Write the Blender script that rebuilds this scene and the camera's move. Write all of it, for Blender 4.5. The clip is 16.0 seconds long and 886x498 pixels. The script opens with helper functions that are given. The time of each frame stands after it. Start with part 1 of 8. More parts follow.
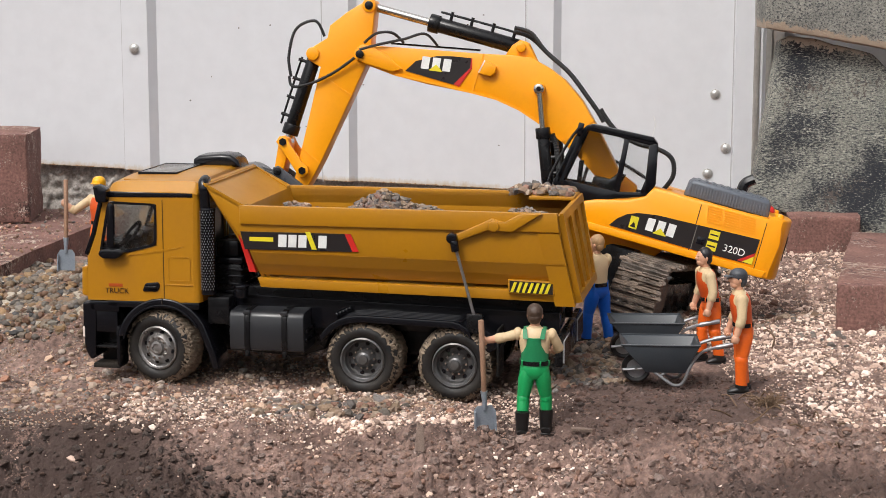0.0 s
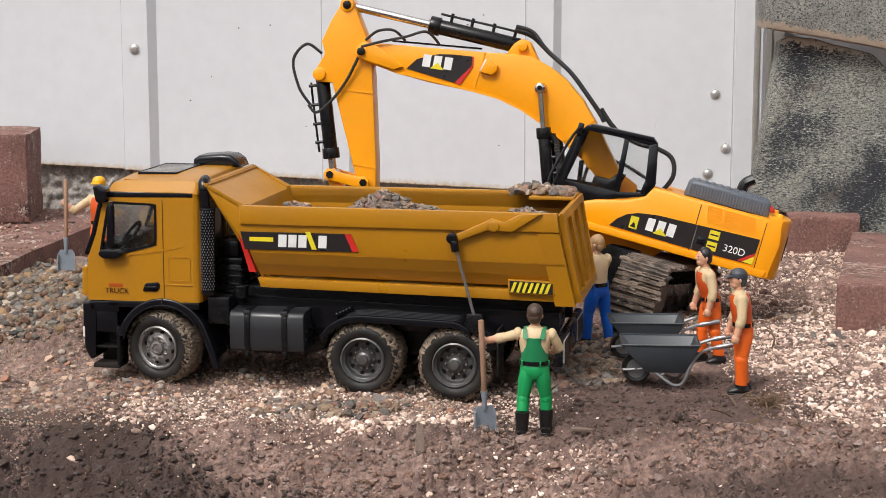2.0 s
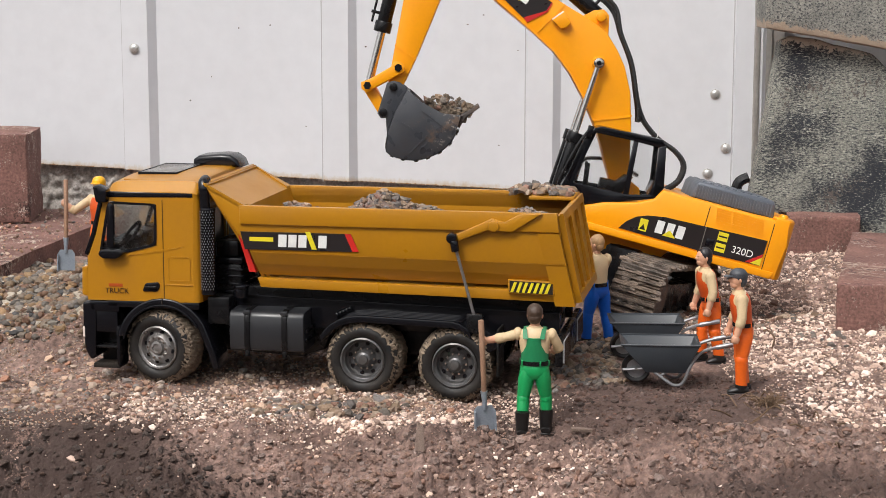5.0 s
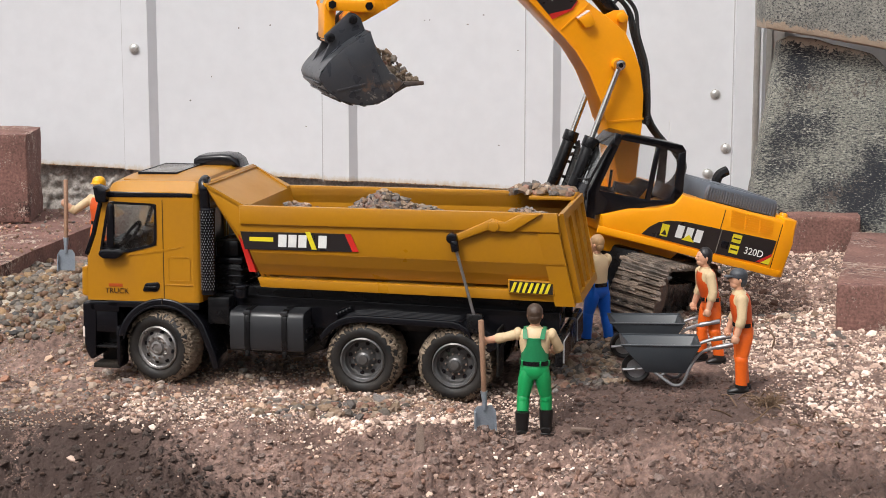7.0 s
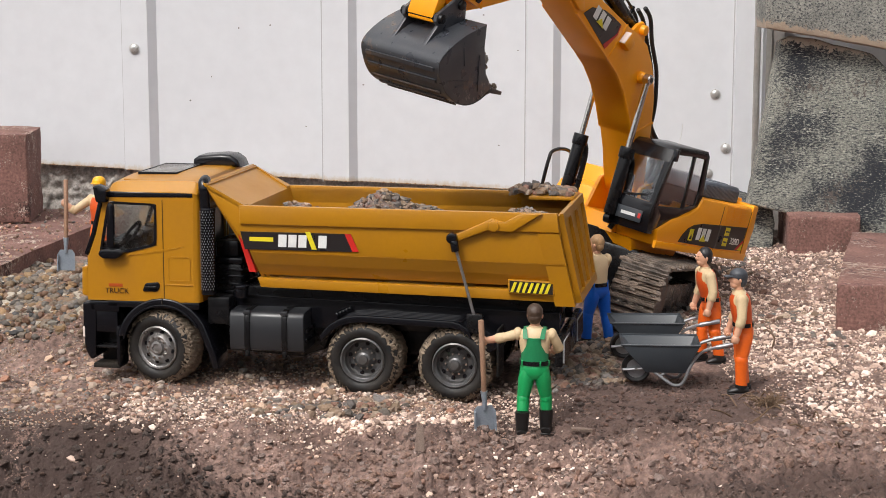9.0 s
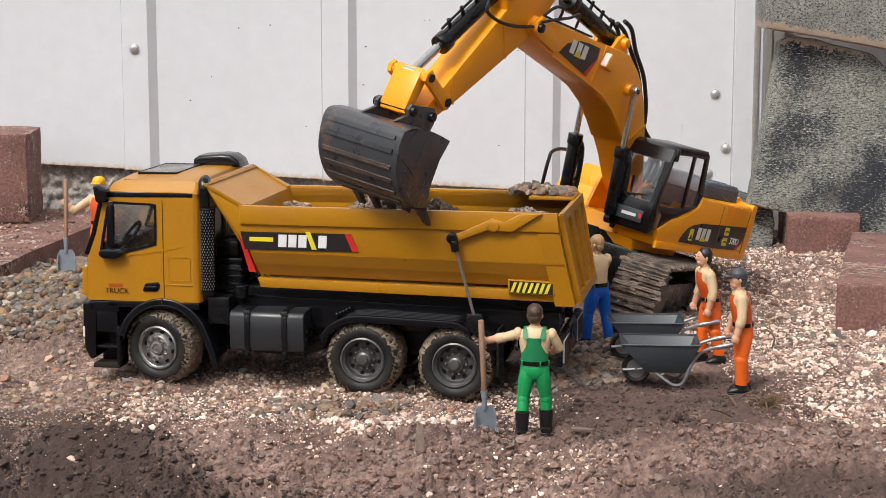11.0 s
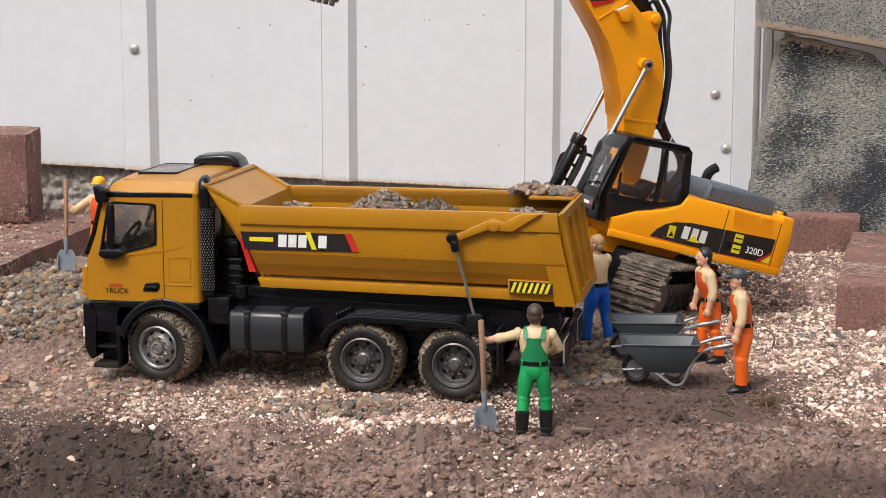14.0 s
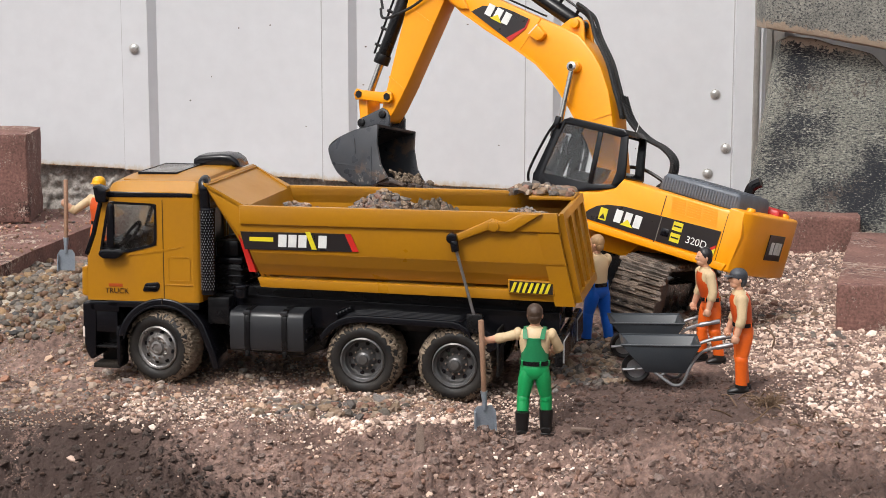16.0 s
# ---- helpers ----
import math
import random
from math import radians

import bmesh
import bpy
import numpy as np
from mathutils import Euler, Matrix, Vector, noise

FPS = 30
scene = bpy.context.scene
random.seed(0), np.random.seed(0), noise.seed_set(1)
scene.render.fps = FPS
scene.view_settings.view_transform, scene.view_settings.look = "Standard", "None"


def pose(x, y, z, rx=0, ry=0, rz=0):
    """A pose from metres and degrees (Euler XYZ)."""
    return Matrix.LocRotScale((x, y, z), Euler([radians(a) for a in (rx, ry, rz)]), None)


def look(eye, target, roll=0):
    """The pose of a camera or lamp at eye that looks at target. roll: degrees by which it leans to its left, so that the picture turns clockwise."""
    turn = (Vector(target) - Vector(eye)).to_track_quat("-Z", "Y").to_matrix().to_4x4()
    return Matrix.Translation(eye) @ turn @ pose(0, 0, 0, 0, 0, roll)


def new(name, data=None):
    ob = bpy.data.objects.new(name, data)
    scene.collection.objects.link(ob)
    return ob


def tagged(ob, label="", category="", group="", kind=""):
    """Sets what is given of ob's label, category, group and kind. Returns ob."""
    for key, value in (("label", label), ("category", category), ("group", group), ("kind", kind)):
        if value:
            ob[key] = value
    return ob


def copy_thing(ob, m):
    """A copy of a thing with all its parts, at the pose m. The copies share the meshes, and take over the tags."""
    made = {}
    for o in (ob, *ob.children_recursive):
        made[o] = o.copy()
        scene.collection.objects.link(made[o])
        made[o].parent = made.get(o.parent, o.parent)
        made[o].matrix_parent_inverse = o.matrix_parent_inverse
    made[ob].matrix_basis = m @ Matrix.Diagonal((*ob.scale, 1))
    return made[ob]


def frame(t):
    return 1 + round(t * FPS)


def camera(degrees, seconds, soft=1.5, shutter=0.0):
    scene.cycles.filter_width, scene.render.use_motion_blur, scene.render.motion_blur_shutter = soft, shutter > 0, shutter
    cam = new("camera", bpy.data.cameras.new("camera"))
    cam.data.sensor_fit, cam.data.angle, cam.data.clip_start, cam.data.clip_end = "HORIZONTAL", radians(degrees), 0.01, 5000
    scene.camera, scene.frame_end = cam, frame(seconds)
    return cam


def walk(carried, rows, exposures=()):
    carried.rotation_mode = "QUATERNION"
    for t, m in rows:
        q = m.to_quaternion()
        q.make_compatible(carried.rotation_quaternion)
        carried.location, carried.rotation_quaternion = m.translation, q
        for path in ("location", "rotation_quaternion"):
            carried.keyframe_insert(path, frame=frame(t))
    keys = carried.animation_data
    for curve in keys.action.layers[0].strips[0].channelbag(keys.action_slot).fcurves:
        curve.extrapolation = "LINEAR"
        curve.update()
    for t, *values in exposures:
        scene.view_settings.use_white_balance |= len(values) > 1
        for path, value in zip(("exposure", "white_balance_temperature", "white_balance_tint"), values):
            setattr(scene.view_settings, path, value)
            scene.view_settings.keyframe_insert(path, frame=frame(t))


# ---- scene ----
HFOV = 2 * math.degrees(math.atan(784 / 3200))
cam = camera(HFOV, 16.0, soft=0.5)
EYE = pose(0, 0, 0.38, 81, 0, 0)
walk(cam, [(0, EYE), (16.0, EYE)], exposures=[(0, 0.16), (4.0, 0.17), (6.5, 0.23), (13.5, 0.23), (15.0, 0.17), (16.0, 0.16)])

# ---- light: bright overcast sky with a faint, very soft sun from the upper left ----
world = bpy.data.worlds.new("sky")
scene.world = world
world.use_nodes = True
wn = world.node_tree
sky = wn.nodes.new("ShaderNodeTexSky")
sky.sky_type, sky.sun_disc = "NISHITA", False
sky.sun_elevation, sky.sun_rotation = radians(58), radians(215)
sky.air_density, sky.dust_density, sky.ozone_density = 1.0, 6.0, 1.0
mute = wn.nodes.new("ShaderNodeHueSaturation")
mute.inputs["Saturation"].default_value = 0.30
wn.links.new(sky.outputs[0], mute.inputs["Color"])
wn.links.new(mute.outputs[0], wn.nodes["Background"].inputs[0])
wn.nodes["Background"].inputs[1].default_value = 0.15
sun = new("sun", bpy.data.lights.new("sun", "SUN"))
sun.data.energy, sun.data.angle, sun.data.color = 1.4, radians(12), (1.0, 0.97, 0.93)
sun.matrix_basis = look((-1.3, -0.7, 3.0), (0.1, 1.6, 0))


# ---- materials ----
def material(name, color, rough=0.5, metal=0.0, other=None, scale=40, amount=0.5, fine=0.15, bump=0.0, bump_scale=300, spread=0.0, coat=0.0, glass=0.0, spec=0.5):
    """Procedural paint: a colour that drifts to another over large blotches and over fine grain, with relief and uneven gloss."""
    m = bpy.data.materials.new(name)
    m.use_nodes = True
    t, links = m.node_tree.nodes, m.node_tree.links
    b = t["Principled BSDF"]
    b.inputs["Metallic"].default_value = metal
    b.inputs["Coat Weight"].default_value = coat
    b.inputs["Specular IOR Level"].default_value = spec
    b.inputs["Transmission Weight"].default_value = glass
    if other is None:
        other = [c * 0.8 for c in color]
    co = t.new("ShaderNodeTexCoord")
    big = t.new("ShaderNodeTexNoise")
    big.inputs["Scale"].default_value, big.inputs["Detail"].default_value = scale, 6
    small = t.new("ShaderNodeTexNoise")
    small.inputs["Scale"].default_value, small.inputs["Detail"].default_value = scale * 14, 4
    for n in (big, small):
        links.new(co.outputs["Object"], n.inputs["Vector"])
    ramp = t.new("ShaderNodeMapRange")
    ramp.inputs[1].default_value, ramp.inputs[2].default_value, ramp.inputs[4].default_value = 0.35, 0.7, amount
    links.new(big.outputs[0], ramp.inputs[0])
    mix = t.new("ShaderNodeMix")
    mix.data_type = "RGBA"
    mix.inputs[6].default_value, mix.inputs[7].default_value = (*color, 1), (*other, 1)
    links.new(ramp.outputs[0], mix.inputs[0])
    last = mix.outputs[2]
    grain = t.new("ShaderNodeMapRange")
    grain.inputs[1].default_value, grain.inputs[2].default_value = 0.3, 0.7
    grain.inputs[3].default_value, grain.inputs[4].default_value = 1 - fine, 1 + fine
    links.new(small.outputs[0], grain.inputs[0])
    hsv = t.new("ShaderNodeHueSaturation")
    links.new(last, hsv.inputs["Color"])
    if spread:
        info, geo = t.new("ShaderNodeObjectInfo"), t.new("ShaderNodeNewGeometry")
        add = t.new("ShaderNodeMath")
        add.operation = "ADD"
        links.new(info.outputs["Random"], add.inputs[0])
        links.new(geo.outputs["Random Per Island"], add.inputs[1])
        wrap = t.new("ShaderNodeMath")
        wrap.operation = "FRACT"
        links.new(add.outputs[0], wrap.inputs[0])
        vary = t.new("ShaderNodeMapRange")
        vary.inputs[3].default_value, vary.inputs[4].default_value = 1 - spread, 1 + spread
        links.new(wrap.outputs[0], vary.inputs[0])
        mul = t.new("ShaderNodeMath")
        mul.operation = "MULTIPLY"
        links.new(vary.outputs[0], mul.inputs[0])
        links.new(grain.outputs[0], mul.inputs[1])
        links.new(mul.outputs[0], hsv.inputs["Value"])
        hue = t.new("ShaderNodeMath")
        hue.operation = "MULTIPLY_ADD"
        hue.inputs[1].default_value, hue.inputs[2].default_value = 0.5, 0.72
        wide = t.new("ShaderNodeMath")
        wide.operation = "MULTIPLY"
        wide.inputs[1].default_value = 7.13
        links.new(wrap.outputs[0], wide.inputs[0])
        frac = t.new("ShaderNodeMath")
        frac.operation = "FRACT"
        links.new(wide.outputs[0], frac.inputs[0])
        links.new(frac.outputs[0], hue.inputs[0])
        links.new(hue.outputs[0], hsv.inputs["Saturation"])
    else:
        links.new(grain.outputs[0], hsv.inputs["Value"])
    links.new(hsv.outputs[0], b.inputs["Base Color"])
    gloss = t.new("ShaderNodeMapRange")
    gloss.inputs[1].default_value, gloss.inputs[2].default_value = 0.3, 0.7
    gloss.inputs[3].default_value, gloss.inputs[4].default_value = rough * 0.85, min(1, rough * 1.2)
    links.new(big.outputs[0], gloss.inputs[0])
    links.new(gloss.outputs[0], b.inputs["Roughness"])
    if bump:
        rel = t.new("ShaderNodeTexNoise")
        rel.inputs["Scale"].default_value, rel.inputs["Detail"].default_value = bump_scale, 8
        links.new(co.outputs["Object"], rel.inputs["Vector"])
        bp = t.new("ShaderNodeBump")
        bp.inputs["Strength"].default_value, bp.inputs["Distance"].default_value = min(1, bump), 0.002
        links.new(rel.outputs[0], bp.inputs["Height"])
        links.new(bp.outputs[0], b.inputs["Normal"])
    return m


ORANGE = material("excavator_yellow", (0.90, 0.342, 0.002), 0.34, scale=25, amount=0.2, fine=0.015)
OCHRE = material("truck_yellow", (0.415, 0.182, 0.006), 0.32, other=(0.335, 0.143, 0.010), scale=22, amount=0.35, fine=0.025)
BLACK = material("black_plastic", (0.006, 0.006, 0.007), 0.26, other=(0.011, 0.010, 0.010), scale=60, amount=0.5, fine=0.2, spec=0.3)
CABBLACK = material("satin_black_plastic", (0.005, 0.005, 0.007), 0.2, scale=60, fine=0.1, spec=0.42)
DARKGREY = material("dark_grey_plastic", (0.10, 0.115, 0.14), 0.42, scale=70, amount=0.4, fine=0.1, bump=0.05)
STEEL = material("worn_grey_bucket_paint", (0.036, 0.039, 0.047), 0.3, other=(0.050, 0.051, 0.055), scale=75, amount=0.8, fine=0.15, bump=0.05, bump_scale=500, spec=0.6)
MUDDY = material("earth_smeared_steel", (0.050, 0.044, 0.042), 0.6, other=(0.125, 0.080, 0.058), scale=70, amount=1.0, fine=0.3, bump=0.4, bump_scale=400)
CHROME = material("polished_steel", (0.62, 0.60, 0.57), 0.2, metal=1.0, scale=60, fine=0.05)
RIM = material("silver_rim", (0.36, 0.345, 0.34), 0.3, metal=0.7, other=(0.16, 0.14, 0.12), scale=120, amount=0.7, fine=0.15)
RIMDARK = material("grey_rim", (0.13, 0.13, 0.135), 0.36, metal=0.5, other=(0.09, 0.075, 0.06), scale=120, amount=0.7, fine=0.15)
RUBBER = material("muddy_rubber", (0.008, 0.008, 0.008), 0.7, spec=0.2, other=(0.035, 0.026, 0.019), scale=60, amount=0.7, fine=0.3, bump=0.4, bump_scale=500)
SIDEWALL = material("black_tyre_wall", (0.010, 0.010, 0.011), 0.5, spec=0.3, other=(0.045, 0.036, 0.028), scale=45, amount=0.55, fine=0.2, bump=0.15, bump_scale=300)
TANK = material("smooth_black_tank", (0.020, 0.021, 0.024), 0.34, spec=0.6, scale=50, amount=0.4, fine=0.12)
CAKED = material("caked_earth", (0.25, 0.19, 0.135), 0.95, other=(0.095, 0.07, 0.05), scale=90, amount=0.9, fine=0.35, bump=0.8, bump_scale=500)
TRACK = material("muddy_track_pad", (0.21, 0.16, 0.125), 0.9, other=(0.045, 0.037, 0.031), scale=90, amount=0.9, fine=0.35, bump=0.7, bump_scale=450, spread=0.2)
HOSE = material("black_rubber_hose", (0.012, 0.012, 0.013), 0.5, scale=200, fine=0.3, bump=0.5, bump_scale=1200)
DECAL = material("black_decal", (0.018, 0.014, 0.014), 0.3, scale=60, fine=0.1)
WHITE = material("white_print", (0.75, 0.75, 0.73), 0.4, scale=60, fine=0.05)
LEMON = material("yellow_print", (0.75, 0.62, 0.02), 0.4, scale=60, fine=0.05)
RED = material("red_print", (0.55, 0.02, 0.015), 0.35, scale=60, fine=0.05)
RUST_RED = material("brick_red_print", (0.42, 0.07, 0.01), 0.4, scale=60, fine=0.05)
BROWNINK = material("dark_brown_print", (0.05, 0.02, 0.005), 0.4, scale=60, fine=0.05)
GLASS = material("clear_plastic_pane", (0.9, 0.92, 0.92), 0.06, scale=30, fine=0.02, glass=1.0)
GREYPANEL = material("grey_tinted_panel", (0.17, 0.155, 0.14), 0.2, scale=40, fine=0.08)
LAMP = material("frosted_lamp_lens", (0.85, 0.72, 0.66), 0.2, scale=60, fine=0.05)
WALLWHITE = material("white_sheet_metal", (0.655, 0.665, 0.69), 0.38, other=(0.585, 0.59, 0.61), scale=3, amount=0.6, fine=0.03, bump=0.03, bump_scale=60)
WALLGREY = material("grey_sheet_metal", (0.42, 0.42, 0.43), 0.4, other=(0.3, 0.28, 0.26), scale=8, amount=0.6, fine=0.05)
TRIM = material("galvanised_corner_trim", (0.50, 0.49, 0.47), 0.35, metal=0.3, other=(0.30, 0.26, 0.22), scale=12, amount=0.6, fine=0.08)
CONCRETE = material("rough_concrete", (0.42, 0.385, 0.35), 0.95, other=(0.22, 0.195, 0.175), scale=22, amount=0.8, fine=0.35, bump=0.9, bump_scale=120)
SLAB = material("weathered_grey_stone", (0.30, 0.30, 0.255), 0.95, other=(0.19, 0.195, 0.175), scale=30, amount=0.8, fine=0.4, bump=0.9, bump_scale=260)
SLABTOP = material("speckled_grey_stone", (0.27, 0.265, 0.235), 0.95, other=(0.16, 0.16, 0.145), scale=30, amount=0.8, fine=0.3, bump=0.9, bump_scale=200)


def speckle(m, color, scale, low, high):
    """Adds crisp flecks of another colour, gathered in patches."""
    t, links = m.node_tree.nodes, m.node_tree.links
    b = t["Principled BSDF"]
    before = b.inputs["Base Color"].links[0].from_socket
    co = t.new("ShaderNodeTexCoord")
    fleck, patch = t.new("ShaderNodeTexNoise"), t.new("ShaderNodeTexNoise")
    fleck.inputs["Scale"].default_value, fleck.inputs["Detail"].default_value, fleck.inputs["Roughness"].default_value = scale, 6, 0.7
    patch.inputs["Scale"].default_value, patch.inputs["Detail"].default_value = scale / 12, 5
    for n in (fleck, patch):
        links.new(co.outputs["Object"], n.inputs["Vector"])
    add = t.new("ShaderNodeMath")
    add.operation = "MULTIPLY_ADD"
    add.inputs[1].default_value = 0.8
    links.new(patch.outputs[0], add.inputs[0])
    links.new(fleck.outputs[0], add.inputs[2])
    cut = t.new("ShaderNodeMapRange")
    cut.inputs[1].default_value, cut.inputs[2].default_value = low, high
    links.new(add.outputs[0], cut.inputs[0])
    mix = t.new("ShaderNodeMix")
    mix.data_type = "RGBA"
    mix.inputs[7].default_value = (*color, 1)
    links.new(cut.outputs[0], mix.inputs[0])
    links.new(before, mix.inputs[6])
    links.new(mix.outputs[2], b.inputs["Base Color"])




def grain_layer(m, color, stretch, scale, low, high, patch_scale=0.0, patch_weight=0.0, edge=None, rough=0.72):
    """Lays a colour where a stretched noise, plus a broad patchy one or the nearness to a border line, is high."""
    t, links = m.node_tree.nodes, m.node_tree.links
    b = t["Principled BSDF"]
    before = b.inputs["Base Color"].links[0].from_socket
    co, mp = t.new("ShaderNodeTexCoord"), t.new("ShaderNodeMapping")
    mp.inputs["Scale"].default_value = stretch
    mp.inputs["Rotation"].default_value = (0, radians(7), 0)
    links.new(co.outputs["Object"], mp.inputs[0])
    fine = t.new("ShaderNodeTexNoise")
    fine.inputs["Scale"].default_value, fine.inputs["Detail"].default_value, fine.inputs["Roughness"].default_value = scale, 7, rough
    links.new(mp.outputs[0], fine.inputs["Vector"])
    last = fine.outputs[0]
    if patch_weight:
        patch, add = t.new("ShaderNodeTexNoise"), t.new("ShaderNodeMath")
        patch.inputs["Scale"].default_value, patch.inputs["Detail"].default_value = patch_scale, 4
        links.new(co.outputs["Object"], patch.inputs["Vector"])
        add.operation = "MULTIPLY_ADD"
        add.inputs[1].default_value = patch_weight
        links.new(patch.outputs[0], add.inputs[0])
        links.new(last, add.inputs[2])
        last = add.outputs[0]
    if edge:
        # edge: a normal, the border's place along it, and how wide the fringe is
        dot, near, add = t.new("ShaderNodeVectorMath"), t.new("ShaderNodeMapRange"), t.new("ShaderNodeMath")
        dot.operation = "DOT_PRODUCT"
        dot.inputs[1].default_value = edge[0]
        links.new(co.outputs["Object"], dot.inputs[0])
        near.inputs[1].default_value, near.inputs[2].default_value = edge[1] - edge[2], edge[1]
        near.inputs[3].default_value, near.inputs[4].default_value = -0.6, 0.35
        links.new(dot.outputs["Value"], near.inputs[0])
        links.new(near.outputs[0], add.inputs[0])
        links.new(last, add.inputs[1])
        last = add.outputs[0]
    cut, mix = t.new("ShaderNodeMapRange"), t.new("ShaderNodeMix")
    cut.inputs[1].default_value, cut.inputs[2].default_value = low, high
    links.new(last, cut.inputs[0])
    mix.data_type = "RGBA"
    mix.inputs[7].default_value = (*color, 1)
    links.new(cut.outputs[0], mix.inputs[0])
    links.new(before, mix.inputs[6])
    links.new(mix.outputs[2], b.inputs["Base Color"])


grain_layer(SLAB, (0.060, 0.064, 0.068), (0.45, 1, 1.7), 420, 0.50, 0.57)
grain_layer(SLAB, (0.026, 0.029, 0.036), (0.65, 1, 1.4), 420, 0.985, 1.10, 12, 1.05)
grain_layer(SLAB, (0.52, 0.51, 0.43), (0.40, 1, 1.8), 420, 0.585, 0.64)
for edge in (((0.16, 0, 1.0), 0.2165, 0.046), ((-1.0, 0, 0.172), 0.0125, 0.024), ((-0.22, 0, -1.0), 0.000, 0.026)):
    grain_layer(SLAB, (0.42, 0.365, 0.30), (1, 1, 1), 120, 0.66, 0.74, edge=edge)
speckle(SLAB, (0.10, 0.085, 0.075), 210, 1.03, 1.09)
grain_layer(SLABTOP, (0.060, 0.062, 0.064), (0.8, 1, 1.1), 420, 0.51, 0.57)
grain_layer(SLABTOP, (0.42, 0.40, 0.34), (0.8, 1, 1.1), 480, 0.59, 0.65)
grain_layer(WALLWHITE, (0.50, 0.40, 0.28), (1.0, 1, 0.6), 90, 0.62, 1.02, 14, 0.25, edge=((-0.042, 0, -1.0), -0.1020, 0.020))
grain_layer(WALLWHITE, (0.30, 0.16, 0.06), (1.0, 1, 0.8), 160, 0.86, 1.00, 20, 0.30, edge=((-0.042, 0, -1.0), -0.1025, 0.007))
grain_layer(SLABTOP, (0.36, 0.28, 0.21), (1, 1, 1), 75, 0.62, 0.70, edge=((-0.16, 0, -1.0), -0.002, 0.030))
BRICK = material("red_brown_paver", (0.215, 0.108, 0.088), 0.95, other=(0.12, 0.064, 0.054), scale=25, amount=0.8, fine=0.35, bump=0.6, bump_scale=250)
SOIL = material("dark_damp_soil", (0.26, 0.170, 0.140), 0.95, other=(0.105, 0.065, 0.053), scale=13, amount=0.95, fine=0.5, bump=1.0, bump_scale=420)
CLOD = material("crumbs_of_soil", (0.29, 0.19, 0.152), 0.95, other=(0.13, 0.084, 0.067), scale=40, amount=0.9, fine=0.35, bump=0.9, bump_scale=420, spread=0.25)
PEBBLE = material("mixed_gravel", (0.35, 0.23, 0.17), 0.85, other=(0.16, 0.11, 0.09), scale=45, amount=0.8, fine=0.25, bump=0.3, bump_scale=500, spread=0.6)
PALESTONE = material("pale_limestone_chips", (0.57, 0.455, 0.40), 0.9, other=(0.30, 0.215, 0.18), scale=45, amount=0.7, fine=0.2, bump=0.3, bump_scale=500, spread=0.35)
RIVER = material("river_gravel", (0.24, 0.165, 0.105), 0.65, other=(0.075, 0.064, 0.058), scale=40, amount=0.9, fine=0.2, bump=0.15, bump_scale=500, spread=0.75)
SCREE = material("brown_grey_rubble", (0.27, 0.19, 0.135), 0.9, other=(0.12, 0.095, 0.08), scale=50, amount=0.9, fine=0.3, bump=0.5, bump_scale=500, spread=0.5)
TWIG = material("dry_twig", (0.16, 0.10, 0.06), 0.9, scale=60, amount=0.6, fine=0.3)
WOOD = material("pale_wooden_handle", (0.33, 0.19, 0.12), 0.6, other=(0.24, 0.13, 0.08), scale=60, amount=0.6, fine=0.15)
GREYWOOD = material("weathered_wood_splinter", (0.21, 0.15, 0.12), 0.8, other=(0.13, 0.09, 0.07), scale=90, amount=0.8, fine=0.3, bump=0.4)
TOOLGREY = material("silver_grey_plastic", (0.28, 0.32, 0.37), 0.35, metal=0.3, scale=60, amount=0.4, fine=0.1)
TUBE = material("silver_tube", (0.33, 0.33, 0.34), 0.35, metal=0.7, scale=60, fine=0.08)
BARROW = material("slate_grey_tray", (0.034, 0.041, 0.050), 0.42, other=(0.05, 0.055, 0.06), scale=60, amount=0.5, fine=0.1)
GREEN = material("green_overall", (0.008, 0.30, 0.085), 0.4, scale=50, amount=0.3, fine=0.05)
DKGREEN = material("green_bib", (0.012, 0.20, 0.075), 0.45, scale=50, amount=0.3, fine=0.05)
BLUE = material("blue_overall", (0.005, 0.10, 0.50), 0.4, scale=50, amount=0.3, fine=0.05)
SAFETY = material("orange_overall", (0.80, 0.13, 0.012), 0.4, scale=50, amount=0.3, fine=0.05)
VEST = material("orange_vest", (0.62, 0.085, 0.012), 0.45, scale=50, amount=0.3, fine=0.05)
SHIRT = material("cream_shirt", (0.62, 0.46, 0.27), 0.5, scale=50, amount=0.3, fine=0.05)
SKIN = material("doll_skin", (0.62, 0.33, 0.21), 0.45, scale=50, amount=0.2, fine=0.04)
HAIR = material("brown_moulded_hair", (0.06, 0.035, 0.022), 0.5, scale=90, fine=0.2, bump=0.3)
BLOND = material("fair_moulded_hair", (0.42, 0.25, 0.12), 0.5, scale=90, fine=0.2, bump=0.3)
DARKHAIR = material("black_moulded_hair", (0.012, 0.010, 0.012), 0.45, scale=90, fine=0.2, bump=0.3)
CAPGREY = material("grey_cap", (0.05, 0.055, 0.065), 0.45, scale=60, fine=0.1)
HELMET = material("yellow_helmet", (0.85, 0.42, 0.01), 0.35, scale=60, fine=0.05)
BOOT = material("black_boot", (0.012, 0.011, 0.011), 0.35, scale=60, fine=0.1)
ZINC = material("zinc_screw", (0.60, 0.59, 0.57), 0.3, metal=0.5, scale=200, fine=0.1)
UNSEENWALL = material("dull_brown_backdrop", (0.10, 0.085, 0.07), 0.9, scale=3, amount=0.5, fine=0.1)
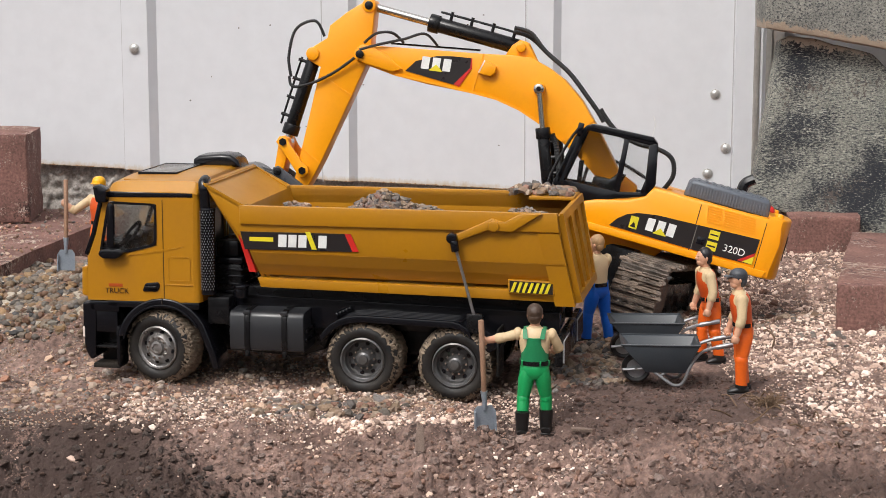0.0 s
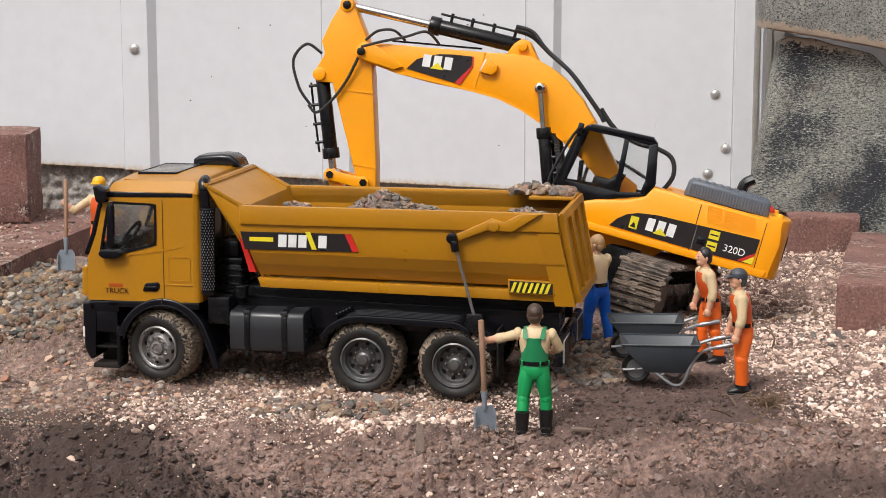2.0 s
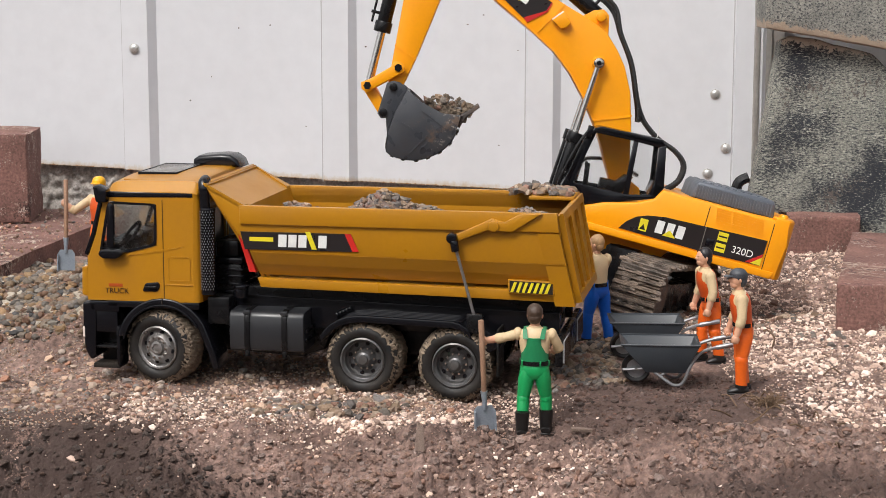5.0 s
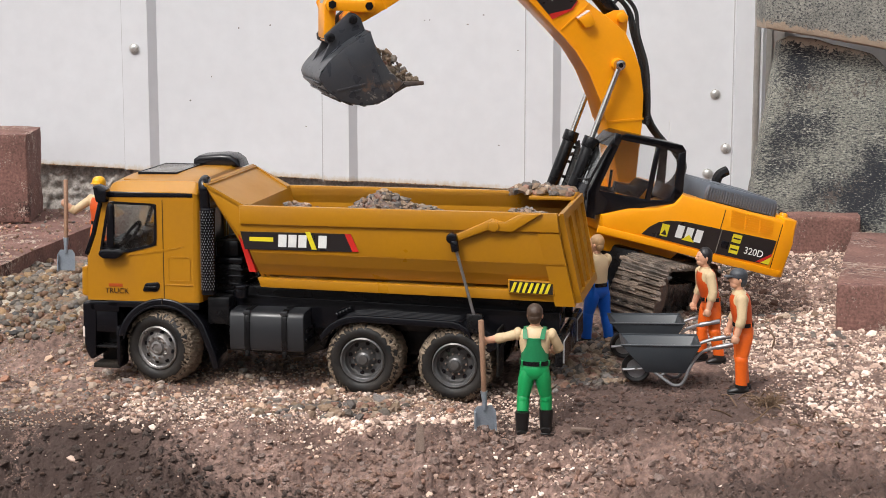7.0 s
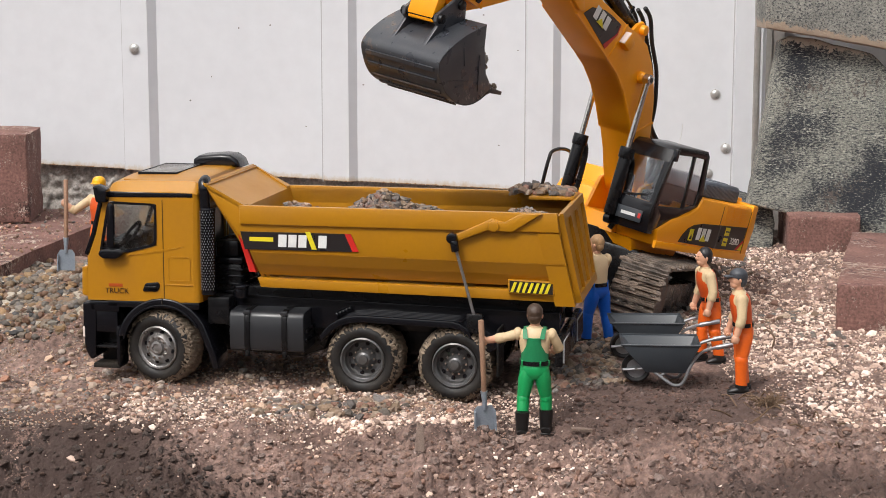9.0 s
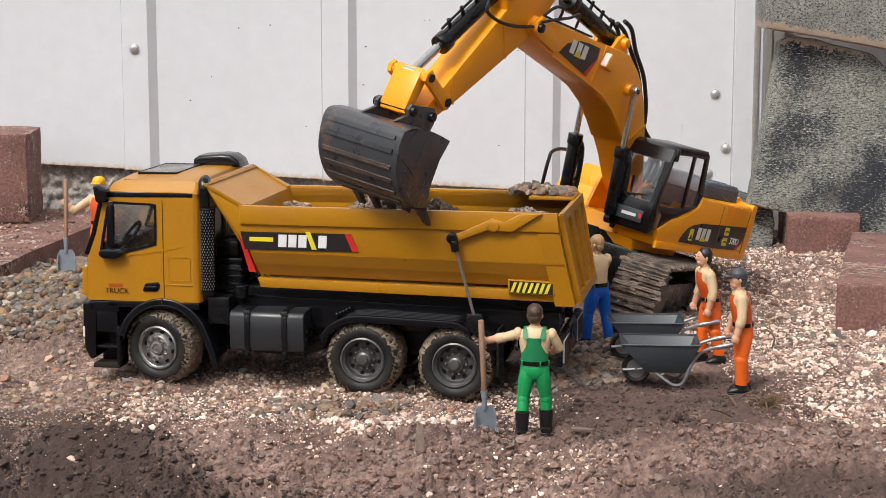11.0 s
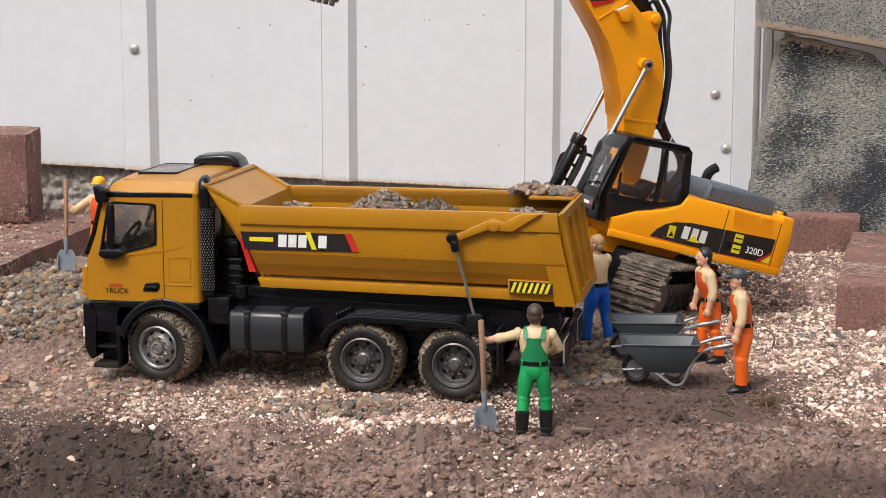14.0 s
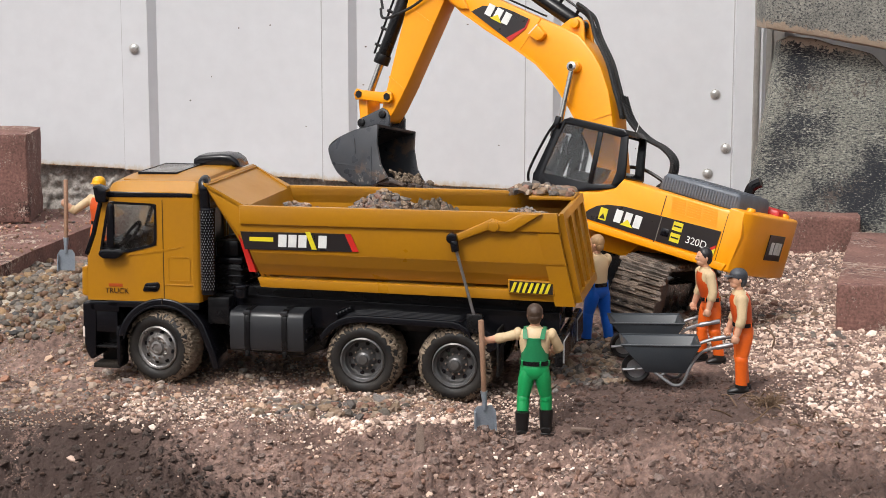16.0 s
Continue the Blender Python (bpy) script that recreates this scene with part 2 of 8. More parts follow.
speckle(BRICK, (0.36, 0.27, 0.215), 140, 1.01, 1.10)
speckle(BRICK, (0.055, 0.028, 0.024), 200, 1.03, 1.10)
speckle(BRICK, (0.46, 0.38, 0.32), 420, 1.05, 1.10)
speckle(SOIL, (0.40, 0.29, 0.225), 260, 1.02, 1.12)
speckle(STEEL, (0.24, 0.22, 0.20), 210, 1.10, 1.14)
speckle(STEEL, (0.12, 0.080, 0.058), 55, 1.0, 1.08)
speckle(RUBBER, (0.17, 0.12, 0.08), 150, 1.01, 1.06)
CLODDARK = material("crumbs_of_dark_soil", (0.075, 0.047, 0.037), 0.95, other=(0.034, 0.022, 0.017), scale=40, amount=0.9, fine=0.35, bump=0.9, bump_scale=420, spread=0.28)

CLODTROD = material("crumbs_of_trodden_soil", (0.12, 0.074, 0.060), 0.95, other=(0.055, 0.034, 0.027), scale=40, amount=0.9, fine=0.3, bump=0.6, bump_scale=400, spread=0.4)


def mixed_stones(m, colors, strength=0.85):
    """Gives each stone one of several colours, with its own grain kept on top."""
    t, links = m.node_tree.nodes, m.node_tree.links
    b = t["Principled BSDF"]
    before = b.inputs["Base Color"].links[0].from_socket
    info, geo = t.new("ShaderNodeObjectInfo"), t.new("ShaderNodeNewGeometry")
    add, frac = t.new("ShaderNodeMath"), t.new("ShaderNodeMath")
    add.operation, frac.operation = "MULTIPLY_ADD", "FRACT"
    add.inputs[1].default_value = 3.7
    links.new(info.outputs["Random"], add.inputs[0])
    links.new(geo.outputs["Random Per Island"], add.inputs[2])
    links.new(add.outputs[0], frac.inputs[0])
    ramp = t.new("ShaderNodeValToRGB")
    ramp.color_ramp.interpolation = "CONSTANT"
    while len(ramp.color_ramp.elements) < len(colors):
        ramp.color_ramp.elements.new(0.5)
    for k, c in enumerate(colors):
        ramp.color_ramp.elements[k].position = k / len(colors)
        ramp.color_ramp.elements[k].color = (*c, 1)
    links.new(frac.outputs[0], ramp.inputs[0])
    bw, rel = t.new("ShaderNodeRGBToBW"), t.new("ShaderNodeMapRange")
    links.new(before, bw.inputs[0])
    rel.inputs[1].default_value, rel.inputs[2].default_value, rel.inputs[3].default_value, rel.inputs[4].default_value = 0.0, 0.35, 0.45, 1.5
    links.new(bw.outputs[0], rel.inputs[0])
    tone = t.new("ShaderNodeVectorMath")
    tone.operation = "SCALE"
    links.new(ramp.outputs[0], tone.inputs[0])
    links.new(rel.outputs[0], tone.inputs["Scale"])
    mix = t.new("ShaderNodeMix")
    mix.data_type = "RGBA"
    mix.inputs[0].default_value = strength
    links.new(before, mix.inputs[6])
    links.new(tone.outputs[0], mix.inputs[7])
    links.new(mix.outputs[2], b.inputs["Base Color"])


mixed_stones(RIVER, [(0.25, 0.155, 0.075), (0.15, 0.135, 0.115), (0.38, 0.335, 0.27), (0.17, 0.10, 0.06), (0.075, 0.075, 0.076), (0.26, 0.18, 0.11), (0.21, 0.11, 0.065), (0.19, 0.155, 0.12), (0.11, 0.095, 0.083), (0.22, 0.165, 0.12)], 0.9)
mixed_stones(SCREE, [(0.29, 0.20, 0.13), (0.20, 0.175, 0.15), (0.25, 0.17, 0.12), (0.11, 0.10, 0.095), (0.36, 0.28, 0.21), (0.24, 0.125, 0.09), (0.22, 0.155, 0.11), (0.15, 0.14, 0.135)])
mixed_stones(PEBBLE, [(0.33, 0.215, 0.14), (0.46, 0.36, 0.28), (0.17, 0.115, 0.085), (0.30, 0.15, 0.095), (0.15, 0.14, 0.13), (0.40, 0.28, 0.20), (0.22, 0.14, 0.10), (0.52, 0.43, 0.36)])
mixed_stones(PALESTONE, [(0.55, 0.425, 0.35), (0.40, 0.285, 0.225), (0.68, 0.57, 0.495), (0.28, 0.19, 0.15), (0.47, 0.345, 0.27), (0.58, 0.47, 0.40), (0.20, 0.135, 0.105), (0.35, 0.245, 0.19)], 0.85)


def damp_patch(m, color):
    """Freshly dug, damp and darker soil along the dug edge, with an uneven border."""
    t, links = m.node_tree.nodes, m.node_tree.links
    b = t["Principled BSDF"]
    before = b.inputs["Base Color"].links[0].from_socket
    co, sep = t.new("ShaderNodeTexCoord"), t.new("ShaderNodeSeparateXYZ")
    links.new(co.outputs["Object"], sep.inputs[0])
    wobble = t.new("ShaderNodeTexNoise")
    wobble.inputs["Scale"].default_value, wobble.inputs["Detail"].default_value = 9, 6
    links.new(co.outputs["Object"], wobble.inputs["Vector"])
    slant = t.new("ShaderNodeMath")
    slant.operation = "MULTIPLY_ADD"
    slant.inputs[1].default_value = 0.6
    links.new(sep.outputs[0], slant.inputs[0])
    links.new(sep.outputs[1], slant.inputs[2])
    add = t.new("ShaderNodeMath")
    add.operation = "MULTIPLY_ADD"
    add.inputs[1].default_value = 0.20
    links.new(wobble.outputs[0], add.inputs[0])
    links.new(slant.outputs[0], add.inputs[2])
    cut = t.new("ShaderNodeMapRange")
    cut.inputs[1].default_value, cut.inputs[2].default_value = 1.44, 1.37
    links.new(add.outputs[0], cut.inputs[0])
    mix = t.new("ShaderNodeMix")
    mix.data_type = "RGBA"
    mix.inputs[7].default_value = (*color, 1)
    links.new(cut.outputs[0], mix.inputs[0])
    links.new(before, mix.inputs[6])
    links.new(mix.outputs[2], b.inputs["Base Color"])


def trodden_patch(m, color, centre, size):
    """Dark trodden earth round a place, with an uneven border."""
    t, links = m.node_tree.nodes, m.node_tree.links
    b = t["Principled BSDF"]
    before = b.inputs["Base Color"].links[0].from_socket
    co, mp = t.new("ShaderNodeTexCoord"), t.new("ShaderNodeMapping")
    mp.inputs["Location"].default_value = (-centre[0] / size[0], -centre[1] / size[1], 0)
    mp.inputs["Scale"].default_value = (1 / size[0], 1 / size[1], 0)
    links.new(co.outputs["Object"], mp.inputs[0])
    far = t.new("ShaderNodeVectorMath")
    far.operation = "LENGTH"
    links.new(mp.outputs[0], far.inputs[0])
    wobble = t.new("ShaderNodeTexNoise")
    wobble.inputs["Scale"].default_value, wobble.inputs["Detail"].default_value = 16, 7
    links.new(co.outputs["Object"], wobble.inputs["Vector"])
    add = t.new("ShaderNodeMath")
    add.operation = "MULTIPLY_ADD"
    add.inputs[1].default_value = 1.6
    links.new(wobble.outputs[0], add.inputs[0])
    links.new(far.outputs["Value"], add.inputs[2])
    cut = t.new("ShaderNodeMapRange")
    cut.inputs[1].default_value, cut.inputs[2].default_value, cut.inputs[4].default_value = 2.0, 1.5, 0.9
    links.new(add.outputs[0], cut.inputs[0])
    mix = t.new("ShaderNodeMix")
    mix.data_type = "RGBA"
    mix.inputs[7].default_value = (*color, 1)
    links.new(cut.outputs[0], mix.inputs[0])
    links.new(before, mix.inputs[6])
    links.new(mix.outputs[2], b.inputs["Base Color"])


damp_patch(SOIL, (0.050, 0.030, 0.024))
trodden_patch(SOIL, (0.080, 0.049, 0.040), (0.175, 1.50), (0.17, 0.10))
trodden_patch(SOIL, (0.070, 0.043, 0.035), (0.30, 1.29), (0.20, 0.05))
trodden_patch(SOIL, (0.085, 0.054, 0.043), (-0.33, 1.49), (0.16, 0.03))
speckle(SOIL, (0.045, 0.027, 0.022), 130, 0.99, 1.12)
speckle(SOIL, (0.19, 0.120, 0.095), 330, 1.02, 1.10)


# ---- mesh helpers ----
def mesh(name, bm, mats, smooth=False):
    me = bpy.data.meshes.new(name)
    bmesh.ops.recalc_face_normals(bm, faces=bm.faces[:])
    bm.to_mesh(me)
    bm.free()
    for m in mats if isinstance(mats, (list, tuple)) else [mats]:
        me.materials.append(m)
    if smooth:
        for p in me.polygons:
            p.use_smooth = True
        me.set_sharp_from_angle(angle=radians(38))
    return me


def part(name, bm, mat, parent, label="", smooth=True, at=None):
    ob = new(name, mesh(name, bm, mat, smooth))
    ob.parent = parent
    if at is not None:
        ob.matrix_basis = at
    if label:
        ob["label"] = label
    return ob


def thing(name, m, label, category, group="", kind=""):
    ob = new(name)
    ob.empty_display_size = 0.02
    ob.matrix_basis = m
    return tagged(ob, label, category, group, kind)


def bevel(bm, geom, r, seg=2):
    if r:
        bmesh.ops.bevel(bm, geom=geom, offset=r, segments=seg, profile=0.5, affect="EDGES", clamp_overlap=True)


def box(a, b, r=0.0, bm=None, seg=2):
    """A box between two corners, with rounded edges."""
    one = bmesh.new()
    m = Matrix.Translation([(p + q) / 2 for p, q in zip(a, b)]) @ Matrix.Diagonal([abs(q - p) for p, q in zip(a, b)] + [1])
    bmesh.ops.create_cube(one, size=1, matrix=m)
    bevel(one, one.edges[:], r, seg)
    return join(bm, one)


def join(bm, one):
    if bm is None:
        return one
    me = bpy.data.meshes.new("tmp")
    one.to_mesh(me)
    one.free()
    bm.from_mesh(me)
    bpy.data.meshes.remove(me)
    return bm


def prism(pts, y0, y1, r=0.0, bm=None, axis="y", seg=2):
    """A side outline (x, z) drawn out from y0 to y1, with rounded edges."""
    one = bmesh.new()
    def at(p, y):
        return {"y": (p[0], y, p[1]), "x": (y, p[0], p[1]), "z": (p[0], p[1], y)}[axis]
    lo = [one.verts.new(at(p, y0)) for p in pts]
    hi = [one.verts.new(at(p, y1)) for p in pts]
    caps = [one.faces.new(lo), one.faces.new(hi)]
    n = len(pts)
    for i in range(n):
        one.faces.new((lo[i], lo[(i + 1) % n], hi[(i + 1) % n], hi[i]))
    bmesh.ops.recalc_face_normals(one, faces=one.faces[:])
    if r:
        rims = [e for f in caps for e in f.edges]
        bevel(one, rims, r, seg)
    bmesh.ops.triangulate(one, faces=[f for f in one.faces if len(f.verts) > 4])
    return join(bm, one)


def rod(p, q, r, r2=None, seg=14, bm=None, edge=0.0):
    """A round bar from p to q."""
    one = bmesh.new()
    p, q = Vector(p), Vector(q)
    m = Matrix.Translation((p + q) / 2) @ (q - p).to_track_quat("Z", "Y").to_matrix().to_4x4()
    bmesh.ops.create_cone(one, cap_ends=True, segments=seg, radius1=r, radius2=r if r2 is None else r2, depth=(q - p).length, matrix=m)
    if edge:
        bevel(one, [e for e in one.edges if any(len(f.verts) > 4 for f in e.link_faces)], edge, 2)
    return join(bm, one)


def ball(c, size, bm=None, seg=14, turn=None):
    one = bmesh.new()
    m = Matrix.Translation(c) @ (turn or Matrix()) @ Matrix.Diagonal((*size, 1))
    bmesh.ops.create_uvsphere(one, u_segments=seg, v_segments=max(6, seg * 2 // 3), radius=1, matrix=m)
    return join(bm, one)


def smoothed(pts, steps=6, closed=False):
    """Points on a smooth curve through pts."""
    out, n = [], len(pts)
    v = [Vector(p) for p in pts]
    for i in range(n if closed else n - 1):
        a, b, c, d = (v[(i + k) % n] if closed else v[min(max(i + k, 0), n - 1)] for k in (-1, 0, 1, 2))
        for s in range(steps):
            u = s / steps
            out.append(0.5 * ((2 * b) + (c - a) * u + (2 * a - 5 * b + 4 * c - d) * u * u + (3 * b - a - 3 * c + d) * u ** 3))
    if not closed:
        out.append(v[-1])
    return out


def tube(pts, r, seg=8, bm=None, steps=6, ripple=0.0):
    """A bent tube or hose through pts."""
    one = bmesh.new()
    path = smoothed(pts, steps)
    rings, side = [], None
    for i, p in enumerate(path):
        d = (path[min(i + 1, len(path) - 1)] - path[max(i - 1, 0)]).normalized()
        side = d.orthogonal().normalized() if side is None else (side - d * side.dot(d)).normalized()
        up = d.cross(side)
        rr = r * (1 + (ripple if i % 2 else 0))
        rings.append([one.verts.new(p + (side * math.cos(a) + up * math.sin(a)) * rr) for a in (2 * math.pi * k / seg for k in range(seg))])
    for a, b in zip(rings, rings[1:]):
        for k in range(seg):
            one.faces.new((a[k], a[(k + 1) % seg], b[(k + 1) % seg], b[k]))
    one.faces.new(rings[0])
    one.faces.new(rings[-1])
    return join(bm, one)


def lathe(profile, axis="y", seg=40, bm=None, at=(0, 0, 0), closed=False):
    """A turned body: profile of (radius, place along the axis)."""
    one = bmesh.new()
    rings = []
    for r, y in profile:
        ring = []
        for k in range(seg):
            a = 2 * math.pi * k / seg
            c, s = r * math.cos(a), r * math.sin(a)
            ring.append(one.verts.new(Vector(at) + Vector({"y": (c, y, s), "z": (c, s, y), "x": (y, c, s)}[axis])))
        rings.append(ring)
    for a, b in zip(rings, rings[1:] + rings[:1] if closed else rings[1:]):
        for k in range(seg):
            one.faces.new((a[k], a[(k + 1) % seg], b[(k + 1) % seg], b[k]))
    if not closed:
        one.faces.new(rings[0])
        one.faces.new(rings[-1])
    return join(bm, one)


def sheet(pts, thick, normal, bm=None):
    """A thin plate with the given corners, thick along normal."""
    one = bmesh.new()
    n = Vector(normal).normalized() * thick
    lo = [one.verts.new(Vector(p)) for p in pts]
    hi = [one.verts.new(Vector(p) + n) for p in pts]
    one.faces.new(lo)
    one.faces.new(hi)
    for i in range(len(pts)):
        j = (i + 1) % len(pts)
        one.faces.new((lo[i], lo[j], hi[j], hi[i]))
    return join(bm, one)


def value_noise(x, y, seed):
    """Smooth random hills of size one, between -1 and 1."""
    rng = np.random.RandomState(seed)
    table = rng.rand(256, 256) * 2 - 1
    xi, yi = np.floor(x).astype(int), np.floor(y).astype(int)
    u, v = x - xi, y - yi
    u, v = u * u * (3 - 2 * u), v * v * (3 - 2 * v)
    g = lambda i, j: table[(xi + i) % 256, (yi + j) % 256]
    return (g(0, 0) * (1 - u) + g(1, 0) * u) * (1 - v) + (g(0, 1) * (1 - u) + g(1, 1) * u) * v


# ---- ground ----
LEVELS = [(-0.262, 1.60, 0.004), (-0.075, 1.565, 0.001), (0.01, 1.54, 0.0), (0.04, 1.69, 0.0), (-0.22, 1.76, 0.004),
          (0.07, 1.438, 0.0), (0.145, 1.73, 0.012), (0.26, 1.655, 0.012), (0.25, 1.53, 0.011), (0.17, 1.55, 0.011),
          (0.17, 1.655, 0.011), (0.23, 1.82, 0.020), (0.29, 1.93, 0.004), (0.18, 1.75, 0.022), (0.10, 1.88, 0.045), (0.03, 2.0, 0.062), (0.42, 1.78, 0.02), (0.40, 2.15, 0.03),
          (-0.45, 1.81, 0.012), (-0.37, 1.88, 0.060), (-0.40, 1.85, 0.052), (-0.50, 2.0, 0.03), (-0.2, 2.2, 0.03), (0.2, 2.2, 0.05), (-0.4, 1.6, -0.004), (0.35, 1.4, 0.004), (0.5, 1.6, 0.012)]


def height(x, y):
    """The lie of the land: truck stand, machine's mound, gravel bank and the dug edge in front."""
    x, y = np.asarray(x, float), np.asarray(y, float)
    top, sub = np.zeros_like(x), np.full_like(x, 1e-3)
    for a, b, c in LEVELS:
        w = np.exp(-((x - a) ** 2 + (y - b) ** 2) / (2 * 0.055 ** 2))
        top, sub = top + w * c, sub + w
    z = top / sub
    edge = 1.445 - 0.05 * np.clip((x + 0.02) / 0.25, -0.3, 1) + 0.012 * value_noise(x * 9 + 5, y * 0 + 3, 4)
    drop = np.clip(edge - y, 0, 0.22)
    steep = np.clip(0.65 - (x + 0.12) * 1.6, 0.12, 0.75)
    return z - drop * steep * np.clip(drop / 0.02, 0, 1)


def rough_height(x, y):
    z = height(x, y)
    dug = 1 + 1.6 * np.clip((1.47 - y) / 0.05, 0, 1)
    clods = np.clip((1.424 - y) / 0.04, 0, 1) * np.clip(0.75 + 0.9 * value_noise(x * 11, y * 11, 71), 0.15, 1.4) * np.clip(1.15 - (x - 0.10) * 4.5, 0.3, 1)
    z0 = 0.0080 * np.abs(value_noise(x * 48, y * 60, 72)) + 0.0075 * np.abs(value_noise(x * 105 + 9, y * 125, 73)) + 0.0050 * np.abs(value_noise(x * 230, y * 260, 74))
    z = z + 0.004 * value_noise(x * 14, y * 14, 1) + dug * (0.0030 * value_noise(x * 42, y * 42, 2) + 0.0024 * np.abs(value_noise(x * 95, y * 95, 3)) - 0.0010 + 0.0020 * np.abs(value_noise(x * 190, y * 190, 5)) - 0.0008)
    mounds = np.clip((1.422 - y) / 0.04, 0, 1) * np.clip(1.2 - (x - 0.10) * 3.0, 0.35, 1)
    return z + clods * z0 + mounds * (0.0065 * value_noise(x * 15 + 3, y * 24, 75) + 0.0050 * value_noise(x * 33, y * 48, 76))


def build_ground():
    far = lambda lo, hi, step: list(np.arange(lo, hi, step))
    xs = np.array([-40, -15, -6, -3, -1.6, -1.1] + far(-0.72, -0.46, 0.0031) + far(-0.46, 0.42, 0.0018) + far(0.42, 0.72, 0.0031) + [0.9, 1.1, 1.6, 3, 6, 15, 40])
    ys = np.array([-40, -15, -5, -1, 0.3, 0.8] + far(1.05, 1.18, 0.008) + far(1.18, 1.46, 0.0018) + far(1.46, 1.56, 0.0026) + far(1.56, 2.5, 0.0050) + [2.7, 3.2, 5, 15, 60])
    gx, gy = np.meshgrid(xs, ys)
    near = (np.abs(gx) < 1.0) & (gy > 0.95) & (gy < 2.6)
    gz = np.where(near, rough_height(gx, gy), np.where(gy < 0.95, -0.06, 0.0))
    nx, ny = len(xs), len(ys)
    idx = np.arange(nx * ny).reshape(ny, nx)
    quads = np.stack([idx[:-1, :-1], idx[:-1, 1:], idx[1:, 1:], idx[1:, :-1]], -1).reshape(-1, 4)
    me = bpy.data.meshes.new("ground")
    me.from_pydata(np.stack([gx, gy, gz], -1).reshape(-1, 3).tolist(), [], quads.tolist())
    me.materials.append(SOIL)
    for p in me.polygons:
        p.use_smooth = True
    return tagged(new("ground", me), "damp brown soil trodden flat with a dug edge", "soil", kind="structure")


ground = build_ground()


# ---- stones ----
def pebble_shape(seed, squash=0.65, rough=0.28):
    rng = random.Random(seed)
    bm = bmesh.new()
    bmesh.ops.create_icosphere(bm, subdivisions=1, radius=1)
    s = (rng.uniform(0.8, 1.25), rng.uniform(0.7, 1.0), rng.uniform(0.8, 1.1) * squash)
    for v in bm.verts:
        k = 1 + rng.uniform(-rough, rough)
        v.co = Vector((v.co.x * s[0] * k, v.co.y * s[1] * k, v.co.z * s[2] * k))
    vs = np.array([v.co[:] for v in bm.verts])
    fs = np.array([[v.index for v in f.verts] for f in bm.faces])
    bm.free()
    return vs, fs


def cheap_shape(seed, solid):
    """A small angular grain with few faces."""
    g = random.Random(seed)
    if solid:
        f = (1 + 5 ** 0.5) / 2
        v = [(s * 1, t * f, 0) for s in (-1, 1) for t in (-1, 1)] + [(0, s * 1, t * f) for s in (-1, 1) for t in (-1, 1)] + [(t * f, 0, s * 1) for s in (-1, 1) for t in (-1, 1)]
        bm = bmesh.new()
        for p in v:
            bm.verts.new(Vector(p) * 0.55 * g.uniform(0.72, 1.28))
        bmesh.ops.convex_hull(bm, input=bm.verts[:])
        bm.verts.index_update()
        vs = np.array([q.co[:] for q in bm.verts]) * (1.15, 0.95, 0.72)
        fs = np.array([[q.index for q in h.verts] for h in bm.faces if len(h.verts) == 3])
        bm.free()
        return vs, fs
    vs = np.array([(1, 0, 0), (-1, 0, 0), (0, 1, 0), (0, -1, 0), (0, 0, 0.8), (0, 0, -0.8)], float)
    vs = vs * np.array([[g.uniform(0.7, 1.3)] for _ in range(6)]) + np.array([[g.uniform(-0.3, 0.3) for _ in range(3)] for _ in range(6)])
    fs = np.array([(0, 2, 4), (2, 1, 4), (1, 3, 4), (3, 0, 4), (2, 0, 5), (1, 2, 5), (3, 1, 5), (0, 3, 5)])
    return vs, fs


MID = [cheap_shape(k + 200, True) for k in range(12)]
GRIT = [cheap_shape(k + 300, False) for k in range(10)]
ROUND = [pebble_shape(k, 0.7, 0.12) for k in range(8)]
SHARP = [pebble_shape(k + 50, 0.7, 0.34) for k in range(10)]


def scatter(name, places, shapes, mat, label, category, parent=None, smooth=False, seed=0):
    """Many stones in one mesh: places are rows of x, y, z, size."""
    rng = np.random.RandomState(seed)
    vs, fs, base = [], [], 0
    for x, y, z, s in places:
        v, f = shapes[rng.randint(len(shapes))]
        q = Euler((rng.uniform(-0.5, 0.5), rng.uniform(-0.5, 0.5), rng.uniform(0, 6.3))).to_matrix()
        vs.append((v * s) @ np.array(q).T + (x, y, z))
        fs.append(f + base)
        base += len(v)
    me = bpy.data.meshes.new(name)
    me.from_pydata(np.concatenate(vs).tolist(), [], np.concatenate(fs).tolist())
    me.materials.append(mat)
    for p in me.polygons:
        p.use_smooth = smooth
    ob = tagged(new(name, me), label, category, kind="stuff")
    ob.parent = parent
    return ob


# ---- wall, foundation, slabs, pavers ----
WALL = pose(-0.45, 2.46, 0, 0, 0, -5.7)


